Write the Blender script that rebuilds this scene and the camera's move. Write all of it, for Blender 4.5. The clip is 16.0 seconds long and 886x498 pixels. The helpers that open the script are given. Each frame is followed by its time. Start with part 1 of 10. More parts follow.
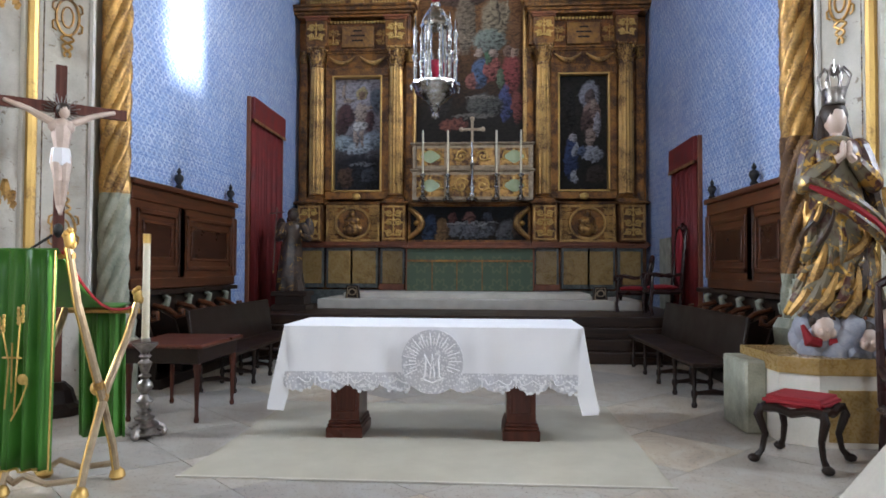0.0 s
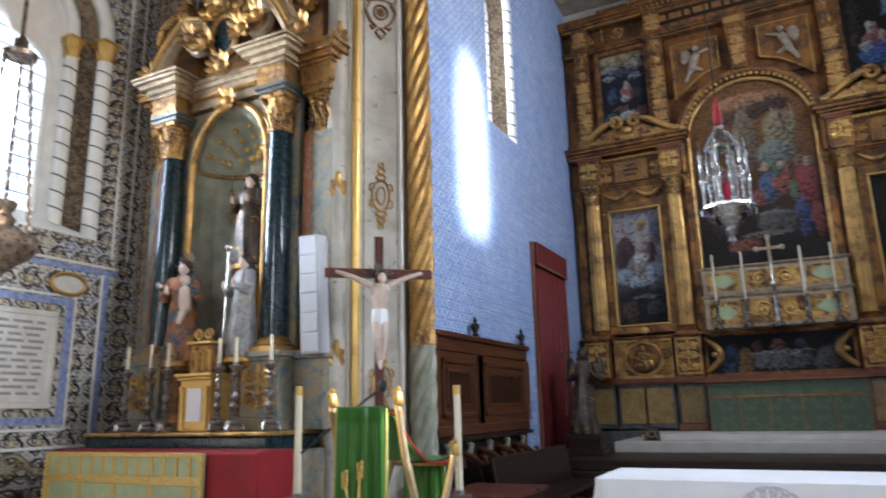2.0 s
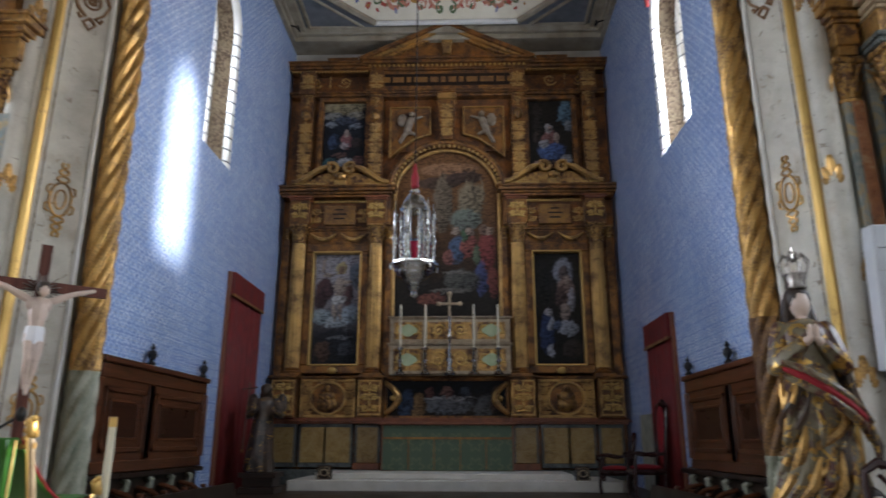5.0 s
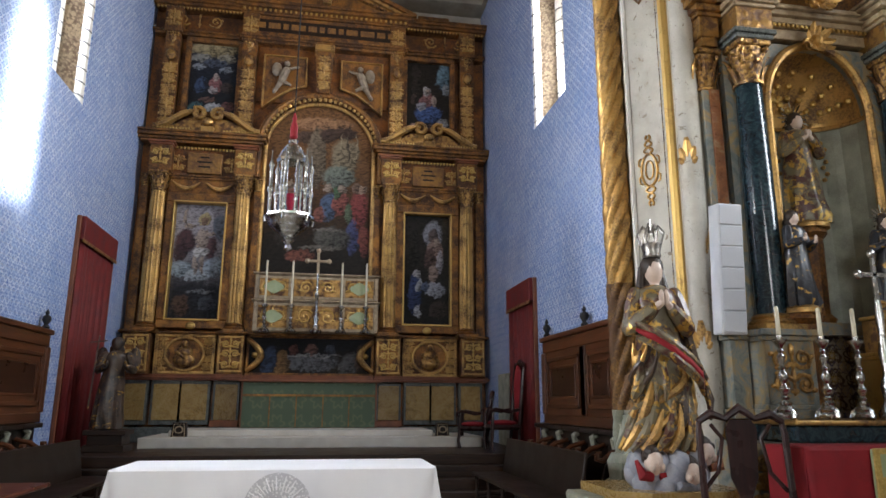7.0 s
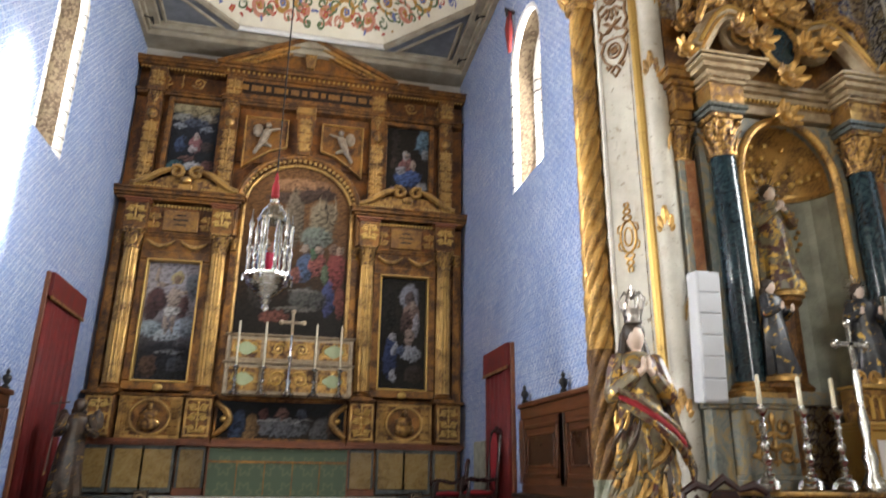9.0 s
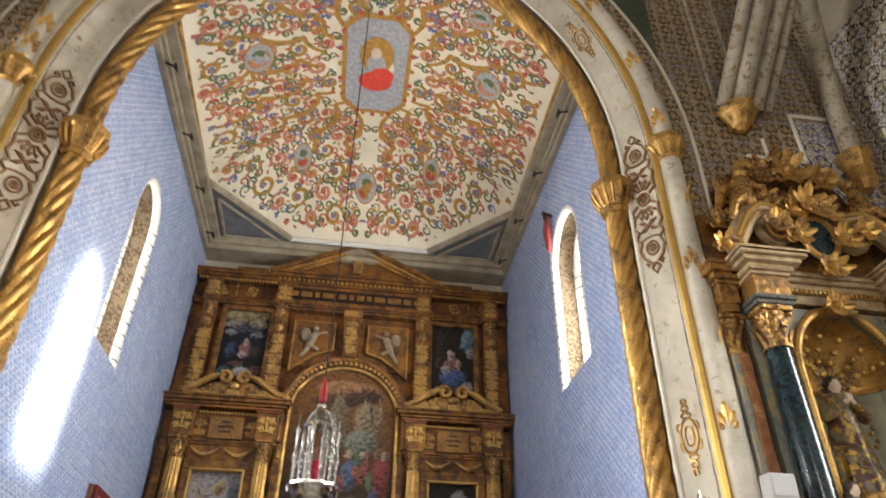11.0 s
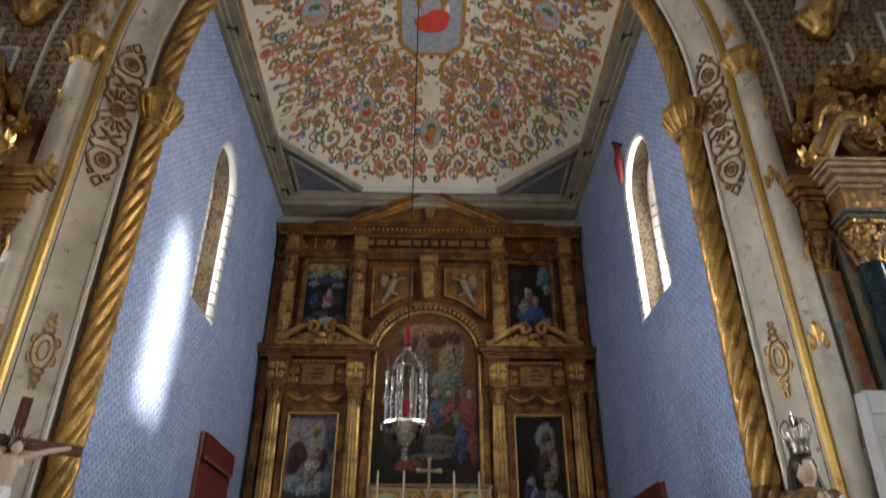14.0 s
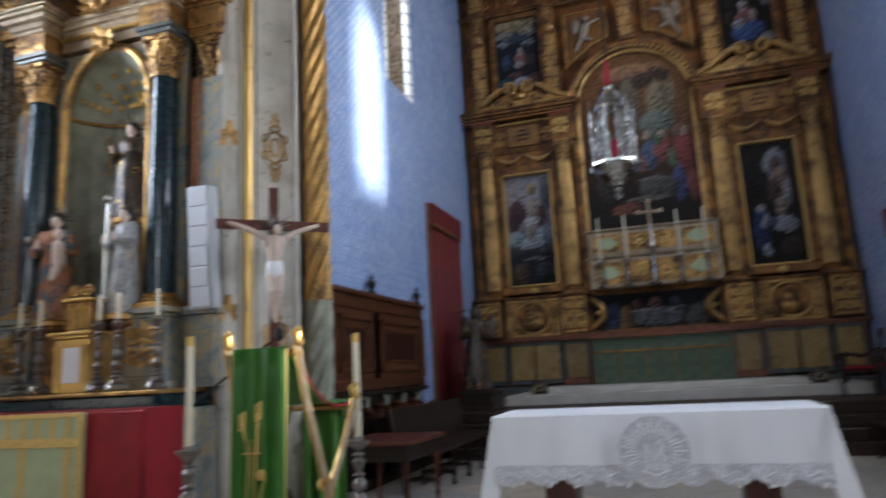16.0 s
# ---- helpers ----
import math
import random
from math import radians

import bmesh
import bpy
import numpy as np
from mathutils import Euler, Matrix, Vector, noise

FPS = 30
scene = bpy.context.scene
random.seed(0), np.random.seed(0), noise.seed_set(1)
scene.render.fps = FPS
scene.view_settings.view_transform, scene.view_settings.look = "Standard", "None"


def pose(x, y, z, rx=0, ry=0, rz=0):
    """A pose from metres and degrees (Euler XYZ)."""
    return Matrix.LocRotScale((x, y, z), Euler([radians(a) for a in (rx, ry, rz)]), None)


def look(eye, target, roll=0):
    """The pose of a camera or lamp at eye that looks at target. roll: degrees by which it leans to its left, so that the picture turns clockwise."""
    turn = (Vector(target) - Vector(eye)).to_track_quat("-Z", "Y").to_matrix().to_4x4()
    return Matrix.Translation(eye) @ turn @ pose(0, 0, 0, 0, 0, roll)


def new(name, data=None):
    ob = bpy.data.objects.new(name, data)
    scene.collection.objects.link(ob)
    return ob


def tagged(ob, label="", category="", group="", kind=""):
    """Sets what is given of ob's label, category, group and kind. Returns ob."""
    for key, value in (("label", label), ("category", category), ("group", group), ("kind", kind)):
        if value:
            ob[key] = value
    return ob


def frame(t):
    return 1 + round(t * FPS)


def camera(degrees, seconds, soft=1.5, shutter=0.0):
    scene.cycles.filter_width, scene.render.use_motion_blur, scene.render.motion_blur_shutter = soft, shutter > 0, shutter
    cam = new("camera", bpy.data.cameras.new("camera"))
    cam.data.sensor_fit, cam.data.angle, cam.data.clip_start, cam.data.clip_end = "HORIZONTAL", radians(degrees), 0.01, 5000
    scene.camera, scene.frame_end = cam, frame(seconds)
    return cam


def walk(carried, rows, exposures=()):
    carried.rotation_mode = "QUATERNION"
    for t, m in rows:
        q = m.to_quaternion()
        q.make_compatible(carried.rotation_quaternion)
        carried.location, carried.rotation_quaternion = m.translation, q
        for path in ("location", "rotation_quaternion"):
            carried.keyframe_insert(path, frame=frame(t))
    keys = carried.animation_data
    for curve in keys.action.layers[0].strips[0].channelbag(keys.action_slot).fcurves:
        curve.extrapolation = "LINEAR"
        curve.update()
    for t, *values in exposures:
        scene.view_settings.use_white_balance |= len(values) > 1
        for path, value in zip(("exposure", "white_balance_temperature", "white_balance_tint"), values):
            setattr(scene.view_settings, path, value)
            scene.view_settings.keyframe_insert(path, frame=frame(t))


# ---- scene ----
cam = camera(66.0, 16.0, 1.5, 0.5)
PATH = [
    (0.0, pose(0.439, -0.052, 1.479, 91.65, -0.24, 3.78)),
    (0.5, pose(0.419, -0.046, 1.491, 93.77, 0.34, 5.98)),
    (1.0, pose(0.378, -0.025, 1.516, 96.95, 0.92, 12.30)),
    (1.5, pose(0.308, -0.005, 1.544, 100.23, 1.31, 19.83)),
    (2.0, pose(0.224, -0.005, 1.574, 103.10, 1.37, 26.91)),
    (2.5, pose(0.179, 0.013, 1.613, 104.97, 0.92, 30.15)),
    (3.0, pose(0.207, 0.015, 1.632, 105.90, 0.31, 28.52)),
    (3.5, pose(0.294, -0.005, 1.627, 105.82, 0.15, 23.53)),
    (4.0, pose(0.388, -0.050, 1.612, 105.72, 0.17, 16.21)),
    (4.5, pose(0.432, -0.099, 1.593, 105.79, 0.11, 9.20)),
    (5.0, pose(0.432, -0.111, 1.578, 105.78, -0.15, 1.86)),
    (7.5, pose(0.230, -0.087, 1.500, 101.93, -0.29, -10.02)),
    (8.0, pose(0.205, -0.075, 1.496, 101.57, -0.74, -7.34)),
    (8.5, pose(0.202, -0.052, 1.493, 103.69, -0.85, -8.83)),
    (9.0, pose(0.197, -0.034, 1.505, 108.10, -0.69, -12.30)),
    (9.5, pose(0.183, -0.028, 1.515, 112.52, -0.61, -14.01)),
    (10.0, pose(0.166, -0.031, 1.521, 116.86, -0.50, -13.19)),
    (12.5, pose(0.105, -0.108, 1.549, 129.76, -1.04, -2.05)),
    (13.0, pose(0.101, -0.123, 1.544, 129.71, -0.62, -1.95)),
    (13.5, pose(0.098, -0.132, 1.530, 125.95, -0.44, -1.59)),
    (14.0, pose(0.097, -0.130, 1.504, 119.46, -0.25, -1.12)),
    (14.5, pose(0.094, -0.124, 1.471, 113.56, 0.03, -0.66)),
    (15.0, pose(0.093, -0.106, 1.440, 108.19, 0.26, 0.95)),
    (15.5, pose(0.103, -0.090, 1.395, 103.78, 0.80, 5.93)),
    (16.0, pose(0.137, 0.022, 1.364, 100.39, 2.91, 18.03)),
]
EXPOSURES = [(0.0, 2.2, 6100, 10), (1.0, 2.08, 6100, 10), (2.5, 1.95, 5900, 10), (4.0, 1.4, 6000, 10), (5.0, 1.42, 6200, 10), (7.5, 2.3, 6700, 10), (9.0, 2.6, 7200, 10),
             (10.0, 2.64, 7900, 10), (12.5, 1.74, 7900, 10), (13.0, 1.58, 7900, 10), (14.5, 1.28, 6700, 10), (15.5, 1.32, 6100, 10), (16.0, 1.5, 5900, 10)]
walk(cam, PATH, EXPOSURES)
# ---- world and light ----
SUN_DIR = Vector((-8.1, -0.95, -2.25)).normalized()
sky_world = bpy.data.worlds.new("sky")
sky_world.use_nodes = True
scene.world = sky_world
_wn = sky_world.node_tree.nodes
_sky = _wn.new("ShaderNodeTexSky")
_sky.sky_type = "NISHITA"
_sky.sun_disc = False
_sky.sun_elevation = math.asin(-SUN_DIR.z)
_sky.sun_rotation = math.atan2(-SUN_DIR.x, -SUN_DIR.y)
_wn["Background"].inputs["Strength"].default_value = 0.12
sky_world.node_tree.links.new(_sky.outputs[0], _wn["Background"].inputs["Color"])

_sun = bpy.data.lights.new("sun", "SUN")
_sun.energy, _sun.angle, _sun.color = 5.0, radians(4.5), (1.0, 0.95, 0.86)
new("sun", _sun).matrix_world = look((0, 0, 0), SUN_DIR)


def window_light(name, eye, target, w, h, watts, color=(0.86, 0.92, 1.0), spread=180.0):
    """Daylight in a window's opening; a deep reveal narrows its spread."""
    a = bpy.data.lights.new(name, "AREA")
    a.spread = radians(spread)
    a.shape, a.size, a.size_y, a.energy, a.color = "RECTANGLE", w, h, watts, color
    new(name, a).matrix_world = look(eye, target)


window_light("window_light_chancel_left", (-4.56, 11.1, 8.2), (0, 11.1, 8.0), 0.75, 2.5, 28)
window_light("window_light_chancel_right", (4.56, 10.75, 8.3), (-4.0, 10.0, 7.2), 0.75, 2.5, 100)
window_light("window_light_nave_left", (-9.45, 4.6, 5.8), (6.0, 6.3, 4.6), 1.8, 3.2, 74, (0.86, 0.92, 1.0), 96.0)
# two assumed windows out of view, added to brighten the left wall and floor
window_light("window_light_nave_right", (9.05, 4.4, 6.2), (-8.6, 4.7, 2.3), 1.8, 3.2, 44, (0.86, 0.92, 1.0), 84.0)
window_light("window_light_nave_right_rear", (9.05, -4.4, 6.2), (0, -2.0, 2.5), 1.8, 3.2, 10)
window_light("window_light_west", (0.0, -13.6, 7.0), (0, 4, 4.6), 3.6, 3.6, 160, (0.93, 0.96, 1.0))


# ---- node kit ----
class S:
    """A socket with arithmetic."""

    def __init__(self, kit, sock):
        self.kit, self.sock = kit, sock

    def _op(self, op, other=None, flip=False, third=None):
        n = self.kit.nodes.new("ShaderNodeMath")
        n.operation = op
        a, b = (other, self) if flip else (self, other)
        for i, v in enumerate((a, b, third)):
            if v is None:
                continue
            if isinstance(v, S):
                self.kit.links.new(v.sock, n.inputs[i])
            else:
                n.inputs[i].default_value = v
        return S(self.kit, n.outputs[0])

    def __add__(self, o): return self._op("ADD", o)
    def __radd__(self, o): return self._op("ADD", o)
    def __sub__(self, o): return self._op("SUBTRACT", o)
    def __rsub__(self, o): return self._op("SUBTRACT", o, True)
    def __mul__(self, o): return self._op("MULTIPLY", o)
    def __rmul__(self, o): return self._op("MULTIPLY", o)
    def __truediv__(self, o): return self._op("DIVIDE", o)
    def sin(self): return self._op("SINE")
    def cos(self): return self._op("COSINE")
    def abs(self): return self._op("ABSOLUTE")
    def fract(self): return self._op("FRACT")
    def floor(self): return self._op("FLOOR")
    def sqrt(self): return self._op("SQRT")
    def max(self, o): return self._op("MAXIMUM", o)
    def min(self, o): return self._op("MINIMUM", o)
    def pow(self, o): return self._op("POWER", o)
    def atan2(self, o): return self._op("ARCTAN2", o)

    def step(self, lo, hi):
        n = self.kit.nodes.new("ShaderNodeMapRange")
        n.interpolation_type = "SMOOTHSTEP"
        self.kit.links.new(self.sock, n.inputs[0])
        n.inputs[1].default_value, n.inputs[2].default_value = lo, hi
        return S(self.kit, n.outputs[0])


class Kit:
    def __init__(self, name):
        self.mat = bpy.data.materials.new(name)
        self.mat.use_nodes = True
        self.nodes, self.links = self.mat.node_tree.nodes, self.mat.node_tree.links
        self.bsdf = self.nodes["Principled BSDF"]
        tc = self.nodes.new("ShaderNodeTexCoord")
        self.co = tc.outputs["Object"]
        sep = self.nodes.new("ShaderNodeSeparateXYZ")
        self.links.new(self.co, sep.inputs[0])
        self.x, self.y, self.z = (S(self, o) for o in sep.outputs)

    def vec(self, x, y, z):
        n = self.nodes.new("ShaderNodeCombineXYZ")
        for i, v in enumerate((x, y, z)):
            if isinstance(v, S):
                self.links.new(v.sock, n.inputs[i])
            else:
                n.inputs[i].default_value = v
        return n.outputs[0]

    def noise(self, scale, detail=4, rough=0.55, co=None, distort=0.0):
        n = self.nodes.new("ShaderNodeTexNoise")
        self.links.new(co or self.co, n.inputs["Vector"])
        n.inputs["Scale"].default_value, n.inputs["Detail"].default_value = scale, detail
        n.inputs["Roughness"].default_value, n.inputs["Distortion"].default_value = rough, distort
        return S(self, n.outputs[0])

    def voronoi(self, scale, feature="F1", co=None, color=False, rnd=1.0):
        n = self.nodes.new("ShaderNodeTexVoronoi")
        n.feature = feature
        self.links.new(co or self.co, n.inputs["Vector"])
        n.inputs["Scale"].default_value = scale
        n.inputs["Randomness"].default_value = rnd
        return S(self, n.outputs["Color" if color else "Distance"])

    def rand(self):
        return S(self, self.nodes.new("ShaderNodeObjectInfo").outputs["Random"])

    def island(self):
        return S(self, self.nodes.new("ShaderNodeNewGeometry").outputs["Random Per Island"])

    def ramp(self, fac, stops, mode="LINEAR"):
        n = self.nodes.new("ShaderNodeValToRGB")
        n.color_ramp.interpolation = mode
        while len(n.color_ramp.elements) < len(stops):
            n.color_ramp.elements.new(0.5)
        for e, (p, c) in zip(n.color_ramp.elements, stops):
            e.position, e.color = p, (*c, 1)
        self.links.new(fac.sock, n.inputs[0])
        return S(self, n.outputs[0])

    def mix(self, fac, a, b, mode="MIX"):
        n = self.nodes.new("ShaderNodeMix")
        n.data_type, n.blend_type = "RGBA", mode
        for i, v in ((0, fac), (6, a), (7, b)):
            if isinstance(v, S):
                self.links.new(v.sock, n.inputs[i])
            elif i == 0:
                n.inputs[0].default_value = v
            else:
                n.inputs[i].default_value = (*v, 1)
        return S(self, n.outputs[2])

    def done(self, color, rough=0.5, metal=0.0, bump=None, strength=0.3, dist=0.01, **more):
        for key, v in (("Base Color", color), ("Roughness", rough), ("Metallic", metal), *more.items()):
            s = self.bsdf.inputs[key]
            if isinstance(v, S):
                self.links.new(v.sock, s)
            elif isinstance(v, tuple):
                s.default_value = (*v, 1) if len(v) == 3 else v
            else:
                s.default_value = v
        if bump is not None:
            b = self.nodes.new("ShaderNodeBump")
            b.inputs["Strength"].default_value, b.inputs["Distance"].default_value = strength, dist
            self.links.new(bump.sock, b.inputs["Height"])
            self.links.new(b.outputs[0], self.bsdf.inputs["Normal"])
        return self.mat


def plain(name, a, b, rough=0.6, scale=6.0, metal=0.0, fine=60.0, strength=0.15, rvar=0.15, **more):
    """Two tones in cloudy variation, with fine grain."""
    k = Kit(name)
    n, g = k.noise(scale, 5), k.noise(fine, 3)
    c = k.ramp(n * 0.75 + g * 0.25, [(0.3, a), (0.7, b)])
    return k.done(c, (n - 0.5) * rvar * 2 + rough, metal, g * 0.6 + n * 0.4, strength, 0.006, **more)


def wood(name, a, b, rough=0.35, axis="z", scale=1.0):
    k = Kit(name)
    s = {"x": (1.5, 22, 22), "y": (22, 1.5, 22), "z": (22, 22, 1.5)}[axis]
    co = k.vec(k.x * (s[0] * scale), k.y * (s[1] * scale), k.z * (s[2] * scale))
    g, w = k.noise(1.0, 6, 0.6, co, 0.4), k.noise(3.0, 3)
    r = k.rand()
    c = k.ramp(g * 0.8 + w * 0.25 + r * 0.12, [(0.35, a), (0.72, b)])
    return k.done(c, w * 0.25 + (rough - 0.1), 0.0, g, 0.2, 0.004, **{"Specular IOR Level": 0.3})


def gilt(name, gold=(0.62, 0.36, 0.09), brown_base=(0.09, 0.035, 0.012), wear=0.5, carve=0.0, scale=16.0, rough=0.34):
    """Gilded wood: gold leaf rubbed to the red-brown ground; carve adds low relief and turns its hollows browner."""
    k = Kit(name)
    n, g = k.noise(3.2, 5), k.noise(34, 4)
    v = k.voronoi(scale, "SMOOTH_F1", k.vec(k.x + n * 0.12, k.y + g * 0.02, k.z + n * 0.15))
    # less gold, so more brown, where the relief is hollow
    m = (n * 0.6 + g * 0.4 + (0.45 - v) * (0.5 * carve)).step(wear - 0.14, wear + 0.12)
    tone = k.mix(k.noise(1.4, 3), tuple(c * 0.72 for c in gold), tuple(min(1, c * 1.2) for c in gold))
    c = k.mix(m, brown_base, tone)
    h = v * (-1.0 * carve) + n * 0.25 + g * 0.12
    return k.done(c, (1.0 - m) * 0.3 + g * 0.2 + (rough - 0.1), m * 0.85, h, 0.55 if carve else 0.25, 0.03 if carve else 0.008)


def marble(name, stops, rough=0.18, scale=2.6, distort=2.2, rv=0.0):
    k = Kit(name)
    co = k.vec(k.x + k.rand() * 7.0, k.y + k.rand() * 3.0, k.z) if rv else None
    n = k.noise(scale, 8, 0.65, co, distort)
    g = k.noise(40, 3)
    c = k.ramp(n * 0.9 + g * 0.1, stops)
    if rv:
        c = k.mix(k.rand() * rv, c, (0.30, 0.31, 0.33))
    return k.done(c, g * 0.2 + rough, 0.0, g * 0.3 + n * 0.7, 0.06, 0.004)


def azulejo_blue(name):
    """Glazed white tiles with a small blue repeat; works on walls that run along y."""
    k = Kit(name)
    w = k.noise(8, 3) * 0.05
    u, v = (k.y + w) / 0.145, (k.z + w) / 0.145
    fu, fv = u.fract() - 0.5, v.fract() - 0.5
    r = (fu * fu + fv * fv).sqrt()
    ang = fv.atan2(fu)
    petal = ((ang * 4.0).cos() * 0.07 + 0.24 - r).abs().step(0.075, 0.03)
    dot = r.step(0.12, 0.07)
    cu, cv = fu.abs() - 0.5, fv.abs() - 0.5
    rc = (cu * cu + cv * cv).sqrt()
    corner = (rc - 0.2).abs().step(0.08, 0.03).max(rc.step(0.1, 0.06))
    stem = ((fu * 12.6).sin() * 0.06 + fv).abs().step(0.05, 0.02) * 0.7
    pat = petal.max(dot).max(corner).max(stem)
    g, big = k.noise(120, 3), k.noise(1.1, 4)
    tile = k.noise(31.0, 0, 0.5, k.vec(u.floor(), v.floor(), 0.0))
    mot = k.noise(6.0, 4, 0.6)
    scratch = k.noise(30, 3, 0.6).step(0.36, 0.62)
    pat = pat * (scratch * 0.5 + 0.5) * (g * 0.5 + 0.65) * (tile * 0.8 + 0.55) * (mot * 1.2 + 0.4)
    white = k.mix(big * 0.5 + mot.step(0.35, 0.68) * 0.5, (0.28, 0.41, 0.70), (0.66, 0.75, 0.89))
    blue = k.mix(g, (0.010, 0.045, 0.30), (0.03, 0.12, 0.48))
    c = k.mix(pat, white, blue)
    joint = fu.abs().max(fv.abs()).step(0.475, 0.495)
    c = k.mix(joint * 0.6, c, (0.22, 0.22, 0.25))
    rough = big * 0.14 + joint * 0.3 + 0.16
    return k.done(c, rough, 0.0, joint * -0.6 + tile * 1.2 + mot * 0.5 + big * 0.3, 0.5, 0.008)


def azulejo_carpet(name, axis="x", scale=0.28, dark=(0.075, 0.042, 0.022), ground=(0.44, 0.36, 0.26),
                   ochre=(0.42, 0.24, 0.045), blue=(0.05, 0.09, 0.30), blueness=0.3):
    """Many-coloured glazed carpet tiles: interlaced stars and leaves on a warm ground."""
    k = Kit(name)
    a = k.x if axis == "x" else k.y
    w = k.noise(11, 2) * 0.02
    u, v = (a + w) / scale, (k.z + w) / scale
    fu, fv = u.fract() - 0.5, v.fract() - 0.5
    r = (fu * fu + fv * fv).sqrt()
    ang = fv.atan2(fu)
    star = ((ang * 8.0).cos() * 0.045 + 0.17 - r)
    ring = star.abs().step(0.035, 0.012)
    disc = star.step(0.0, 0.02)
    cu, cv = fu.abs() - 0.5, fv.abs() - 0.5
    rc = (cu * cu + cv * cv).sqrt()
    leaf = ((ang * 4.0 + 0.78).cos() * 0.11 + 0.33 - r).abs().step(0.06, 0.025)
    cor = ((cv.atan2(cu) * 4.0).cos() * 0.05 + 0.21 - rc).step(0.0, 0.03)
    vine = ((fu * 18.8).sin() * 0.09 + fv.abs() - 0.36).abs().step(0.04, 0.018)
    g, big = k.noise(90, 3), k.noise(0.9, 3)
    scroll = ((ang * 3.0 + r * 22.0).sin() * 0.5 + 0.5) * r.step(0.18, 0.24) * r.step(0.5, 0.42)
    field = ((fu * 6.283).cos() * (fv * 6.283).cos()).abs().step(0.02, 0.09)
    worn = k.noise(14, 4).step(0.28, 0.5) * 0.35 + 0.65
    darkm = leaf.max(vine).max(scroll.step(0.6, 0.74)).max(1.0 - field) * worn
    c = k.mix(darkm, ground, dark)
    c = k.mix(disc, c, ochre)
    c = k.mix(cor, c, k.mix(big.step(0.46, 0.54), k.mix(0.5, ochre, ground), blue))
    c = k.mix(ring, c, dark)
    c = k.mix((star - 0.075).step(0.0, 0.02), c, ground)
    c = k.mix((((cv.atan2(cu) * 4.0).cos() * 0.05 + 0.14 - rc).step(0.0, 0.02)), c, ground)
    c = k.mix(vine * blueness, c, blue)
    c = k.mix(g * 0.15, c, (0.10, 0.06, 0.03))
    t = (u * 2.0).fract() - 0.5
    s = (v * 2.0).fract() - 0.5
    joint = t.abs().max(s.abs()).step(0.475, 0.495)
    c = k.mix(joint * 0.5, c, (0.16, 0.13, 0.09))
    return k.done(c, big * 0.15 + joint * 0.3 + 0.2, 0.0, joint * -0.6 + g * 0.3, 0.3, 0.005)


def painting(name, top, bottom, blobs, haze=0.06):
    """A darkened oil canvas: soft patches of colour (x, z, rx, rz, colour) on a two-tone ground, in metres from its base centre."""
    k = Kit(name)
    n, g = k.noise(2.6, 5), k.noise(11, 5)
    brush = k.noise(1.0, 5, 0.65, k.vec(k.x * 9.0 + n * 3.0, k.y, k.z * 22.0 + n * 6.0))
    px, pz = k.x + (n - 0.5) * 0.3 + (g - 0.5) * 0.15, k.z + (g - 0.5) * 0.2 + (n - 0.5) * 0.14
    fine = k.noise(30, 3)
    px, pz = px + (fine - 0.5) * 0.07, pz + (fine - 0.5) * 0.05
    blobs = [(bx, bz, rx, rz, tuple((v * 0.72 + 0.28 * (sum(col) / 3)) * 0.85 for v in col)) for bx, bz, rx, rz, col in blobs]
    zs = [b[1] for b in blobs]
    c = k.mix((pz + (n - 0.5) * 0.7).step(min(zs), max(zs)), bottom, top)
    c = k.mix(brush.step(0.42, 0.62) * 0.6, c, tuple(v * 0.25 for v in bottom))
    for bx, bz, rx, rz, col in blobs:
        dx, dz = (px - bx) / rx, (pz - bz) / rz
        m = (dx * dx + dz * dz).step(1.18, 0.62)
        tone = (brush * 0.65 + g * 0.35 + (dz - dx) * 0.05).step(0.34, 0.62)
        c = k.mix(m * 0.95, c, k.mix(tone, tuple(v * 0.12 for v in col), tuple(min(1, v * 1.35) for v in col)))
    c = k.mix(k.noise(60, 3) * 0.25, c, (0.02, 0.014, 0.008))
    return k.done(c, g * 0.2 + 0.5, 0.0, k.noise(70, 3), 0.12, 0.004, **{"Specular IOR Level": 0.2})


def statue_paint(name, low, high, robe_a, robe_b, skin_from, gold=0.5):
    """Carved polychrome wood: two robe colours in gilded folds, skin above a height."""
    k = Kit(name)
    n, g = k.noise(4.2, 4, 0.55, None, 0.8), k.noise(22, 4)
    robe = k.mix((n + (g - 0.5) * 0.3).step(0.42, 0.56), robe_a, robe_b)
    gm = (k.noise(7.5, 5, 0.6, None, 1.2) + (g - 0.5) * 0.25).step(0.62 - gold * 0.22, 0.70 - gold * 0.22)
    c = k.mix(gm, robe, (0.55, 0.33, 0.08))
    return k.done(c, g * 0.25 + 0.25, gm * 0.8, n * 0.5 + g * 0.5, 0.4, 0.012)


MAT = {}
MAT["azulejo"] = azulejo_blue("blue_white_tiles")
MAT["carpet_x"] = azulejo_carpet("carpet_tiles_front", "x")
MAT["carpet_blue_x"] = azulejo_carpet("carpet_tiles_blue_front", "x", 0.34, (0.04, 0.05, 0.13), (0.58, 0.56, 0.52), blueness=0.6)
MAT["carpet_y"] = azulejo_carpet("carpet_tiles_side", "y", 0.36, (0.035, 0.022, 0.016), (0.66, 0.63, 0.56), (0.46, 0.31, 0.10), blueness=0.4)
MAT["border_blue"] = plain("blue_border_tiles", (0.10, 0.15, 0.42), (0.45, 0.50, 0.66), 0.2, 14, strength=0.1)
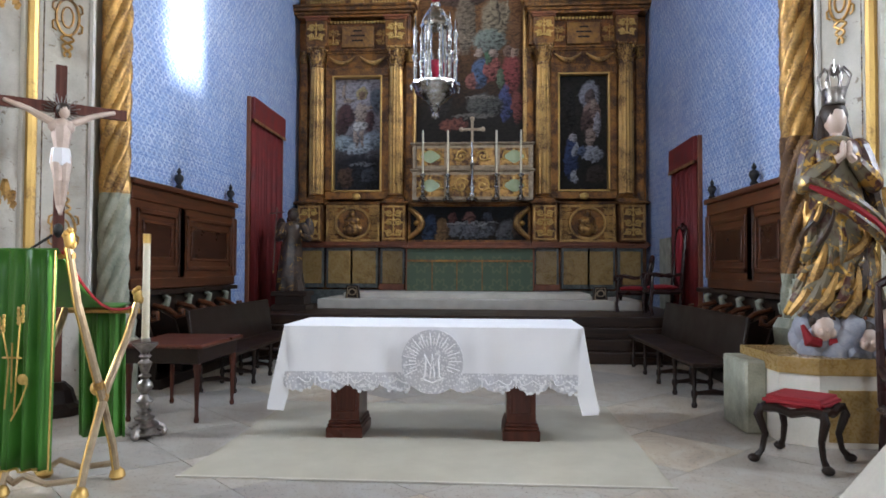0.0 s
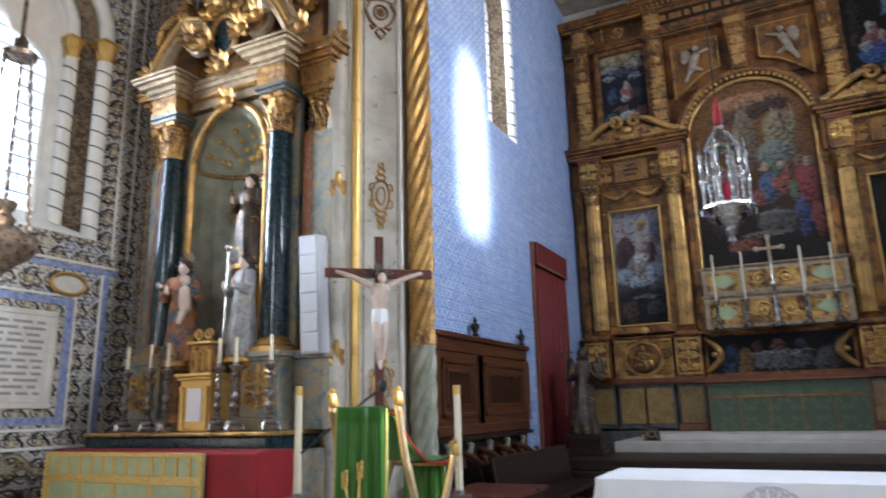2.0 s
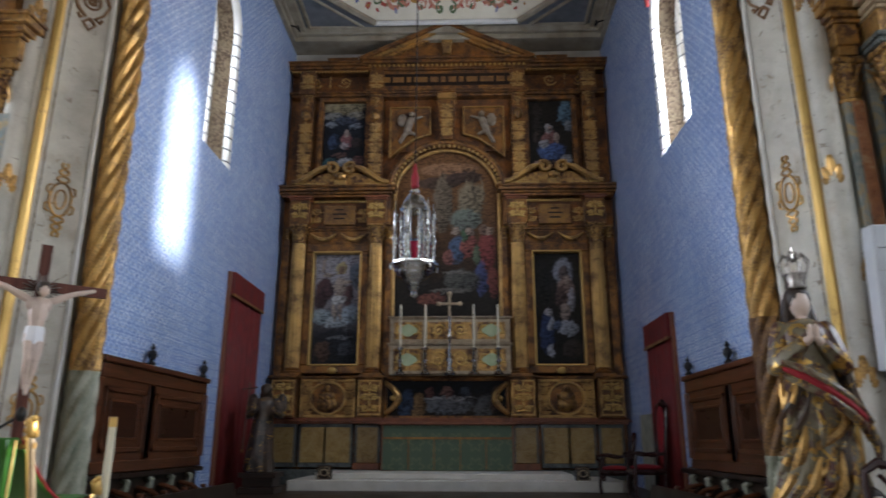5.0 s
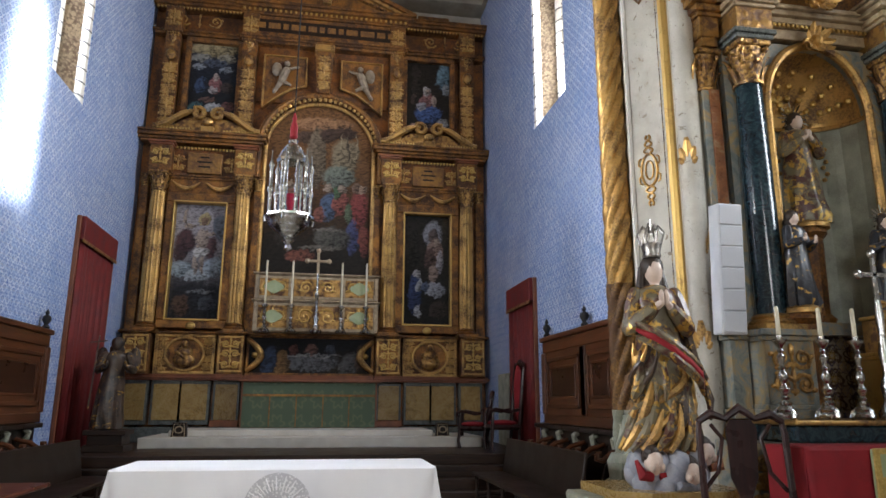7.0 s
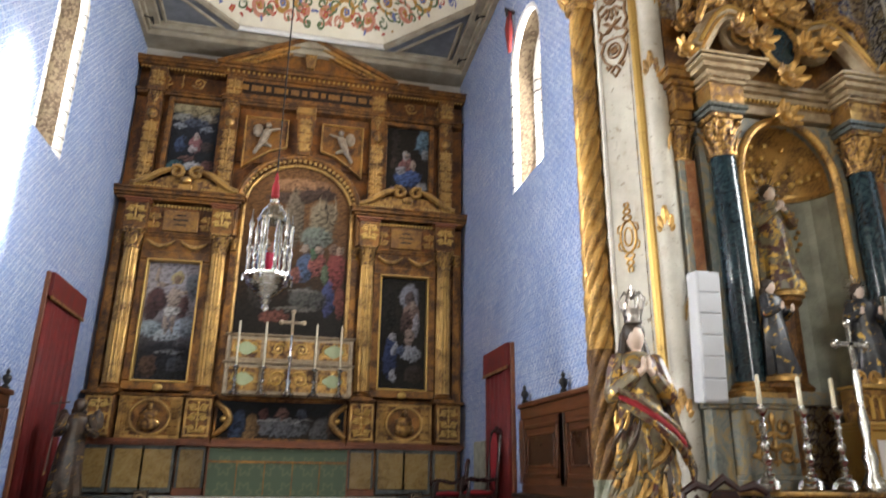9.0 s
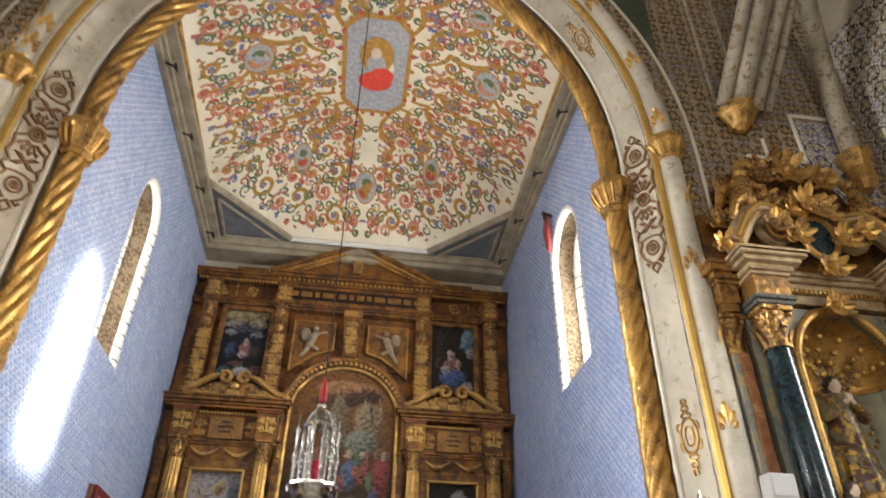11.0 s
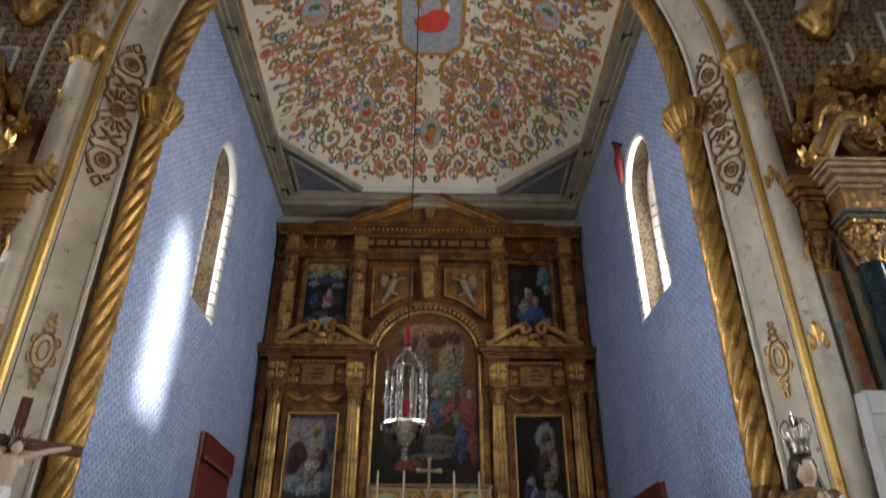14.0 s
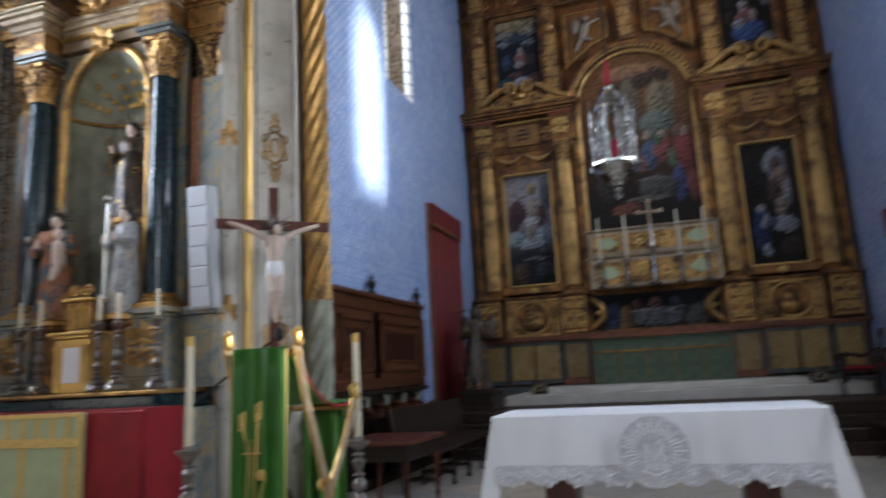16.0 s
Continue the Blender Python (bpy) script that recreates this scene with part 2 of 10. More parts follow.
MAT["plaster"] = plain("aged_plaster", (0.42, 0.38, 0.32), (0.66, 0.62, 0.55), 0.75, 1.6, strength=0.2)
MAT["stone"] = plain("painted_stone", (0.50, 0.46, 0.38), (0.74, 0.70, 0.62), 0.6, 2.4, strength=0.25)
MAT["stone_worn"] = plain("worn_stone", (0.16, 0.18, 0.13), (0.44, 0.42, 0.33), 0.7, 5.0, strength=0.35)
MAT["stone_light"] = plain("pale_limestone", (0.55, 0.51, 0.44), (0.74, 0.70, 0.62), 0.45, 3.0, strength=0.12)
MAT["stone_white"] = plain("white_limestone", (0.66, 0.64, 0.60), (0.84, 0.82, 0.78), 0.55, 4.0, strength=0.15)
MAT["cornice_stone"] = plain("stained_cornice_stone", (0.19, 0.15, 0.10), (0.46, 0.40, 0.30), 0.7, 2.2, strength=0.25)
MAT["nave_vault"] = plain("brown_vault_plaster", (0.20, 0.17, 0.13), (0.46, 0.41, 0.34), 0.8, 1.6, strength=0.25)
def stained(name, a, b, stain, amount=0.62):
    """Old limewash: cloudy two-tone ground with chipped and rubbed brown spots."""
    k = Kit(name)
    n, f, sp = k.noise(1.7, 6, 0.6), k.noise(70, 3), k.noise(9, 6, 0.7, None, 0.6)
    c = k.ramp(n * 0.8 + f * 0.2, [(0.32, a), (0.68, b)])
    c = k.mix(sp.step(amount, amount + 0.07) * 0.8, c, stain)
    c = k.mix(k.noise(3.2, 4).step(0.56, 0.7) * 0.35, c, tuple(v * 1.8 for v in stain))
    return k.done(c, n * 0.3 + 0.5, 0.0, sp * 0.6 + f * 0.4, 0.3, 0.01)


MAT["arch_plaster"] = stained("chipped_cream_limewash", (0.36, 0.33, 0.28), (0.62, 0.59, 0.52), (0.16, 0.11, 0.065), 0.59)
MAT["rib_plaster"] = stained("worn_rib_limewash", (0.22, 0.19, 0.15), (0.46, 0.42, 0.36), (0.13, 0.075, 0.03), 0.53)
MAT["brown_paint"] = plain("brown_stencil_paint", (0.14, 0.07, 0.03), (0.27, 0.15, 0.07), 0.6, 14)
MAT["rope_brown"] = gilt("patchy_gold_on_brown", (0.40, 0.22, 0.075), (0.10, 0.048, 0.021), 0.56, 0.0, 16.0, 0.4)
MAT["grey_panel"] = plain("grey_painted_panel", (0.10, 0.11, 0.13), (0.24, 0.25, 0.27), 0.6, 3.0)
MAT["gold"] = gilt("gold_leaf", (0.60, 0.36, 0.12), (0.085, 0.034, 0.013), wear=0.46, rough=0.40)
MAT["gold_bright"] = gilt("bright_gold_leaf", (0.66, 0.43, 0.14), (0.17, 0.075, 0.02), 0.36, rough=0.42)
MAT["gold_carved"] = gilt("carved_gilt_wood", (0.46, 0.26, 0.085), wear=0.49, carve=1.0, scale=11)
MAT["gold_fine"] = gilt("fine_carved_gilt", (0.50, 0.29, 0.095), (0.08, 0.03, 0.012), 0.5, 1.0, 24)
MAT["gold_wood"] = gilt("dull_gilt_wood", (0.37, 0.17, 0.048), (0.06, 0.023, 0.008), 0.52, 0.25, 9, 0.4)
MAT["gold_dull"] = gilt("patchy_painted_gold", (0.36, 0.19, 0.06), (0.16, 0.075, 0.03), 0.5, 0.5, 14, 0.42)
MAT["brown_gilt"] = gilt("brown_retable_wood", (0.33, 0.135, 0.04), (0.07, 0.026, 0.009), 0.53, 0.1, 7, 0.42)
MAT["red_wood"] = plain("red_brown_painted_wood", (0.13, 0.035, 0.014), (0.27, 0.085, 0.03), 0.45, 5)
MAT["yellow_marble"] = marble("yellow_marble", [(0.25, (0.16, 0.09, 0.025)), (0.5, (0.33, 0.21, 0.07)), (0.8, (0.42, 0.30, 0.13))])
MAT["grey_marble"] = marble("grey_green_marble", [(0.3, (0.05, 0.055, 0.05)), (0.6, (0.13, 0.14, 0.13)), (0.85, (0.26, 0.27, 0.25))])
MAT["green_marble"] = marble("blue_green_marbling", [(0.34, (0.004, 0.008, 0.014)), (0.50, (0.010, 0.024, 0.034)), (0.60, (0.03, 0.06, 0.068)), (0.66, (0.010, 0.024, 0.030)), (0.74, (0.18, 0.21, 0.15)), (0.8, (0.03, 0.055, 0.06))], 0.08, 5.5, 3.4)
MAT["red_marble"] = marble("red_ochre_marbling", [(0.3, (0.12, 0.035, 0.015)), (0.55, (0.28, 0.11, 0.04)), (0.75, (0.40, 0.30, 0.18))], 0.2, 3.4, 3.0)
MAT["mixed_marble"] = marble("grey_gold_marbling", [(0.28, (0.06, 0.09, 0.10)), (0.48, (0.22, 0.23, 0.21)), (0.6, (0.36, 0.25, 0.11)), (0.78, (0.46, 0.42, 0.34))], 0.22, 3.0, 2.6)
MAT["floor_slab"] = marble("floor_marble", [(0.25, (0.34, 0.29, 0.24)), (0.45, (0.58, 0.48, 0.36)), (0.6, (0.66, 0.60, 0.50)), (0.78, (0.74, 0.66, 0.54))], 0.2, 1.6, 2.4, 0.6)
MAT["floor_joint"] = plain("floor_joint", (0.12, 0.11, 0.10), (0.2, 0.19, 0.17), 0.8, 9)
MAT["silver"] = plain("worn_silver", (0.30, 0.29, 0.27), (0.66, 0.65, 0.62), 0.24, 18, 1.0, 90, 0.35)
MAT["pewter"] = plain("dark_pewter", (0.14, 0.12, 0.11), (0.42, 0.39, 0.36), 0.32, 18, 0.9, 90, 0.35)
MAT["bronze_silver"] = plain("tarnished_bronze_silver", (0.10, 0.075, 0.055), (0.34, 0.27, 0.21), 0.3, 18, 0.9, 90, 0.4)
MAT["silver_paint"] = plain("warm_painted_cornice", (0.20, 0.13, 0.07), (0.50, 0.39, 0.25), 0.42, 9, 0.0, 80, 0.3)
MAT["niche_green"] = plain("grey_green_niche", (0.20, 0.21, 0.17), (0.46, 0.47, 0.38), 0.55, 4, strength=0.25)
MAT["wood_dark"] = wood("near_black_wood", (0.005, 0.003, 0.0025), (0.022, 0.011, 0.007), 0.36)
MAT["wood_dark_y"] = wood("near_black_wood_long", (0.005, 0.003, 0.0025), (0.022, 0.011, 0.007), 0.36, "y")
MAT["wood_panel"] = wood("brown_panel_wood", (0.024, 0.008, 0.004), (0.11, 0.036, 0.014), 0.33, "y")
MAT["wood_panel_dark"] = wood("dark_panel_field", (0.010, 0.0035, 0.002), (0.042, 0.014, 0.007), 0.28, "y")
MAT["wood_red"] = wood("red_mahogany", (0.032, 0.009, 0.006), (0.10, 0.028, 0.016), 0.28)
MAT["wood_chair"] = wood("dark_polished_chair_wood", (0.010, 0.005, 0.006), (0.045, 0.018, 0.016), 0.26)
MAT["wood_step"] = wood("dark_step_wood", (0.012, 0.007, 0.005), (0.05, 0.026, 0.016), 0.4, "x")
MAT["wood_cross"] = wood("cross_wood", (0.05, 0.014, 0.009), (0.14, 0.045, 0.03), 0.4)
MAT["linen"] = plain("white_linen", (0.82, 0.81, 0.84), (0.89, 0.88, 0.90), 0.85, 2.0, 0.0, 220, 0.12)
MAT["carpet_floor"] = plain("cream_carpet", (0.46, 0.42, 0.33), (0.56, 0.52, 0.42), 0.95, 3.0, 0.0, 260, 0.5)
MAT["red_velvet"] = plain("red_velvet", (0.20, 0.006, 0.012), (0.34, 0.014, 0.022), 0.8, 5.0, 0.0, 160, 0.3)
MAT["red_curtain"] = plain("dark_red_curtain", (0.085, 0.006, 0.007), (0.21, 0.016, 0.014), 0.7, 4.0, 0.0, 120, 0.25)
MAT["red_glass"] = plain("red_glass", (0.20, 0.004, 0.02), (0.45, 0.02, 0.06), 0.12, 8.0)
MAT["green_cloth"] = plain("green_satin", (0.035, 0.14, 0.014), (0.085, 0.27, 0.04), 0.42, 2.2, 0.0, 200, 0.15)
MAT["gold_thread"] = plain("gold_thread", (0.42, 0.27, 0.06), (0.68, 0.48, 0.15), 0.45, 30, 0.2)
MAT["wax"] = plain("ivory_wax", (0.62, 0.55, 0.40), (0.74, 0.67, 0.50), 0.45, 6)
MAT["iron"] = plain("black_iron", (0.010, 0.010, 0.011), (0.035, 0.033, 0.032), 0.5, 12, 0.4)
MAT["skin"] = plain("painted_flesh", (0.54, 0.40, 0.32), (0.70, 0.56, 0.48), 0.4, 8)
MAT["white_box"] = plain("white_metal_grille", (0.52, 0.53, 0.56), (0.60, 0.61, 0.64), 0.5, 3)
MAT["grille"] = plain("pale_grey_grille", (0.44, 0.45, 0.48), (0.52, 0.53, 0.56), 0.55, 3)
MAT["paper"] = plain("pale_inscribed_stone", (0.56, 0.53, 0.48), (0.72, 0.69, 0.63), 0.5, 6)
MAT["letter"] = plain("grey_incised_letters", (0.26, 0.24, 0.22), (0.36, 0.34, 0.31), 0.7, 20)
MAT["cord_black"] = plain("black_cord", (0.006, 0.006, 0.006), (0.014, 0.013, 0.012), 0.95, 20)
MAT["lead"] = plain("lead_cames", (0.10, 0.10, 0.11), (0.2, 0.2, 0.21), 0.6, 20)


def ceiling_ground():
    k = Kit("painted_ceiling_ground")
    n, g = k.noise(1.3, 5), k.noise(26, 4)
    c = k.ramp(n * 0.7 + g * 0.3, [(0.3, (0.64, 0.57, 0.43)), (0.7, (0.84, 0.78, 0.64))])
    return k.done(c, 0.7, 0.0, g, 0.1, 0.004)


MAT["ceil_ground"] = ceiling_ground()
for _n, _a, _b in (("ceil_red", (0.31, 0.025, 0.018), (0.54, 0.11, 0.07)), ("ceil_green", (0.05, 0.09, 0.04), (0.15, 0.19, 0.08)),
                   ("ceil_blue", (0.05, 0.07, 0.22), (0.19, 0.21, 0.40)), ("ceil_ochre", (0.28, 0.12, 0.018), (0.53, 0.29, 0.065)),
                   ("ceil_pink", (0.42, 0.13, 0.08), (0.62, 0.29, 0.19)), ("ceil_sky", (0.20, 0.22, 0.27), (0.48, 0.47, 0.48)),
                   ("ceil_scarlet", (0.55, 0.03, 0.02), (0.72, 0.08, 0.05))):
    MAT[_n] = plain("paint_" + _n[5:], _a, _b, 0.7, 12)


def green_damask():
    k = Kit("faded_green_damask")
    u, v = (k.x / 0.42).fract() - 0.5, (k.z / 0.5).fract() - 0.5
    r = (u * u + v * v).sqrt()
    p = (((v.atan2(u)) * 6.0).cos() * 0.08 + 0.3 - r).abs().step(0.09, 0.03)
    g = k.noise(60, 3)
    c = k.mix(p * 0.5 + g * 0.3, (0.06, 0.10, 0.06), (0.15, 0.17, 0.09))
    return k.done(c, 0.6, 0.0, g, 0.2, 0.004)


MAT["green_damask"] = green_damask()
MAT["pale_green_silk"] = plain("pale_green_silk", (0.32, 0.38, 0.20), (0.46, 0.52, 0.32), 0.5, 6)
_k = Kit("window_glass")
_g = _k.noise(3, 2)
MAT["glass"] = _k.done((0.95, 0.97, 1.0), 0.08, 0.0, _g, 0.05, 0.004, **{"Transmission Weight": 1.0, "IOR": 1.05})
_k = Kit("bright_daylight_outside")
_k.done((0.9, 0.95, 1.0), 0.9, **{"Emission Color": (0.88, 0.94, 1.0), "Emission Strength": 0.34})
MAT["daylight"] = _k.mat
MAT["statue_virgin"] = statue_paint("gilded_robe", 0, 0, (0.075, 0.022, 0.016), (0.17, 0.14, 0.085), 9, 0.42)
MAT["statue_blue"] = statue_paint("blue_ochre_robe", 0, 0, (0.05, 0.09, 0.13), (0.36, 0.13, 0.05), 9, 0.3)
MAT["statue_grey"] = statue_paint("grey_habit", 0, 0, (0.20, 0.20, 0.21), (0.33, 0.32, 0.31), 9, 0.05)
MAT["statue_black"] = statue_paint("black_habit", 0, 0, (0.012, 0.013, 0.018), (0.04, 0.042, 0.05), 9, 0.15)
MAT["statue_dark"] = statue_paint("dark_gilt_figure", 0, 0, (0.035, 0.022, 0.016), (0.08, 0.05, 0.032), 9, 0.15)
MAT["relief_pale"] = plain("pale_worn_relief", (0.16, 0.11, 0.07), (0.36, 0.29, 0.21), 0.5, 9)
MAT["statue_cloud"] = plain("blue_grey_cloud", (0.16, 0.18, 0.24), (0.42, 0.42, 0.46), 0.4, 5, strength=0.3)
MAT["hair"] = plain("dark_carved_hair", (0.02, 0.012, 0.008), (0.05, 0.03, 0.02), 0.5, 30, strength=0.5)
MAT["carved_band"] = gilt("brown_carved_foliage", (0.27, 0.205, 0.135), (0.075, 0.045, 0.026), 0.5, 1.0, 20, 0.6)


# ---- mesh kit ----
ORIGIN = {}


def thing(name, loc=(0, 0, 0), label="", category="", group="", kind=""):
    ob = new(name)
    ob.empty_display_size = 0.1
    ob.location = loc
    ORIGIN[ob] = Vector(loc)
    return tagged(ob, label, category, group, kind)


LEVELS = [(0.0, 0.0), (0.34, 0.12), (0.51, 0.17), (0.66, 0.19), (0.86, 0.13), (1.79, 0.13), (1.98, 0.11), (2.9, 0.04), (3.02, -0.02), (4.3, 0.0),
          (5.9, 0.04), (6.5, 0.09), (7.4, 0.12), (8.0, 0.08), (9.9, 0.01), (11.0, 0.0), (12.14, -0.09), (13.0, 0.0)]


def raised(z):
    """The altar end stands on higher steps than the rest; its storeys follow."""
    for (a, da), (b, db) in zip(LEVELS, LEVELS[1:]):
        if a <= z < b:
            return z + da + (db - da) * (z - a) / (b - a)
    return z


def shift(ob, dx, dy, dz=0.0):
    ob.location = ob.location + Vector((dx, dy, dz))
    return ob


def part(name, bm, material, parent=None, label="", smooth=False, loc=None):
    """Links a bmesh built in world metres as one mesh object under a thing or a part."""
    if name != "step" and not name.startswith(("wall", "roof", "cornice_", "ceiling", "floor")):
        for v in bm.verts:
            if v.co.y > 14.9 or (v.co.y > 11.6 and v.co.z < 3.02):
                v.co.z = raised(v.co.z)
    org = ORIGIN[parent] if parent else Vector(loc or (0, 0, 0))
    if org.length:
        bmesh.ops.translate(bm, vec=-org, verts=bm.verts)
    bmesh.ops.recalc_face_normals(bm, faces=bm.faces)
    me = bpy.data.meshes.new(name)
    bm.to_mesh(me)
    bm.free()
    for mt in material if isinstance(material, (list, tuple)) else [material]:
        me.materials.append(MAT[mt])
    if smooth:
        me.shade_smooth()
        me.set_sharp_from_angle(angle=radians(42))
    ob = new(name, me)
    if parent:
        ob.parent = parent
    elif loc:
        ob.location = loc
    ORIGIN[ob] = org
    if label:
        ob["label"] = label
    return ob


def B():
    return bmesh.new()


def box(bm, x0, y0, z0, x1, y1, z1, bev=0.0, mi=0):
    v = [bm.verts.new(p) for p in ((x0, y0, z0), (x1, y0, z0), (x1, y1, z0), (x0, y1, z0), (x0, y0, z1), (x1, y0, z1), (x1, y1, z1), (x0, y1, z1))]
    fs = [bm.faces.new([v[i] for i in f]) for f in ((0, 3, 2, 1), (4, 5, 6, 7), (0, 1, 5, 4), (1, 2, 6, 5), (2, 3, 7, 6), (3, 0, 4, 7))]
    for f in fs:
        f.material_index = mi
    if bev:
        bmesh.ops.bevel(bm, geom=list({e for f in fs for e in f.edges}), offset=bev, segments=1, affect="EDGES", material=mi)
    return bm


def lathe(bm, cx, cy, prof, seg=16, mi=0, lobes=0, depth=0.0, squash=1.0):
    """Turns a profile of (radius, z) round a vertical axis; lobes flute it."""
    rings = []
    for r, z in prof:
        ring = []
        for i in range(seg):
            a = 2 * math.pi * i / seg
            q = r * (1 + depth * math.cos(lobes * a)) if lobes else r
            ring.append(bm.verts.new((cx + q * math.cos(a), cy + q * squash * math.sin(a), z)))
        rings.append(ring)
    for a, b in zip(rings, rings[1:]):
        for i in range(seg):
            f = bm.faces.new((a[i], a[(i + 1) % seg], b[(i + 1) % seg], b[i]))
            f.material_index = mi
    for ring, flip in ((rings[0], True), (rings[-1], False)):
        f = bm.faces.new(ring[::-1] if flip else ring)
        f.material_index = mi
    return bm


def frames_along(pts, closed=False):
    pts = [Vector(p) for p in pts]
    n = len(pts)
    out, up = [], None
    for i in range(n):
        a = pts[(i - 1) % n] if closed or i else pts[0]
        b = pts[(i + 1) % n] if closed or i < n - 1 else pts[-1]
        t = (b - a).normalized()
        if up is None:
            up = Vector((0, 1, 0)) if abs(t.y) < 0.9 else Vector((0, 0, 1))
        side = t.cross(up).normalized()
        up = side.cross(t).normalized()
        out.append((pts[i], side, up))
    return out


def tube(bm, pts, r, seg=6, mi=0, flat=1.0):
    """A round bar along points; r is one radius or one for each point; flat squeezes it."""
    rings = []
    for i, (p, s, u) in enumerate(frames_along(pts)):
        q = r[i] if isinstance(r, (list, tuple)) else r
        rings.append([bm.verts.new(p + s * (q * math.cos(2 * math.pi * j / seg)) + u * (q * flat * math.sin(2 * math.pi * j / seg))) for j in range(seg)])
    for a, b in zip(rings, rings[1:]):
        for j in range(seg):
            f = bm.faces.new((a[j], a[(j + 1) % seg], b[(j + 1) % seg], b[j]))
            f.material_index = mi
    for ring in (rings[0][::-1], rings[-1]):
        bm.faces.new(ring).material_index = mi
    return bm


def prism(bm, poly, y0, y1, mi=0, plane="xz"):
    """A flat outline pushed through a thickness; plane xz runs along y, yz along x, xy along z."""
    put = {"xz": lambda a, b, d: (a, d, b), "yz": lambda a, b, d: (d, a, b), "xy": lambda a, b, d: (a, b, d)}[plane]
    f0 = [bm.verts.new(put(a, b, y0)) for a, b in poly]
    f1 = [bm.verts.new(put(a, b, y1)) for a, b in poly]
    n = len(poly)
    fs = [bm.faces.new(f0), bm.faces.new(f1[::-1])]
    for i in range(n):
        fs.append(bm.faces.new((f0[i], f0[(i + 1) % n], f1[(i + 1) % n], f1[i])))
    for f in fs:
        f.material_index = mi
    return bm


def blob(bm, c, r, mi=0, seg=10, rings=7, squash=(1, 1, 1)):
    m = Matrix.Translation(c) @ Matrix.Diagonal((r * squash[0], r * squash[1], r * squash[2], 1))
    g = bmesh.ops.create_uvsphere(bm, u_segments=seg, v_segments=rings, radius=1, matrix=m)
    for v in g["verts"]:
        for f in v.link_faces:
            f.material_index = mi
    return bm


def limb(bm, a, b, ra, rb, mi=0, seg=8):
    a, b = Vector(a), Vector(b)
    tube(bm, [a, a.lerp(b, 0.35), a.lerp(b, 0.7), b], [ra, ra * 1.05, (ra + rb) / 2, rb], seg, mi)
    blob(bm, a, ra, mi, 8, 5)
    return blob(bm, b, rb, mi, 8, 5)


def spiral(cx, cz, y, r0, r1, a0, turns, n=18):
    return [(cx + (r0 + (r1 - r0) * i / n) * math.cos(a0 + 2 * math.pi * turns * i / n), y,
             cz + (r0 + (r1 - r0) * i / n) * math.sin(a0 + 2 * math.pi * turns * i / n)) for i in range(n + 1)]


def scrollwork(bm, x0, z0, x1, z1, y, seed=0, r=0.018, mi=0):
    """Carved foliage that fills a field symmetrically with C-scrolls, stems and buds."""
    rng = random.Random(seed)
    cx, w, h = (x0 + x1) / 2, (x1 - x0) / 2, z1 - z0
    rows = max(1, round(h / max(w * 1.1, 0.05)))
    step = h / rows
    for k in range(rows):
        zc = z0 + (k + 0.5) * step
        q = min(w * 0.46, step * 0.42)
        turn = 1 if (k + seed) % 2 else -1
        for s in (-1, 1):
            pts = spiral(cx + s * w * 0.5, zc, y, q, q * 0.2, (math.pi if s > 0 else 0) + turn * s * 0.5, turn * s * 1.35, 14)
            tube(bm, pts, [r * (1.15 - 0.5 * i / 14) for i in range(15)], 5, mi, 0.9)
            blob(bm, pts[-1], r * 1.7, mi, 6, 4, (1, 0.7, 1))
            for j in (2, 5, 8):
                p = pts[j]
                blob(bm, (p[0] + s * r * 1.5, y, p[2] + rng.uniform(-1, 1) * r), r * 1.3, mi, 5, 4, (1.5, 0.6, 0.9))
        blob(bm, (cx, y, zc + step * 0.3), r * 1.8, mi, 6, 4, (0.8, 0.7, 1.8))
        blob(bm, (cx, y, zc - step * 0.25), r * 1.5, mi, 6, 4, (1.6, 0.7, 0.9))
    tube(bm, [(cx, y, z0 + h * 0.04), (cx, y, z1 - h * 0.04)], r * 0.7, 5, mi)
    return bm


def steps(bm, x0, x1, yf, yb, z, rows, mi=0, bev=0.008):
    """Stacked mouldings: rows of (height, projection) from z upwards; the ends return by the projection."""
    for h, p in rows:
        box(bm, x0 - p, yf - p, z, x1 + p, yb, z + h, bev, mi)
        z += h
    return z


def dentils(bm, x0, x1, yf, z, size, gap, depth, mi=0):
    n = max(1, int((x1 - x0) / (size + gap)))
    for i in range(n):
        a = x0 + (i + 0.5) * (x1 - x0) / n
        box(bm, a - size / 2, yf - depth, z, a + size / 2, yf, z + size * 1.1, 0, mi)
    return bm


def leaf(bm, base, tip, w, out, mi=0):
    """A curled acanthus leaf from base to tip, bending outwards."""
    base, tip, out = Vector(base), Vector(tip), Vector(out)
    side = (tip - base).cross(out).normalized()
    rows = []
    for i in range(6):
        t = i / 5
        p = base.lerp(tip, t) + out * (0.35 * t * t * (tip - base).length)
        if i == 5:
            p -= (tip - base) * 0.12
        q = w * (0.55 + 0.9 * t - 1.15 * t * t) * (1.12 if i % 2 else 0.9)
        rows.append([bm.verts.new(p - side * q), bm.verts.new(p + out.normalized() * (w * 0.22)), bm.verts.new(p + side * q)])
    for a, b in zip(rows, rows[1:]):
        for j in (0, 1):
            bm.faces.new((a[j], a[j + 1], b[j + 1], b[j])).material_index = mi
    return bm


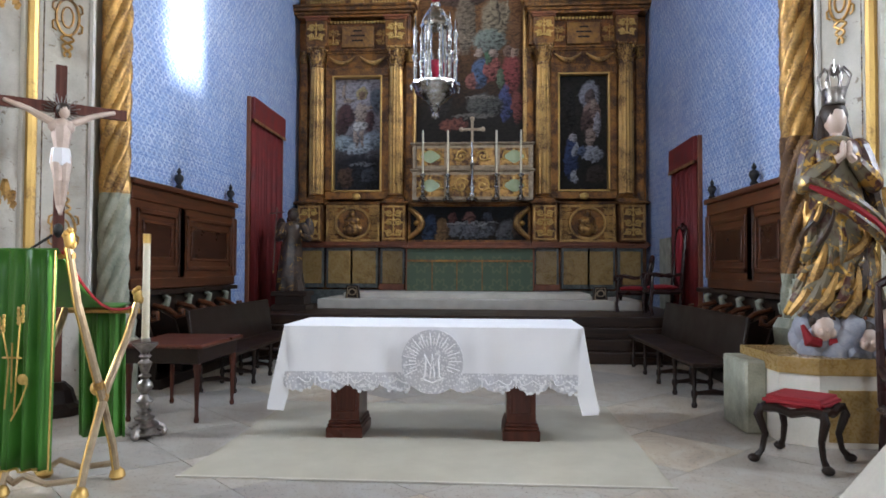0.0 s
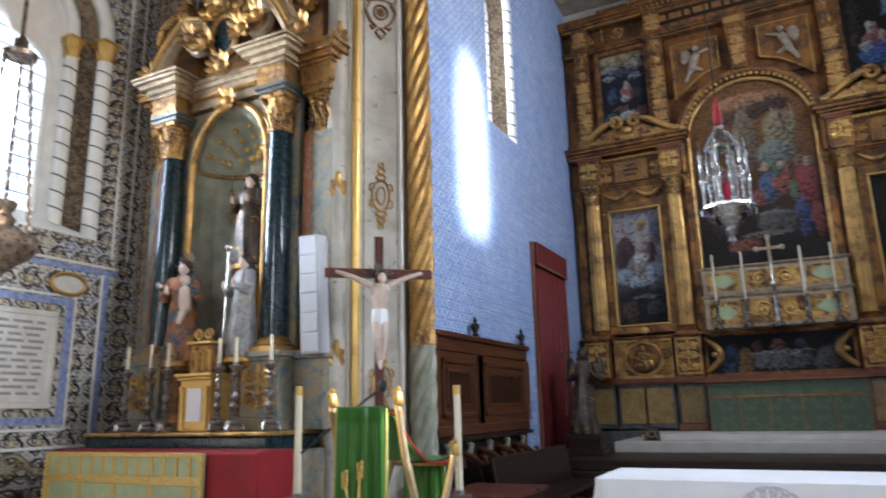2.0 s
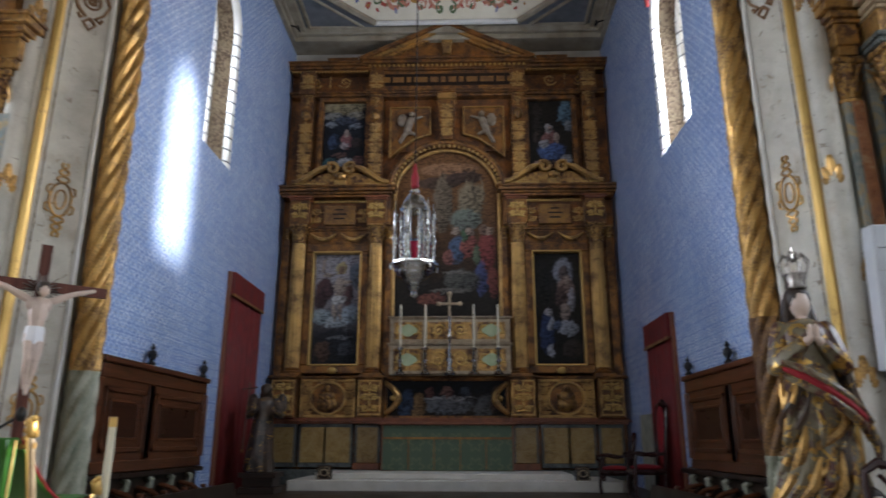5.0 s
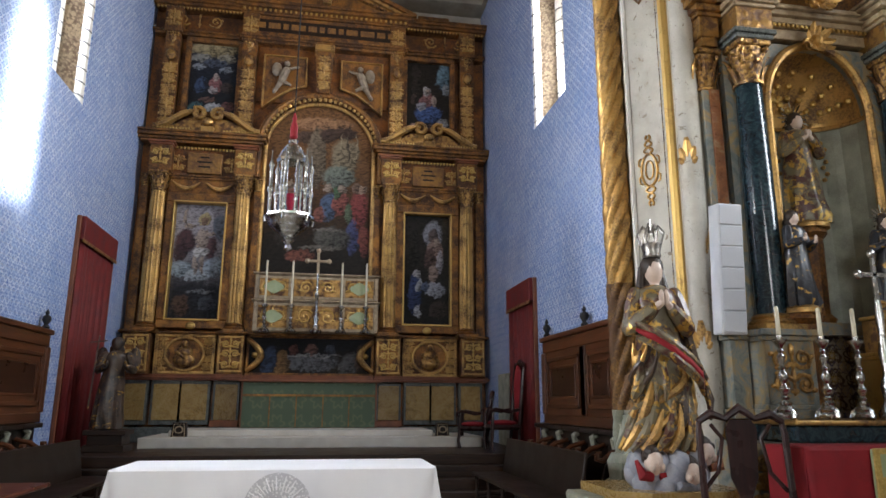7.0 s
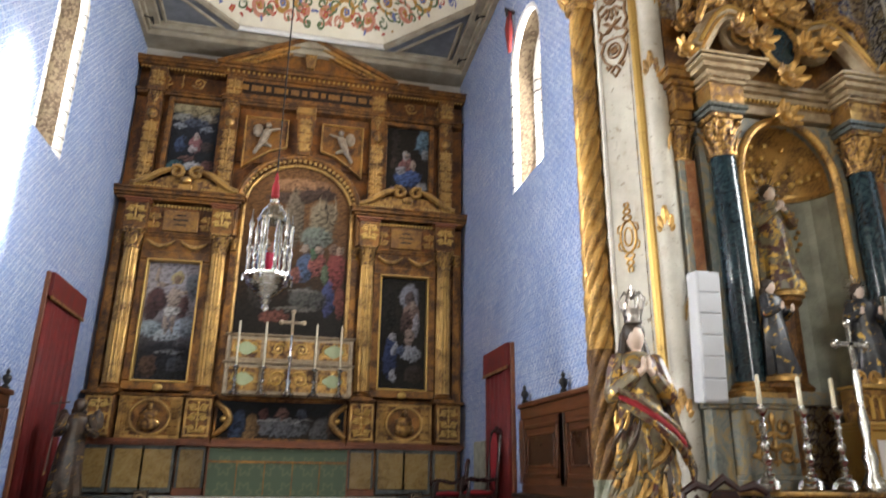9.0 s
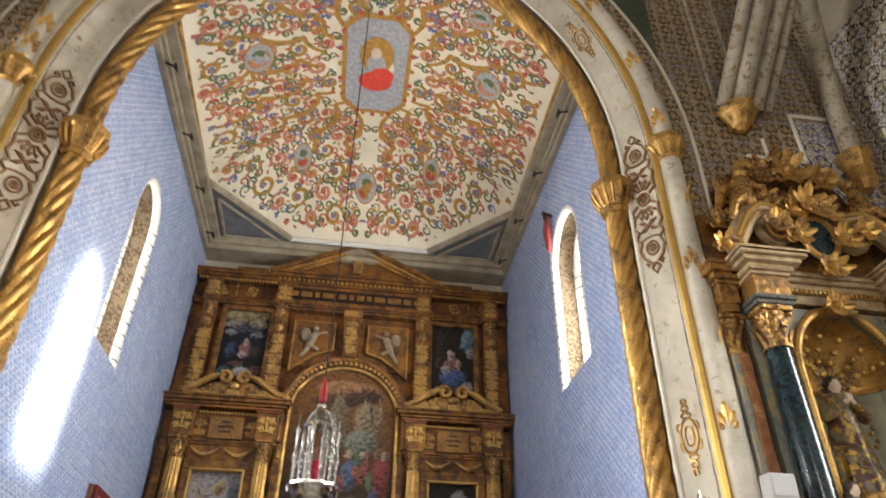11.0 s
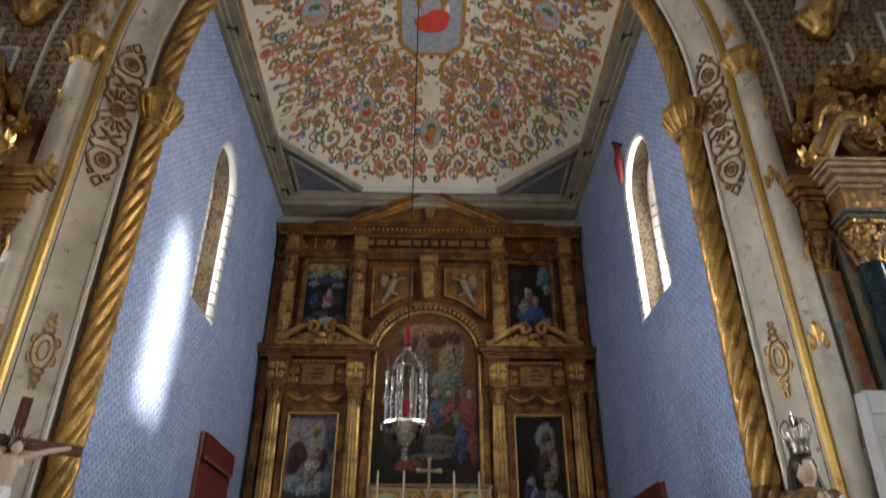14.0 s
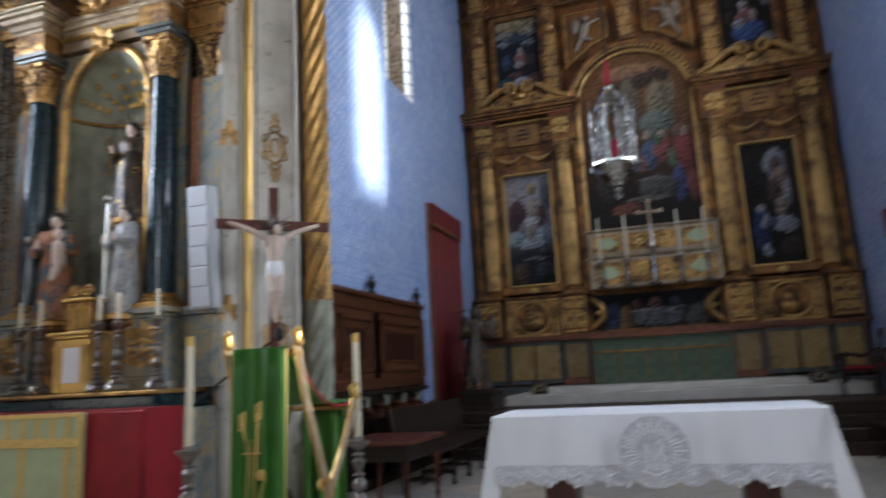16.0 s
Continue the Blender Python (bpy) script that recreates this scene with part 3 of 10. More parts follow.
def capital(bm, cx, cy, z0, r, h, mi=0):
    """A Corinthian capital: bell, two rings of leaves, corner volutes and abacus."""
    lathe(bm, cx, cy, [(r * 1.08, z0), (r * 1.12, z0 + h * 0.06), (r * 0.92, z0 + h * 0.1), (r * 0.95, z0 + h * 0.5), (r * 1.2, z0 + h * 0.86)], 14, mi)
    for ring, (zb, zt, n, off) in enumerate(((0.08, 0.46, 8, 0.0), (0.3, 0.74, 8, 0.39))):
        for i in range(n):
            a = 2 * math.pi * i / n + off
            d = Vector((math.cos(a), math.sin(a), 0))
            q = r * (0.98 + 0.06 * ring)
            leaf(bm, Vector((cx, cy, z0 + h * zb)) + d * q, Vector((cx, cy, z0 + h * zt)) + d * (q * 1.08), r * 0.36, d, mi)
    for i in range(4):
        a = math.pi / 4 + i * math.pi / 2
        d = Vector((math.cos(a), math.sin(a), 0))
        p = Vector((cx, cy, z0 + h * 0.8)) + d * (r * 1.38)
        blob(bm, p, r * 0.26, mi, 8, 5)
        tube(bm, [Vector((cx, cy, z0 + h * 0.52)) + d * r, p + d * (r * 0.05)], r * 0.11, 5, mi)
    q = r * 1.32
    box(bm, cx - q, cy - q, z0 + h * 0.87, cx + q, cy + q, z0 + h, r * 0.08, mi)
    for dx, dy in ((0, -1), (1, 0), (-1, 0)):
        blob(bm, (cx + dx * q, cy + dy * q, z0 + h * 0.93), r * 0.2, mi, 6, 5)
    return bm


def fluted(bm, cx, cy, z0, z1, r, n=14, mi=0):
    """A column shaft with swelling and flutes."""
    prof = [(r * (1.0 + 0.03 * math.sin(math.pi * t) - 0.14 * t * t), z0 + (z1 - z0) * t) for t in [i / 8 for i in range(9)]]
    return lathe(bm, cx, cy, prof, n * 4, mi, n, 0.055)


def base_mould(bm, cx, cy, z0, r, h, mi=0):
    box(bm, cx - r * 1.42, cy - r * 1.42, z0, cx + r * 1.42, cy + r * 1.42, z0 + h * 0.36, r * 0.05, mi)
    return lathe(bm, cx, cy, [(r * 1.32, z0 + h * 0.36), (r * 1.42, z0 + h * 0.48), (r * 1.3, z0 + h * 0.6), (r * 1.1, z0 + h * 0.7), (r * 1.2, z0 + h * 0.84), (r * 1.0, z0 + h)], 20, mi)


def frame_rect(bm, x0, z0, x1, z1, w, y0, y1, bev=0.01, mi=0):
    """A picture or panel frame with an inner lip, standing from y1 out to y0."""
    for a, b, c, d in ((x0, z0, x1, z0 + w), (x0, z1 - w, x1, z1), (x0, z0 + w, x0 + w, z1 - w), (x1 - w, z0 + w, x1, z1 - w)):
        box(bm, a, y0, b, c, y1, d, bev, mi)
    return bm


def arch_east(a):
    """Half-width of an arch line on the east side, where the splay is narrower."""
    return 0.97 * a - 0.2 * max(a - 3.98, 0.0)


def arch_half(sgn, a):
    return -a if sgn < 0 else arch_east(a)


def ellipse_arch(a, b, z0, n=40, half=False):
    """The line of the great arch: up one side, over and down: (x, z)."""
    e = arch_east(a)
    side = [(-a, z0 * i / 8) for i in range(8)]
    top = [(-(a if 2 * i < n else e) * math.cos(math.pi * i / n), z0 + b * math.sin(math.pi * i / n)) for i in range(n + 1)]
    return side + top + [(e, z) for x, z in side[::-1]]


def figure(bm, x, y, z, h, mi_robe=0, mi_skin=1, mi_hair=2, turn=-math.pi / 2, lean=0.0, arms="pray", seed=1, wide=1.0):
    """A draped standing figure of height h facing the direction turn."""
    rng = random.Random(seed)
    seg, ph = 28, rng.uniform(0, 6)
    prof = [(0.0, 0.165), (0.05, 0.172), (0.2, 0.150), (0.36, 0.135), (0.5, 0.125), (0.6, 0.108), (0.68, 0.112), (0.76, 0.122), (0.81, 0.10), (0.84, 0.05)]
    d, s = Vector((math.cos(turn), math.sin(turn), 0)), Vector((-math.sin(turn), math.cos(turn), 0))
    rings = []
    for t, r in prof:
        ring = []
        for i in range(seg):
            a = 2 * math.pi * i / seg
            fold = max(0.0, 0.75 - t) * (0.16 * math.sin(7 * a + ph + 5 * t) + 0.09 * math.sin(11 * a - 4 * t + ph * 2))
            q = r * h * wide * (1 + fold)
            c = s * (0.035 * h * math.sin(2.6 * t + ph)) * (1 - t) + s * lean * t * h
            ring.append(bm.verts.new(Vector((x, y, z + t * h)) + c + s * (q * 1.12 * math.cos(a)) + d * (q * 0.82 * math.sin(a))))
        rings.append(ring)
    for a, b in zip(rings, rings[1:]):
        for i in range(seg):
            bm.faces.new((a[i], a[(i + 1) % seg], b[(i + 1) % seg], b[i])).material_index = mi_robe
    bm.faces.new(rings[0][::-1]).material_index = mi_robe
    bm.faces.new(rings[-1]).material_index = mi_skin
    o = Vector((x, y, z)) + s * lean * h
    blob(bm, o + Vector((0, 0, 0.915 * h)), 0.062 * h, mi_skin, 14, 10, (0.9, 0.98, 1.22))
    tube(bm, [o + Vector((0, 0, 0.80 * h)), o + Vector((0, 0, 0.89 * h))], 0.034 * h, 8, mi_skin)
    blob(bm, o + Vector((0, 0, 0.935 * h)) - d * (0.016 * h), 0.07 * h, mi_hair, 12, 8, (1.0, 1.0, 1.08))
    blob(bm, o + Vector((0, 0, 0.86 * h)) - d * (0.035 * h), 0.066 * h, mi_hair, 10, 7, (1.2, 0.8, 1.3))
    for k in (-1, 1):
        sh = o + s * (k * 0.115 * h) + Vector((0, 0, 0.785 * h))
        el = sh + s * (k * 0.055 * h) + d * (0.03 * h) - Vector((0, 0, 0.165 * h))
        if arms == "pray":
            ha = o + d * (0.14 * h) + s * (k * 0.014 * h) + Vector((0, 0, 0.735 * h))
        elif arms == "hold":
            ha = o + d * (0.17 * h) + s * (k * 0.09 * h) + Vector((0, 0, 0.66 * h))
        else:
            ha = el + d * (0.13 * h) + Vector((0, 0, 0.12 * h if k > 0 else -0.02 * h))
        limb(bm, sh, el, 0.05 * h, 0.046 * h, mi_robe)
        limb(bm, el, el.lerp(ha, 0.72), 0.048 * h, 0.036 * h, mi_robe)
        limb(bm, el.lerp(ha, 0.7), ha, 0.021 * h, 0.018 * h, mi_skin)
        blob(bm, ha + Vector((0, 0, 0.025 * h)), 0.024 * h, mi_skin, 8, 6, (0.7, 0.8, 1.7))
    return bm


# ---- the setting ----
def setting(name, bm, material, label="", smooth=False):
    return tagged(part(name, bm, material, None, label, smooth), kind="structure")


def arch_outline(c, half, z0, zs, rise, n=12):
    """An opening's edge from its foot on one side, over the round head, to the other foot."""
    head = [(c - half * math.cos(math.pi * i / n), zs + rise * math.sin(math.pi * i / n)) for i in range(n + 1)]
    return [(c - half, z0)] + head + [(c + half, z0)]


def pierced(bm, lo, hi, z0, z1, d0, d1, hole, c, plane):
    """A wall from lo to hi and z0 to z1 with one arched opening, in two halves that meet on its axis."""
    left = [p for p in hole if p[0] <= c + 1e-6]
    right = [p for p in hole if p[0] >= c - 1e-6]
    foot = hole[0][1]
    a = [(lo, z0), (c, z0), (c, foot)] + left + [(c, z1), (lo, z1)]
    b = [(c, z0), (hi, z0), (hi, z1), (c, z1)] + right + [(c, foot)]
    if foot <= z0 + 1e-6:
        a = [(lo, z0)] + left + [(c, z1), (lo, z1)]
        b = [(hi, z0), (hi, z1), (c, z1)] + right
    prism(bm, a, d0, d1, 0, plane)
    return prism(bm, b, d0, d1, 0, plane)


XL, XR = -8.8, 8.35          # nave side walls
YA = 7.25                    # face of the great arch wall
XSL, XSR = -6.68, 6.27       # axes of the side altars
bm = box(B(), XL - 0.8, -14.4, -0.3, XR + 0.8, 16.6, -0.012)
floor = setting("floor", bm, "floor_joint", "pale beige and grey marble slab floor")

# chancel walls with lancet windows
WIN_L, WIN_R = (11.2, 0.72, 6.55, 9.4, 0.85), (10.75, 0.88, 6.6, 9.3, 0.9)
bm = pierced(B(), 7.95, 16.0, 0.0, 11.9, -4.75, -4.05, arch_outline(*WIN_L), WIN_L[0], "yz")
wall_l = setting("wall_chancel_west", bm, "azulejo", "glazed blue and white tile wall")
bm = pierced(B(), 7.95, 16.0, 0.0, 11.9, 4.05, 4.75, arch_outline(*WIN_R), WIN_R[0], "yz")
wall_r = setting("wall_chancel_east", bm, "azulejo", "glazed blue and white tile wall")
setting("wall_chancel_north", box(B(), -4.75, 16.0, 0, 4.75, 16.4, 12.2), "plaster")
setting("roof_chancel", box(B(), -4.75, 7.9, 14.2, 4.75, 16.4, 14.4), "plaster")
setting("wall_over_chancel_west", box(B(), -4.75, 8.0, 11.9, -4.3, 16.0, 14.2), "plaster")
setting("wall_over_chancel_east", box(B(), 4.3, 8.0, 11.9, 4.75, 16.0, 14.2), "plaster")
setting("wall_over_chancel_north", box(B(), -4.75, 16.0, 12.2, 4.75, 16.4, 14.2), "plaster")


def lancet(name, win, s):
    """Window in a chancel wall; s is -1 on one side and 1 on the other. Striped rolls, a carved band and leaded glass."""
    c, half, z0, zs, rise = win
    w = thing(name, (s * 4.05, c, z0), "tall round-headed lancet window with striped white mouldings", "window", kind="structure")
    line = arch_outline(c, half, z0, zs, rise, 14)

    def strand(d, inset):
        return [(s * (4.05 + d), c + (y - c) * (1 - inset / half), z - (inset if z > zs else 0)) for y, z in line]
    for nm, d, inset, r, mt in (("outer_roll", 0.09, 0.03, 0.085, "stone_white"), ("inner_roll", 0.47, 0.30, 0.075, "stone_white")):
        part(nm, tube(B(), strand(d, inset), r, 8), mt, w, "", True)
    bm = B()
    inner, outer = strand(0.12, 0.04), strand(0.50, 0.33)
    rows = [[bm.verts.new(p) for p in row] for row in (inner, outer)]
    for i in range(len(line) - 1):
        bm.faces.new((rows[0][i], rows[0][i + 1], rows[1][i + 1], rows[1][i]))
    part("carved_band", bm, "carved_band", w, "brown and gold carved foliage band")
    # diagonal ribbons round the rolls
    for k in range(13):
        z = z0 + 0.12 + k * 0.25
        for e in (-1, 1):
            for d, inset, r in ((0.09, 0.03, 0.089), (0.47, 0.30, 0.079)):
                y = c + e * (half - inset)
                bm = B()
                tube(bm, [(s * (4.05 + d) - r * math.cos(a) * s, y - e * r * math.sin(a), z + 0.10 * a / 3.0) for a in [0.2 + 0.4 * i for i in range(8)]], 0.014, 4)
                part("ribbon", bm, "lead", w)
    bm = box(B(), s * 4.12, c - half, z0 - 0.02, s * 4.75, c + half, z0 + 0.03)
    part("window_sill", bm, "stone_white", w)
    hole = [(c + (y - c) * (1 - 0.38 / half), max(z0 + 0.12, z - (0.38 if z > zs else 0))) for y, z in line]
    part("outer_reveal", pierced(B(), c - half - 0.02, c + half + 0.02, z0, zs + rise + 0.02, s * 4.60, s * 4.74, hole, c, "yz"), "stone_white", w)
    pane = prism(B(), arch_outline(c, half - 0.12, z0, zs, rise - 0.12, 14), s * 4.66, s * 4.668, 0, "yz")
    p = part("pane", pane, "glass", w)
    p.visible_shadow = False
    bm = B()
    for i in range(1, 4):
        y = c - half + 0.12 + i * (2 * half - 0.24) / 4
        box(bm, s * 4.655, y - 0.008, z0, s * 4.675, y + 0.008, zs + rise - 0.25)
    for i in range(1, 10):
        z = z0 + i * 0.33
        box(bm, s * 4.654, c - half + 0.12, z - 0.008, s * 4.676, c + half - 0.12, z + 0.008)
    part("leading", bm, "lead", w)
    return w


lancet("window_1", WIN_L, -1)
lancet("window_2", WIN_R, 1)

# the great arch
ARCH_Z = 8.8


def arch_b(a):
    return 4.93 + (a - 3.97) * 0.95


def strand(a, y, n=48):
    return [(x, y, z) for x, z in ellipse_arch(a, arch_b(a), ARCH_Z, n)]


def arch_wall(bm, a, y0, y1, lo, hi, top, niches=()):
    line = ellipse_arch(a, arch_b(a), ARCH_Z, 48)
    left, right = [p for p in line if p[0] <= 1e-6], [p for p in line if p[0] >= -1e-6]
    for c in niches:
        k = -1 if c < 0 else 1
        edge = lo if k < 0 else hi
        p, q = sorted((edge, c + k * 0.71))
        box(bm, p, y0, 0.0, q, y1, top)
        for z0, z1, d in ((0.0, 2.42, y0), (2.42, 6.0, y1 - 0.06), (6.0, top, y0)):
            box(bm, c - 0.71, d, z0, c + 0.71, y1, z1)
        lo, hi = (c + 0.71, hi) if k < 0 else (lo, c - 0.71)
    prism(bm, [(lo, 0.0)] + left + [(0.0, top), (lo, top)], y0, y1)
    return prism(bm, [(hi, 0.0), (hi, top), (0.0, top)] + right, y0, y1)


arch_front = setting("wall_arch", arch_wall(B(), 4.56, YA, 8.0, XL - 0.7, XR + 0.7, 16.2, (XSL, XSR)), "carpet_x", "tile-clad wall pierced by the great chancel arch")
setting("wall_arch_inner", arch_wall(B(), 4.19, 7.66, 7.97, -4.7, 4.7, 15.0), "stone")
setting("wall_arch_reveal", arch_wall(B(), 4.06, 7.9, 7.99, -4.6, 4.6, 14.8), "stone")
great_arch = thing("great_arch", (0, 7.3, 0), "white and gilded stone arch mouldings with rope columns", "arch", kind="structure")


def ribbon_between(bm, a0, y0, a1, y1, n=48, mi=0):
    p, q = strand(a0, y0, n), strand(a1, y1, n)
    rows = [[bm.verts.new(v) for v in r] for r in (p, q)]
    for i in range(len(p) - 1):
        bm.faces.new((rows[0][i], rows[0][i + 1], rows[1][i + 1], rows[1][i])).material_index = mi
    return bm


part("panel", ribbon_between(B(), 4.6, 7.22, 4.18, 7.645), "arch_plaster", great_arch, "cream plastered splay with painted ornament")
part("roll", tube(B(), strand(4.9, 7.14), 0.16, 12), "arch_plaster", great_arch, "worn white half-round moulding", True)
part("fillet", tube(B(), strand(4.2, 7.6), 0.035, 6), "stone_white", great_arch, "", True)
part("fillet", tube(B(), strand(4.72, 7.15), 0.04, 6), "stone", great_arch, "", True)
part("gold_bead", tube(B(), strand(4.63, 7.17), 0.058, 8), "gold_bright", great_arch, "bright gilded bead", True)


def rope(bm, pts, r, twist, phase=0.0, lobes=6):
    """A twisted rope moulding of round strands."""
    rings, s, last, seg = [], 0.0, None, lobes * 6
    for p, sd, up in frames_along(pts):
        s += (p - last).length if last is not None else 0.0
        last = p
        ring = []
        for j in range(seg):
            a = 2 * math.pi * j / seg
            q = r * (0.64 + 0.40 * abs(math.cos(lobes * (a + twist * s + phase) / 2)))
            ring.append(bm.verts.new(p + sd * (q * math.cos(a)) + up * (q * math.sin(a))))
        rings.append(ring)
    for a, b in zip(rings, rings[1:]):
        for j in range(seg):
            bm.faces.new((a[j], a[(j + 1) % seg], b[(j + 1) % seg], b[j]))
    bm.faces.new(rings[0][::-1]), bm.faces.new(rings[-1])
    return bm


SP_A, SP_Y = 3.98, 7.74
for sgn in (-1, 1):
    cut, gild = (2.35, 2.35) if sgn < 0 else (1.44, 2.95)
    for nm, z0, z1, rr, mt, lb in (("rope_shaft_foot", 0.95, cut, 0.175, "stone_worn", "bare greenish stone rope shaft"), ("rope_shaft_middle", cut, gild, 0.172, "rope_brown", "brown twisted shaft with patchy gold"),
                                   ("rope_shaft", gild, 7.95, 0.17, "gold", "gilded twisted column shaft")):
        if z1 > z0:
            n = max(8, int((z1 - z0) * 20))
            part(nm, rope(B(), [(arch_half(sgn, SP_A), SP_Y, z0 + (z1 - z0) * i / n) for i in range(n + 1)], rr, 3.1, 3.1 * (z0 - 0.95)), mt, great_arch, lb, True)
    bm = lathe(B(), arch_half(sgn, SP_A), SP_Y, [(0.30, 0.0), (0.30, 0.5), (0.34, 0.52), (0.34, 0.6), (0.26, 0.66), (0.28, 0.85), (0.22, 0.95)], 8)
    part("base", bm, "stone_worn", great_arch)
    bm = lathe(B(), arch_half(sgn, SP_A), SP_Y, [(0.19, 7.85), (0.235, 7.9), (0.205, 7.96), (0.25, 8.06), (0.31, 8.24), (0.345, 8.28), (0.345, 8.4), (0.29, 8.42)], 8)
    for i in range(16):
        a = 2 * math.pi * i / 16
        d = Vector((math.cos(a), math.sin(a), 0))
        tube(bm, [Vector((arch_half(sgn, SP_A), SP_Y, 7.98)) + d * 0.22, Vector((arch_half(sgn, SP_A), SP_Y, 8.12)) + d * 0.30, Vector((arch_half(sgn, SP_A), SP_Y, 8.26)) + d * 0.34], 0.022, 5)
    part("rope_capital", bm, "gold", great_arch, "pierced gilded capital")
    bm = lathe(B(), arch_half(sgn, 4.9), 7.14, [(0.17, 8.5), (0.21, 8.54), (0.19, 8.6), (0.22, 8.7), (0.27, 8.82), (0.28, 8.92), (0.2, 8.95)], 10)
    for i in range(10):
        a = 2 * math.pi * i / 10
        d = Vector((math.cos(a), math.sin(a), 0))
        leaf(bm, Vector((arch_half(sgn, 4.9), 7.14, 8.56)) + d * 0.19, Vector((arch_half(sgn, 4.9), 7.14, 8.82)) + d * 0.25, 0.07, d)
    part("roll_capital", bm, "gold", great_arch, "gilded leaf capital")
arc = [(arch_half(2 * i - 240, SP_A) * abs(math.cos(math.pi * i / 240)), SP_Y, ARCH_Z + (arch_b(SP_A) - 0.1) * math.sin(math.pi * i / 240)) for i in range(241)]
arc = [(-SP_A, SP_Y, 8.38)] + arc + [(arch_east(SP_A), SP_Y, 8.38)]
part("rope_arch", rope(B(), arc, 0.165, 3.1), "gold", great_arch, "gilded twisted rope arch", True)


def panel_point(s, t):
    """A place on the splay: s metres along its middle from one foot, t from 0 (outer) to 1."""
    o, i = PANEL[0], PANEL[1]
    k = min(max(bisect_len(s), 0), len(o) - 2)
    f = (s - PLEN[k]) / max(PLEN[k + 1] - PLEN[k], 1e-6)
    a, b = o[k].lerp(o[k + 1], f), i[k].lerp(i[k + 1], f)
    return a.lerp(b, t)


def bisect_len(s):
    lo, hi = 0, len(PLEN) - 1
    while hi - lo > 1:
        mid = (lo + hi) // 2
        lo, hi = (mid, hi) if PLEN[mid] <= s else (lo, mid)
    return lo


PANEL = [[Vector(p) for p in strand(4.6, 7.2, 80)], [Vector(p) for p in strand(4.18, 7.625, 80)]]
PLEN = [0.0]
for _i in range(1, len(PANEL[0])):
    _m0, _m1 = PANEL[0][_i - 1].lerp(PANEL[1][_i - 1], 0.5), PANEL[0][_i].lerp(PANEL[1][_i], 0.5)
    PLEN.append(PLEN[-1] + (_m1 - _m0).length)
PTOT = PLEN[-1]


def motif(bm, s, size):
    """Interlaced gilt ovals with tendrils."""
    def put(pts, r):
        tube(bm, [panel_point(s + v * size, 0.5 + u * 0.62) for u, v in pts], r, 5)
    put([(0.32 * math.cos(a), 0.42 * math.sin(a)) for a in [2 * math.pi * i / 20 for i in range(21)]], 0.016)
    put([(0.16 * math.cos(a), 0.24 * math.sin(a)) for a in [2 * math.pi * i / 14 for i in range(15)]], 0.012)
    for e in (-1, 1):
        put([(0.2 * math.sin(a) * (1 - i / 26), e * (0.42 + 0.5 * i / 16)) for i, a in enumerate([0.55 * j for j in range(17)])], 0.014)
        put([(-0.2 * math.sin(a) * (1 - i / 26), e * (0.42 + 0.5 * i / 16)) for i, a in enumerate([0.55 * j for j in range(17)])], 0.014)
        put([(0.30, e * 0.1), (0.42, e * 0.16), (0.40, e * 0.3), (0.30, e * 0.34)], 0.012)
        put([(-0.30, e * 0.1), (-0.42, e * 0.16), (-0.40, e * 0.3), (-0.30, e * 0.34)], 0.012)
    return bm


for s in (4.35, 1.9, 11.6):
    part("gilt_ornament", motif(B(), s, 0.5), "gold", great_arch, "gilded interlaced ornament")
    part("gilt_ornament", motif(B(), PTOT - s, 0.5), "gold", great_arch, "gilded interlaced ornament")
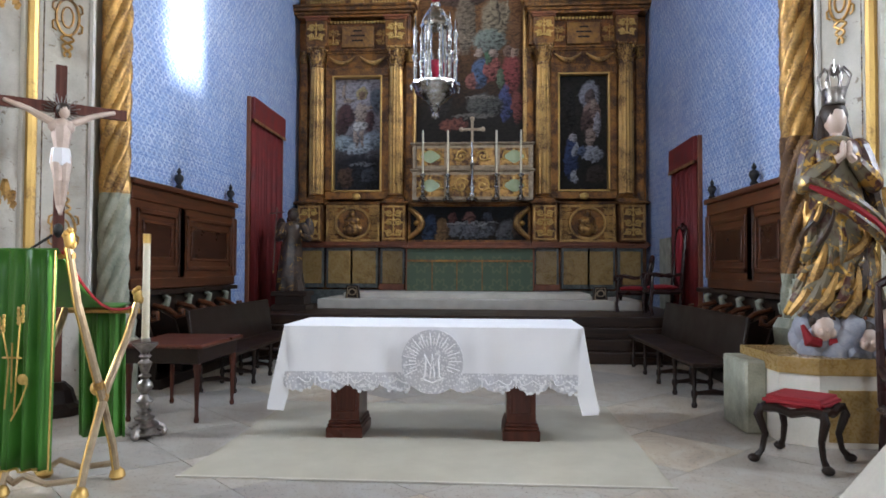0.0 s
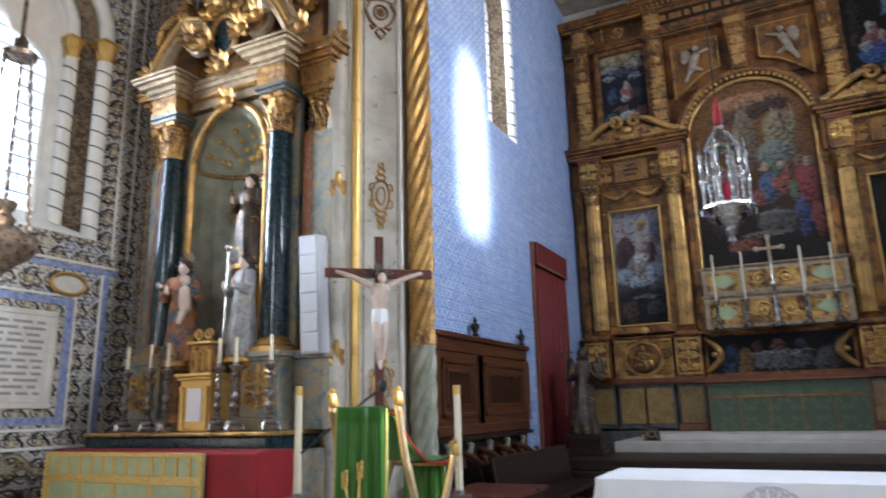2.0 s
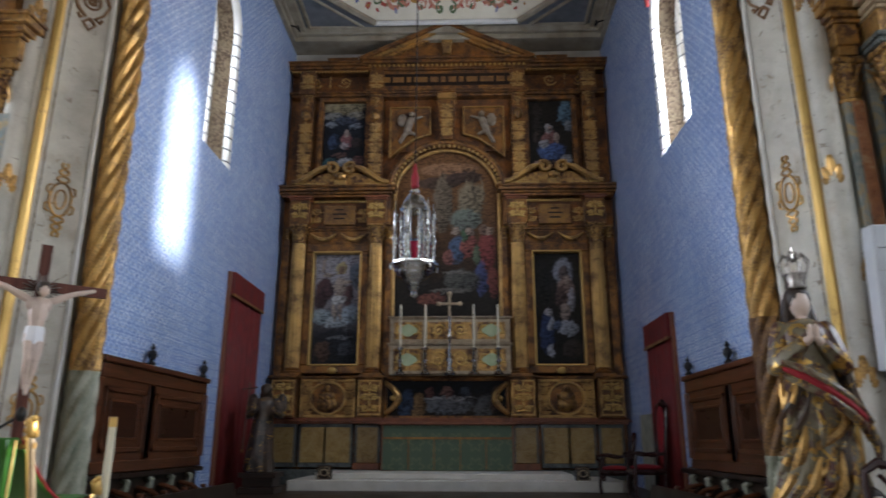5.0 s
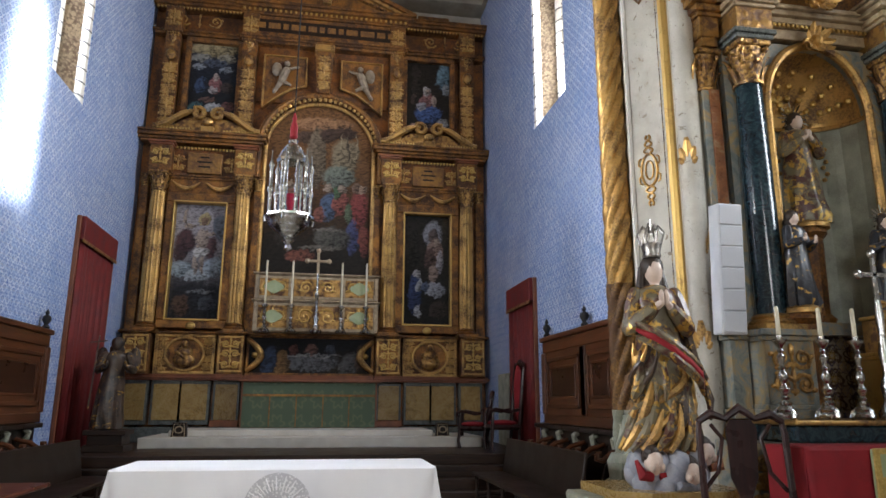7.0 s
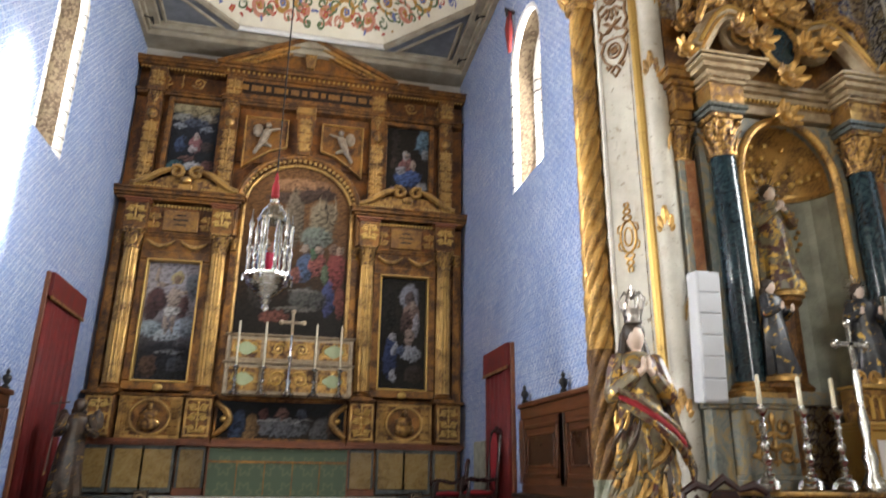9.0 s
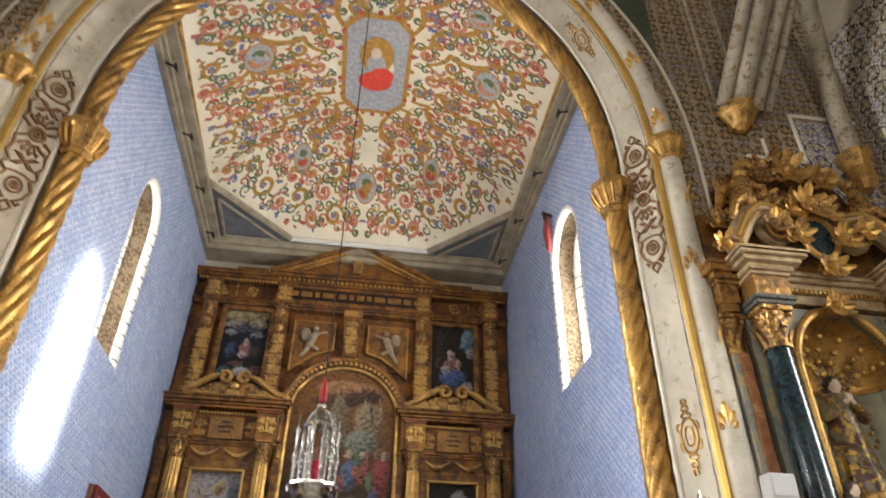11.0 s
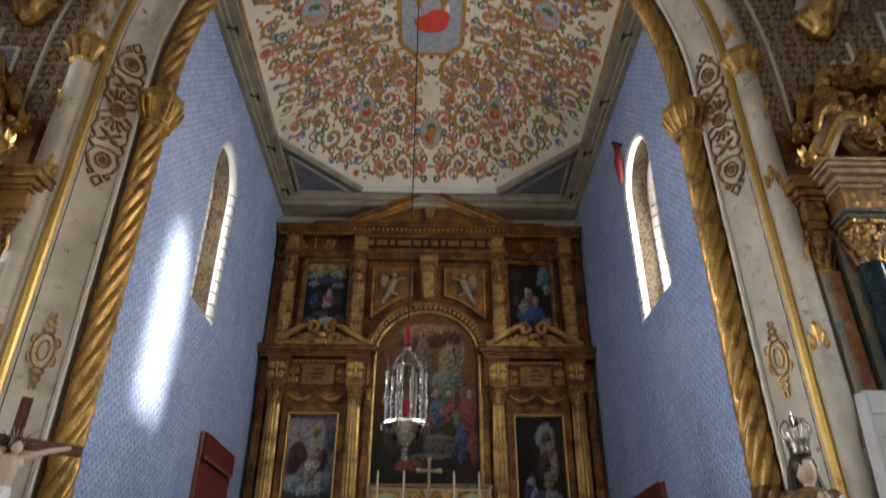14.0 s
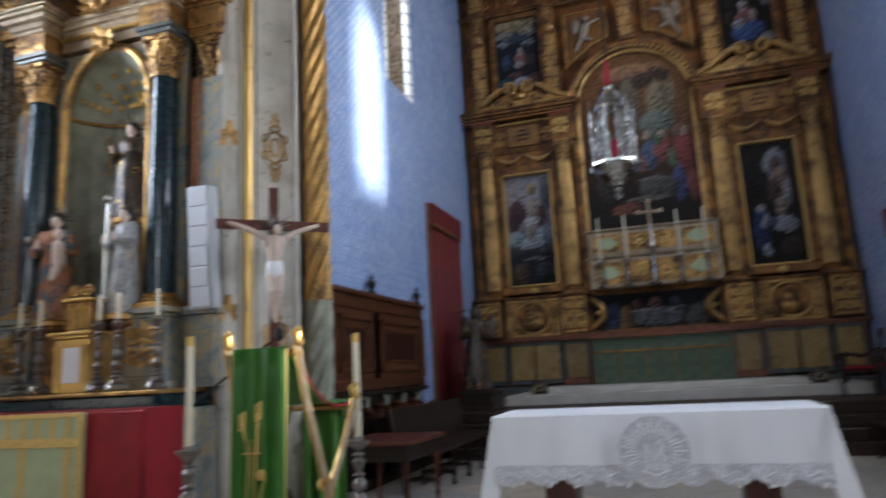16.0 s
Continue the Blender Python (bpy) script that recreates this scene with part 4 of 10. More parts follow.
# painted brown grotesques round the springing and over the crown
def grotesque(bm, sc, half):
    """A stencilled cartouche mirrored about its rosette: fans, crossed leaves, ringed eyes and pointed tips."""
    def put(pts, r=0.017):
        tube(bm, [panel_point(sc + v * half, 0.5 + u) for u, v in pts], r, 4)

    def ring(u0, v0, ru, rv, r=0.017, n=16):
        put([(u0 + ru * math.cos(2 * math.pi * i / n), v0 + rv * math.sin(2 * math.pi * i / n)) for i in range(n + 1)], r)
    ring(0, 0, 0.16, 0.075, 0.03)
    ring(0, 0, 0.06, 0.028, 0.03, 8)
    for e in (-1, 1):
        for j in range(-2, 3):
            a = j * 0.55
            put([(0.1 * math.sin(a), e * (0.11 + 0.03 * math.cos(a))), (0.30 * math.sin(a * 0.9) - 0.03, e * (0.13 + 0.11 * math.cos(a))), (0.36 * math.sin(a * 0.9), e * (0.13 + 0.15 * math.cos(a))), (0.30 * math.sin(a * 0.9) + 0.04, e * (0.13 + 0.11 * math.cos(a)))], 0.022)
        for k in (-1, 1):
            put([(k * 0.2, e * 0.06), (k * 0.40, e * 0.12), (k * 0.36, e * 0.22), (k * 0.42, e * 0.34), (k * 0.30, e * 0.42), (k * 0.40, e * 0.50), (k * 0.26, e * 0.56)], 0.024)
            put([(0, e * 0.37), (k * 0.12, e * 0.31), (k * 0.25, e * 0.30), (k * 0.12, e * 0.345), (0, e * 0.37)], 0.02)
            put([(0, e * 0.37), (k * 0.12, e * 0.43), (k * 0.25, e * 0.44), (k * 0.12, e * 0.395), (0, e * 0.37)], 0.02)
            put([(k * 0.26, e * 0.56), (k * 0.36, e * 0.66), (k * 0.26, e * 0.78), (k * 0.10, e * 0.85), (k * 0.2, e * 0.88), (k * 0.24, e * 0.84)], 0.024)
        put([(-0.28, e * 0.545), (-0.1, e * 0.52), (0.1, e * 0.52), (0.28, e * 0.545)], 0.02)
        ring(0, e * 0.67, 0.17, 0.085, 0.018)
        ring(0, e * 0.67, 0.06, 0.03, 0.032, 8)
        put([(0, e * 0.86), (0.12, e * 0.92), (0, e * 0.99), (-0.12, e * 0.92), (0, e * 0.86)], 0.022)
    return bm


for sc, half in ((7.95, 1.3), (PTOT - 7.95, 1.3), (PTOT / 2, 1.2)):
    part("grotesque", grotesque(B(), sc, half), "brown_paint", great_arch, "brown painted grotesque cartouche")
for sc in (PTOT / 2 - 2.2, PTOT / 2 + 2.2):
    part("grotesque", grotesque(B(), sc, 0.5), "brown_paint", great_arch, "brown painted grotesque cartouche")
# gilt leaves wrapped on the white roll
roll_pts = [Vector(p) for p in strand(4.9, 7.14, 80)]
acc, nxt, side_k = 0.0, 1.1, 0
for i in range(1, len(roll_pts) - 1):
    acc += (roll_pts[i] - roll_pts[i - 1]).length
    if acc > nxt:
        nxt += 0.72
        side_k += 1
        p, tdir = roll_pts[i], (roll_pts[i + 1] - roll_pts[i - 1]).normalized()
        inward = tdir.cross(Vector((0, 1, 0))).normalized() * (1 if side_k % 2 else -1)
        outd = (Vector((0, -1, 0)) + inward * 0.75).normalized()
        base = p + outd * 0.135
        up = tdir if p.x < 0 else -tdir
        bm = B()
        for ang, ln, wd in ((0.0, 0.40, 0.07), (0.34, 0.28, 0.06), (-0.34, 0.28, 0.06), (0.75, 0.17, 0.05), (-0.75, 0.17, 0.05)):
            d = (up * math.cos(ang) + outd.cross(up) * math.sin(ang)).normalized()
            leaf(bm, base - up * 0.12, base - up * 0.12 + d * ln, wd, outd * 0.5)
        part("gilt_leaf", bm, "gold", great_arch)

# bands and fillets on the tile wall round the arch
for a, r in ((5.14, 0.03), (5.62, 0.03)):
    setting("trim", tube(B(), strand(a, YA - 0.01), r, 6), "stone_white", "thin white stone fillet", True)
bm = ribbon_between(B(), 5.16, YA - 0.006, 5.60, YA - 0.006)
setting("tile_band", bm, "carpet_x")
for sgn, xo in ((-1, XL), (1, XR)):
    for x0, z0, x1, z1 in ((6.0, 8.95, 7.0, 8.95), (7.0, 8.95, 7.0, 10.0), (7.0, 10.0, 8.2, 10.0), (6.0, 8.95, 6.0, 7.4), (6.35, 9.35, 6.35, 8.95)):
        setting("trim", tube(B(), [(sgn * x0, YA - 0.008, z0), (sgn * x1, YA - 0.008, z1)], 0.032, 6), "stone_white", "thin white stone fillet")
    bm = prism(B(), [(sgn * 6.05, 7.0), (sgn * 8.1, 7.0), (sgn * 8.1, 9.9), (sgn * 7.05, 9.9), (sgn * 7.05, 8.9), (sgn * 6.05, 8.9)], YA - 0.004, YA + 0.05)
    setting("tile_field", bm, "carpet_blue_x")
    # carved corbel and the ribs that spring from it
    bm = lathe(B(), sgn * 5.95, 7.12, [(0.06, 9.35), (0.16, 9.45), (0.2, 9.6), (0.27, 9.72), (0.3, 9.85), (0.24, 9.88)], 8)
    for i in range(8):
        d = Vector((math.cos(i * 0.785), math.sin(i * 0.785), 0))
        leaf(bm, Vector((sgn * 5.95, 7.12, 9.4)) + d * 0.14, Vector((sgn * 5.95, 7.12, 9.78)) + d * 0.26, 0.09, d)
    setting("corbel", bm, "gold", "gilded carved corbel")
    for dx, rr in ((0.0, 0.17), (sgn * 0.30, 0.12), (sgn * -0.27, 0.11), (sgn * 0.52, 0.07)):
        p0, p1, p2 = Vector((sgn * 5.95 + dx, 7.05, 9.82)), Vector((sgn * 6.2 + dx, 5.4, 11.9)), Vector((sgn * 5.3 + dx, 0.6, 14.0))
        pts = [p0 * (1 - t) ** 2 + p1 * (2 * t * (1 - t)) + p2 * t * t for t in [i / 16 for i in range(17)]]
        setting("vault_rib", tube(B(), pts, rr, 10), "rib_plaster", "worn white stone vault rib", True)
    for xx in (5.70, 6.22):
        setting("trim", tube(B(), [(sgn * xx, YA - 0.008, 9.95), (sgn * xx, YA - 0.008, 15.2)], 0.035, 6), "rib_plaster", "thin white stone fillet")
    setting("tile_band", box(B(), min(sgn * 5.74, sgn * 6.18), YA - 0.006, 9.95, max(sgn * 5.74, sgn * 6.18), YA + 0.02, 15.2), "carpet_x")
    # side column carrying another rib by the nave corner
    cx = sgn * 7.75
    bm = lathe(B(), cx, 7.1, [(0.10, 8.35), (0.2, 8.5), (0.2, 8.75), (0.26, 8.95), (0.28, 9.05)], 10)
    setting("corbel", bm, "gold", "gilded carved corbel")
    pts = [(cx, 7.1, 9.05), (cx * 0.995, 7.0, 10.2), (cx * 0.95, 6.4, 11.6), (cx * 0.85, 5.2, 13.0), (cx * 0.6, 3.0, 14.6)]
    setting("vault_rib", tube(B(), pts, 0.16, 10), "rib_plaster", "white stone vault rib with worn gilding", True)
    # spandrel picture in blue and yellow tiles
    MAT["spandrel"] = MAT.get("spandrel") or painting("blue_yellow_picture_tiles", (0.62, 0.36, 0.05), (0.10, 0.13, 0.10),
                                                      [(0.0, 0.5, 0.5, 0.6, (0.10, 0.15, 0.40)), (0.4, 1.0, 0.35, 0.4, (0.6, 0.55, 0.5)), (-0.5, 0.2, 0.4, 0.3, (0.55, 0.33, 0.06)), (0.1, 0.1, 0.3, 0.3, (0.4, 0.42, 0.5))])
    line = [(x, z) for x, z in ellipse_arch(5.66, arch_b(5.66), ARCH_Z, 48) if sgn * x > 1.4 and z > ARCH_Z + 1.9]
    pts = line + [(line[-1][0], 15.4), (line[0][0], 15.4)]
    bm = prism(B(), pts, YA - 0.005, YA + 0.03)
    tagged(part("picture_tiles", bm, "spandrel", None, "blue and yellow painted tile spandrel", loc=(sgn * 3.4, YA, 12.6)), kind="structure")

# nave shell
NL = (4.0, 2.55, 4.12, 7.5, 1.55)
bm = pierced(B(), -6.0, YA, 0.0, 12.0, XL - 0.7, XL, arch_outline(*NL, 16), NL[0], "yz")
setting("wall_nave_west", bm, "carpet_y", "nave wall clad in many-coloured carpet tiles")
setting("wall_nave_west_rear", box(B(), XL - 0.7, -14.4, 0, XL, -6.0, 12.0), "plaster")
# openings for the two assumed right-hand windows, out of view
NR = (4.4, 1.1, 4.2, 7.3, 0.9)
NR2 = (-4.4, 1.1, 4.2, 7.3, 0.9)
setting("wall_nave_east", pierced(B(), 0.0, YA, 0.0, 12.0, XR, XR + 0.7, arch_outline(*NR), NR[0], "yz"), "carpet_y", "nave wall clad in many-coloured carpet tiles")
setting("wall_nave_east_rear", pierced(B(), -14.4, 0.0, 0.0, 12.0, XR, XR + 0.7, arch_outline(*NR2), NR2[0], "yz"), "plaster")
setting("wall_nave_south", pierced(B(), XL - 0.7, XR + 0.7, 0.0, 16.4, -14.4, -14.0, arch_outline(0.0, 1.9, 5.0, 7.4, 1.7), 0.0, "xz"), "plaster")
bm = B()
n = 24
cx, aw = (XL + XR) / 2, (XR - XL) / 2 + 0.25
rows = [[bm.verts.new((cx - aw * math.cos(math.pi * i / n), y, 11.0 + 4.9 * math.sin(math.pi * i / n))) for i in range(n + 1)] for y in (-14.2, -7, 0, YA + 0.02)]
for a, b in zip(rows, rows[1:]):
    for i in range(n):
        bm.faces.new((a[i], a[i + 1], b[i + 1], b[i]))
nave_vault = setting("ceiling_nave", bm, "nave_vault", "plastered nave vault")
sol = nave_vault.modifiers.new("thickness", "SOLIDIFY")
sol.thickness, sol.offset = 0.3, 1.0

# steps up to the high altar
for nm, x0, y0, z0, x1, z1, mt, lb in (("step", -3.3, 10.75, 0.0, 3.3, 0.17, "wood_step", "dark wooden step"), ("step", -3.45, 11.0, 0.17, 3.45, 0.34, "wood_step", "dark wooden step"),
                                      ("step", -3.6, 11.28, 0.34, 3.6, 0.51, "wood_step", "dark wooden step"), ("step", -4.05, 11.55, 0.51, 4.05, 0.68, "wood_step", "dark wooden platform"),
                                      ("step", -2.95, 13.35, 0.68, 3.45, 0.87, "stone_light", "pale stone step"), ("step", -2.53, 13.85, 0.87, 2.5, 0.98, "stone_light", "pale stone step")):
    bm = box(B(), x0, y0, z0, x1, 15.9, z1, 0.012)
    tagged(part(nm, bm, mt, None, lb), kind="structure")
bm = box(B(), -4.05, 15.3, 0.51, 4.05, 15.95, 0.86, 0.01)
setting("plinth", bm, "grey_marble")


# ---- painted chancel ceiling ----
CEIL_Z, CEIL_H = 11.98, 1.55
OUT = [(-3.62, 7.98), (-3.74, 13.25), (-1.85, 15.08), (1.82, 15.08), (3.74, 13.05), (3.62, 7.98)]


def ceil_axis(y):
    return Vector((0.0, min(max(y, 8.0), 11.6)))


def ceil_t(x, y):
    """How far a place in plan lies from the edge (0) to the spine (1)."""
    q, p = ceil_axis(y), Vector((x, y))
    d = p - q
    if d.length < 1e-6:
        return 1.0
    best = 99.0
    for (ax, ay), (bx, by) in zip(OUT, OUT[1:]):
        a, e = Vector((ax, ay)), Vector((bx - ax, by - ay))
        den = d.x * e.y - d.y * e.x
        if abs(den) < 1e-9:
            continue
        w = a - q
        k, u = (w.x * e.y - w.y * e.x) / den, (w.x * d.y - w.y * d.x) / den
        if k > 0 and -0.02 <= u <= 1.02:
            best = min(best, k)
    return 1.0 - 1.0 / best


def ceil_z(t):
    t = min(max(t, 0.0), 1.0)
    return CEIL_Z + CEIL_H * (1 - (1 - min(t / 0.85, 1.0)) ** 2.0)


def ceil_put(x, y, drop=0.008):
    return Vector((x, y, ceil_z(ceil_t(x, y)) - drop))


edge = []
for (ax, ay), (bx, by) in zip(OUT, OUT[1:]):
    m = max(2, int(math.hypot(bx - ax, by - ay) / 0.3))
    edge += [(ax + (bx - ax) * i / m, ay + (by - ay) * i / m) for i in range(m)]
edge.append(OUT[-1])
bm = B()
rings = []
for k in range(13):
    t = k / 12
    rings.append([bm.verts.new((*Vector(p).lerp(ceil_axis(p[1]), t), ceil_z(t))) for p in edge])
for a, b in zip(rings, rings[1:]):
    for i in range(len(edge) - 1):
        try:
            bm.faces.new((a[i], a[i + 1], b[i + 1], b[i]))
        except ValueError:
            pass
SLOT = ["ceil_ground", "ceil_red", "ceil_green", "ceil_blue", "ceil_ochre", "ceil_pink", "ceil_sky", "ceil_scarlet", "skin"]


def inside(x, y):
    return ceil_t(x, y) > 0.03 and 8.02 < y < 14.98


def stroke(pts, w, mi, drop=0.008):
    """A brush stroke of varying width laid on the ceiling."""
    if not all(inside(*p) for p in pts):
        return
    n, row = len(pts), []
    for i, p in enumerate(pts):
        a, b = Vector(pts[max(i - 1, 0)]), Vector(pts[min(i + 1, n - 1)])
        d = (b - a).normalized()
        s = Vector((-d.y, d.x)) * (w * (0.35 + 0.65 * math.sin(math.pi * (0.12 + 0.86 * i / (n - 1)))))
        row.append((bm.verts.new(ceil_put(p[0] + s.x, p[1] + s.y, drop)), bm.verts.new(ceil_put(p[0] - s.x, p[1] - s.y, drop))))
    for a, b in zip(row, row[1:]):
        bm.faces.new((a[0], a[1], b[1], b[0])).material_index = mi


def dab(x, y, rx, ry, turn, mi, drop=0.012, n=9, wob=0.18):
    ca, sa, pts = math.cos(turn), math.sin(turn), []
    for i in range(n):
        a = 2 * math.pi * i / n
        q = 1 + wob * (1 if i % 2 else -1)
        u, v = rx * q * math.cos(a), ry * q * math.sin(a)
        pts.append((x + u * ca - v * sa, y + u * sa + v * ca))
    if all(inside(*p) for p in pts):
        bm.faces.new([bm.verts.new(ceil_put(*p, drop)) for p in pts]).material_index = mi


def curl(x, y, r, a0, turns, n=16):
    return [(x + r * (1 - 0.8 * i / n) * math.cos(a0 + 2 * math.pi * turns * i / n), y + r * (1 - 0.8 * i / n) * math.sin(a0 + 2 * math.pi * turns * i / n)) for i in range(n + 1)]


rng = random.Random(12)
MED = (0.0, 10.35)
cells = []
for gy in range(13):
    for gx in range(7):
        x = 0.28 + gx * 0.54 + (0.27 if gy % 2 else 0) + rng.uniform(-0.08, 0.08)
        y = 8.3 + gy * 0.53 + rng.uniform(-0.08, 0.08)
        if inside(x, y) and not (x < 0.95 and 9.0 < y < 11.9):
            cells.append((x, y))
for k, (x, y) in enumerate(cells):
    q, a0, tw = rng.uniform(0.19, 0.27), rng.uniform(0, 6.28), rng.choice((-1, 1))
    main, bud = (5, 1) if k % 3 == 0 else ((4, 3) if k % 3 == 1 else (5, 4))
    for sx in (1, -1):
        def fl(pts):
            return [(sx * px, py) for px, py in pts]
        stroke(fl(curl(x, y, q, a0, tw * 1.3)), 0.052, main)
        stroke(fl(curl(x + q * 1.1 * math.cos(a0), y + q * 1.1 * math.sin(a0), q * 0.6, a0 + 2.6, -tw * 1.1)), 0.026, 2, 0.010)
        stroke(fl(curl(x + q * math.cos(a0 + 2.1), y + q * math.sin(a0 + 2.1), q * 0.5, a0 + 4.4, tw)), 0.024, 2, 0.010)
        dab(sx * (x + 0.02), y, 0.085, 0.07, a0, bud, 0.013)
        dab(sx * (x + 0.02), y, 0.03, 0.03, a0, 4 if bud != 4 else 1, 0.016)
        for j in range(5):
            b = a0 + j * 1.256
            dab(sx * (x + q * 1.12 * math.cos(b)), y + q * 1.12 * math.sin(b), 0.065, 0.028, (b if sx > 0 else math.pi - b), (1, 2, 3, 2, 4)[(j + k) % 5], 0.013, 7, 0.1)
        b = a0 + 3.6
        tx, ty = x + q * 1.35 * math.cos(b), y + q * 1.35 * math.sin(b)
        dab(sx * tx, ty, 0.085, 0.045, b, (1, 3, 4, 5)[k % 4], 0.014, 8, 0.28)
# smaller scrolls and buds between the large ones
for k in range(230):
    x, y = rng.uniform(0.05, 3.6), rng.uniform(8.15, 14.9)
    if x < 0.95 and 8.85 < y < 11.9:
        continue
    q, a0, tw, pick = rng.uniform(0.08, 0.15), rng.uniform(0, 6.28), rng.choice((-1, 1)), rng.choice((4, 1, 5, 5, 2, 2, 2, 3))
    for sx in (1, -1):
        stroke([(sx * px, py) for px, py in curl(x, y, q, a0, tw * 1.2, 10)], 0.022, pick, 0.009)
        if k % 2:
            dab(sx * (x + q * math.cos(a0)), y + q * math.sin(a0), 0.05, 0.035, a0, (1, 3, 4, 1)[k % 4], 0.0145, 7, 0.2)
# long acanthus stems that radiate from the centre
for k in range(9):
    a = -1.35 + k * 0.34
    for sx in (1, -1):
        pts = []
        for i in range(22):
            d = 1.15 + 2.5 * i / 21
            pts.append((sx * (d * math.cos(a) * 1.0 + 0.14 * math.sin(i * 0.75)), MED[1] + d * math.sin(a) * 1.05 + 0.12 * math.cos(i * 0.75)))
        pts = [p for p in pts if inside(*p)]
        if len(pts) > 4:
            stroke(pts, 0.065, 4, 0.011)


def plate(x, y, rx, ry, mi, n, drop, rot=0.0):
    pts = [(x + rx * math.cos(2 * math.pi * i / n + rot), y + ry * math.sin(2 * math.pi * i / n + rot)) for i in range(n)]
    bm.faces.new([bm.verts.new(ceil_put(*p, drop)) for p in pts]).material_index = mi


def octagon(hx, hy, c, mi, drop):
    pts = [(-hx, -hy + c), (-hx + c, -hy), (hx - c, -hy), (hx, -hy + c), (hx, hy - c), (hx - c, hy), (-hx + c, hy), (-hx, hy - c)]
    bm.faces.new([bm.verts.new(ceil_put(MED[0] + px, MED[1] + py, drop)) for px, py in pts]).material_index = mi


octagon(0.76, 1.4, 0.34, 4, 0.03)
octagon(0.66, 1.29, 0.30, 6, 0.04)
for px, py, rx, ry, mi in ((0.0, 0.35, 0.42, 0.5, 4), (0.0, -0.38, 0.42, 0.28, 7), (0.14, -0.2, 0.3, 0.24, 7), (0.0, 0.08, 0.24, 0.34, 6), (-0.02, 0.42, 0.13, 0.16, 8), (0.28, 0.02, 0.14, 0.2, 0), (-0.18, -0.8, 0.36, 0.18, 6)):
    plate(MED[0] + px, MED[1] - py, rx * 0.9, ry, mi, 14, 0.05 + 0.004 * (mi + abs(px) * 3), 0.3)
for i in range(36):
    a = 2 * math.pi * i / 36
    plate(MED[0] + 0.80 * math.copysign(abs(math.cos(a)) ** 0.7, math.cos(a)), MED[1] + 1.45 * math.copysign(abs(math.sin(a)) ** 0.7, math.sin(a)), 0.06, 0.07, (4, 1)[i % 2], 7, 0.032)
for px, py, rx, ry, col in ((2.45, 10.0, 0.27, 0.36, 5), (1.62, 13.15, 0.20, 0.34, 1), (0.0, 13.9, 0.26, 0.36, 1), (2.0, 8.5, 0.26, 0.22, 5)):
    for sx in ((1, -1) if px else (1,)):
        if inside(px + rx, py) and inside(px, py + ry):
            plate(sx * px, py, rx * 1.1, ry * 1.1, 4, 16, 0.022)
            plate(sx * px, py, rx, ry, 6, 16, 0.028)
            plate(sx * px, py + ry * 0.1, rx * 0.8, ry * 0.7, 4, 14, 0.031)
            plate(sx * px, py + ry * 0.35, rx * 0.6, ry * 0.35, col, 10, 0.034)
            plate(sx * px, py - ry * 0.3, rx * 0.45, ry * 0.3, 2, 10, 0.036)
setting("ceiling", bm, SLOT, "cream ceiling painted with red, green and blue scrolls")

# stone cornice, flat corner panels and iron hooks
for s in (-1, 1):
    bm = B()
    for x0, z0, x1, z1 in ((3.93, 11.62, 4.05, 11.74), (3.86, 11.74, 4.05, 11.86), (3.66, 11.86, 4.3, 12.02)):
        box(bm, min(s * x0, s * x1), 8.0, z0, max(s * x0, s * x1), 16.0, z1, 0.012)
    setting("cornice", bm, "cornice_stone", "stained stone cornice")
    bm = prism(B(), [(s * 3.9, 12.95), (s * 3.9, 15.6), (s * 1.6, 15.6), (s * 1.75, 15.14), (s * 3.7, 13.15)], CEIL_Z + 0.01, CEIL_Z + 0.06, 0, "xy")
    setting("corner_panel", bm, "grey_panel", "grey painted triangular ceiling panel")
    for a, b in (((3.55, 13.75), (3.55, 15.25)), ((3.55, 15.25), (2.15, 15.25)), ((2.15, 15.25), (3.55, 13.75))):
        setting("trim", tube(B(), [(s * a[0], a[1], CEIL_Z), (s * b[0], b[1], CEIL_Z)], 0.05, 6), "cornice_stone")
    edge2 = [(s * 3.74, 13.1, CEIL_Z), (s * 1.84, 15.08, CEIL_Z)]
    setting("trim", tube(B(), edge2, 0.09, 6), "cornice_stone", "moulded ceiling border")
    setting("trim", tube(B(), [(s * 3.63, 8.0, CEIL_Z), (s * 3.74, 13.15, CEIL_Z)], 0.06, 6), "gold", "gilded ceiling border")
    for y in (9.3, 11.2, 13.0, 14.8):
        hook = thing("iron_hook", (s * 3.7, y, 11.62), "small black iron hook under the cornice", "hook", "hooks under the cornice")
        part("shank", tube(B(), [(s * 3.98, y, 11.7), (s * 3.78, y, 11.64), (s * 3.72, y, 11.56)], 0.022, 6), "iron", hook)
        part("claw", tube(B(), [(s * 3.72, y - 0.1, 11.62), (s * 3.70, y, 11.56), (s * 3.72, y + 0.1, 11.6)], 0.02, 6), "iron", hook)
bm = B()
box(bm, -4.05, 15.35, 11.62, 4.05, 16.0, 11.78, 0.012)
box(bm, -4.05, 15.25, 11.78, 4.05, 16.0, 12.0, 0.012)
setting("cornice", bm, "cornice_stone", "stained stone cornice")
setting("trim", tube(B(), [(-1.86, 15.1, CEIL_Z), (1.83, 15.1, CEIL_Z)], 0.07, 6), "stone_white", "pale moulded ceiling border")


# ---- high altar retable ----
retable = thing("retable", (0, 15.5, 0.86), "gilded carved wood altarpiece with columns, paintings and pediments", "altarpiece")


def R(name, bm, mt, label="", smooth=False, parent=None):
    return part(name, bm, mt, parent or retable, label, smooth)


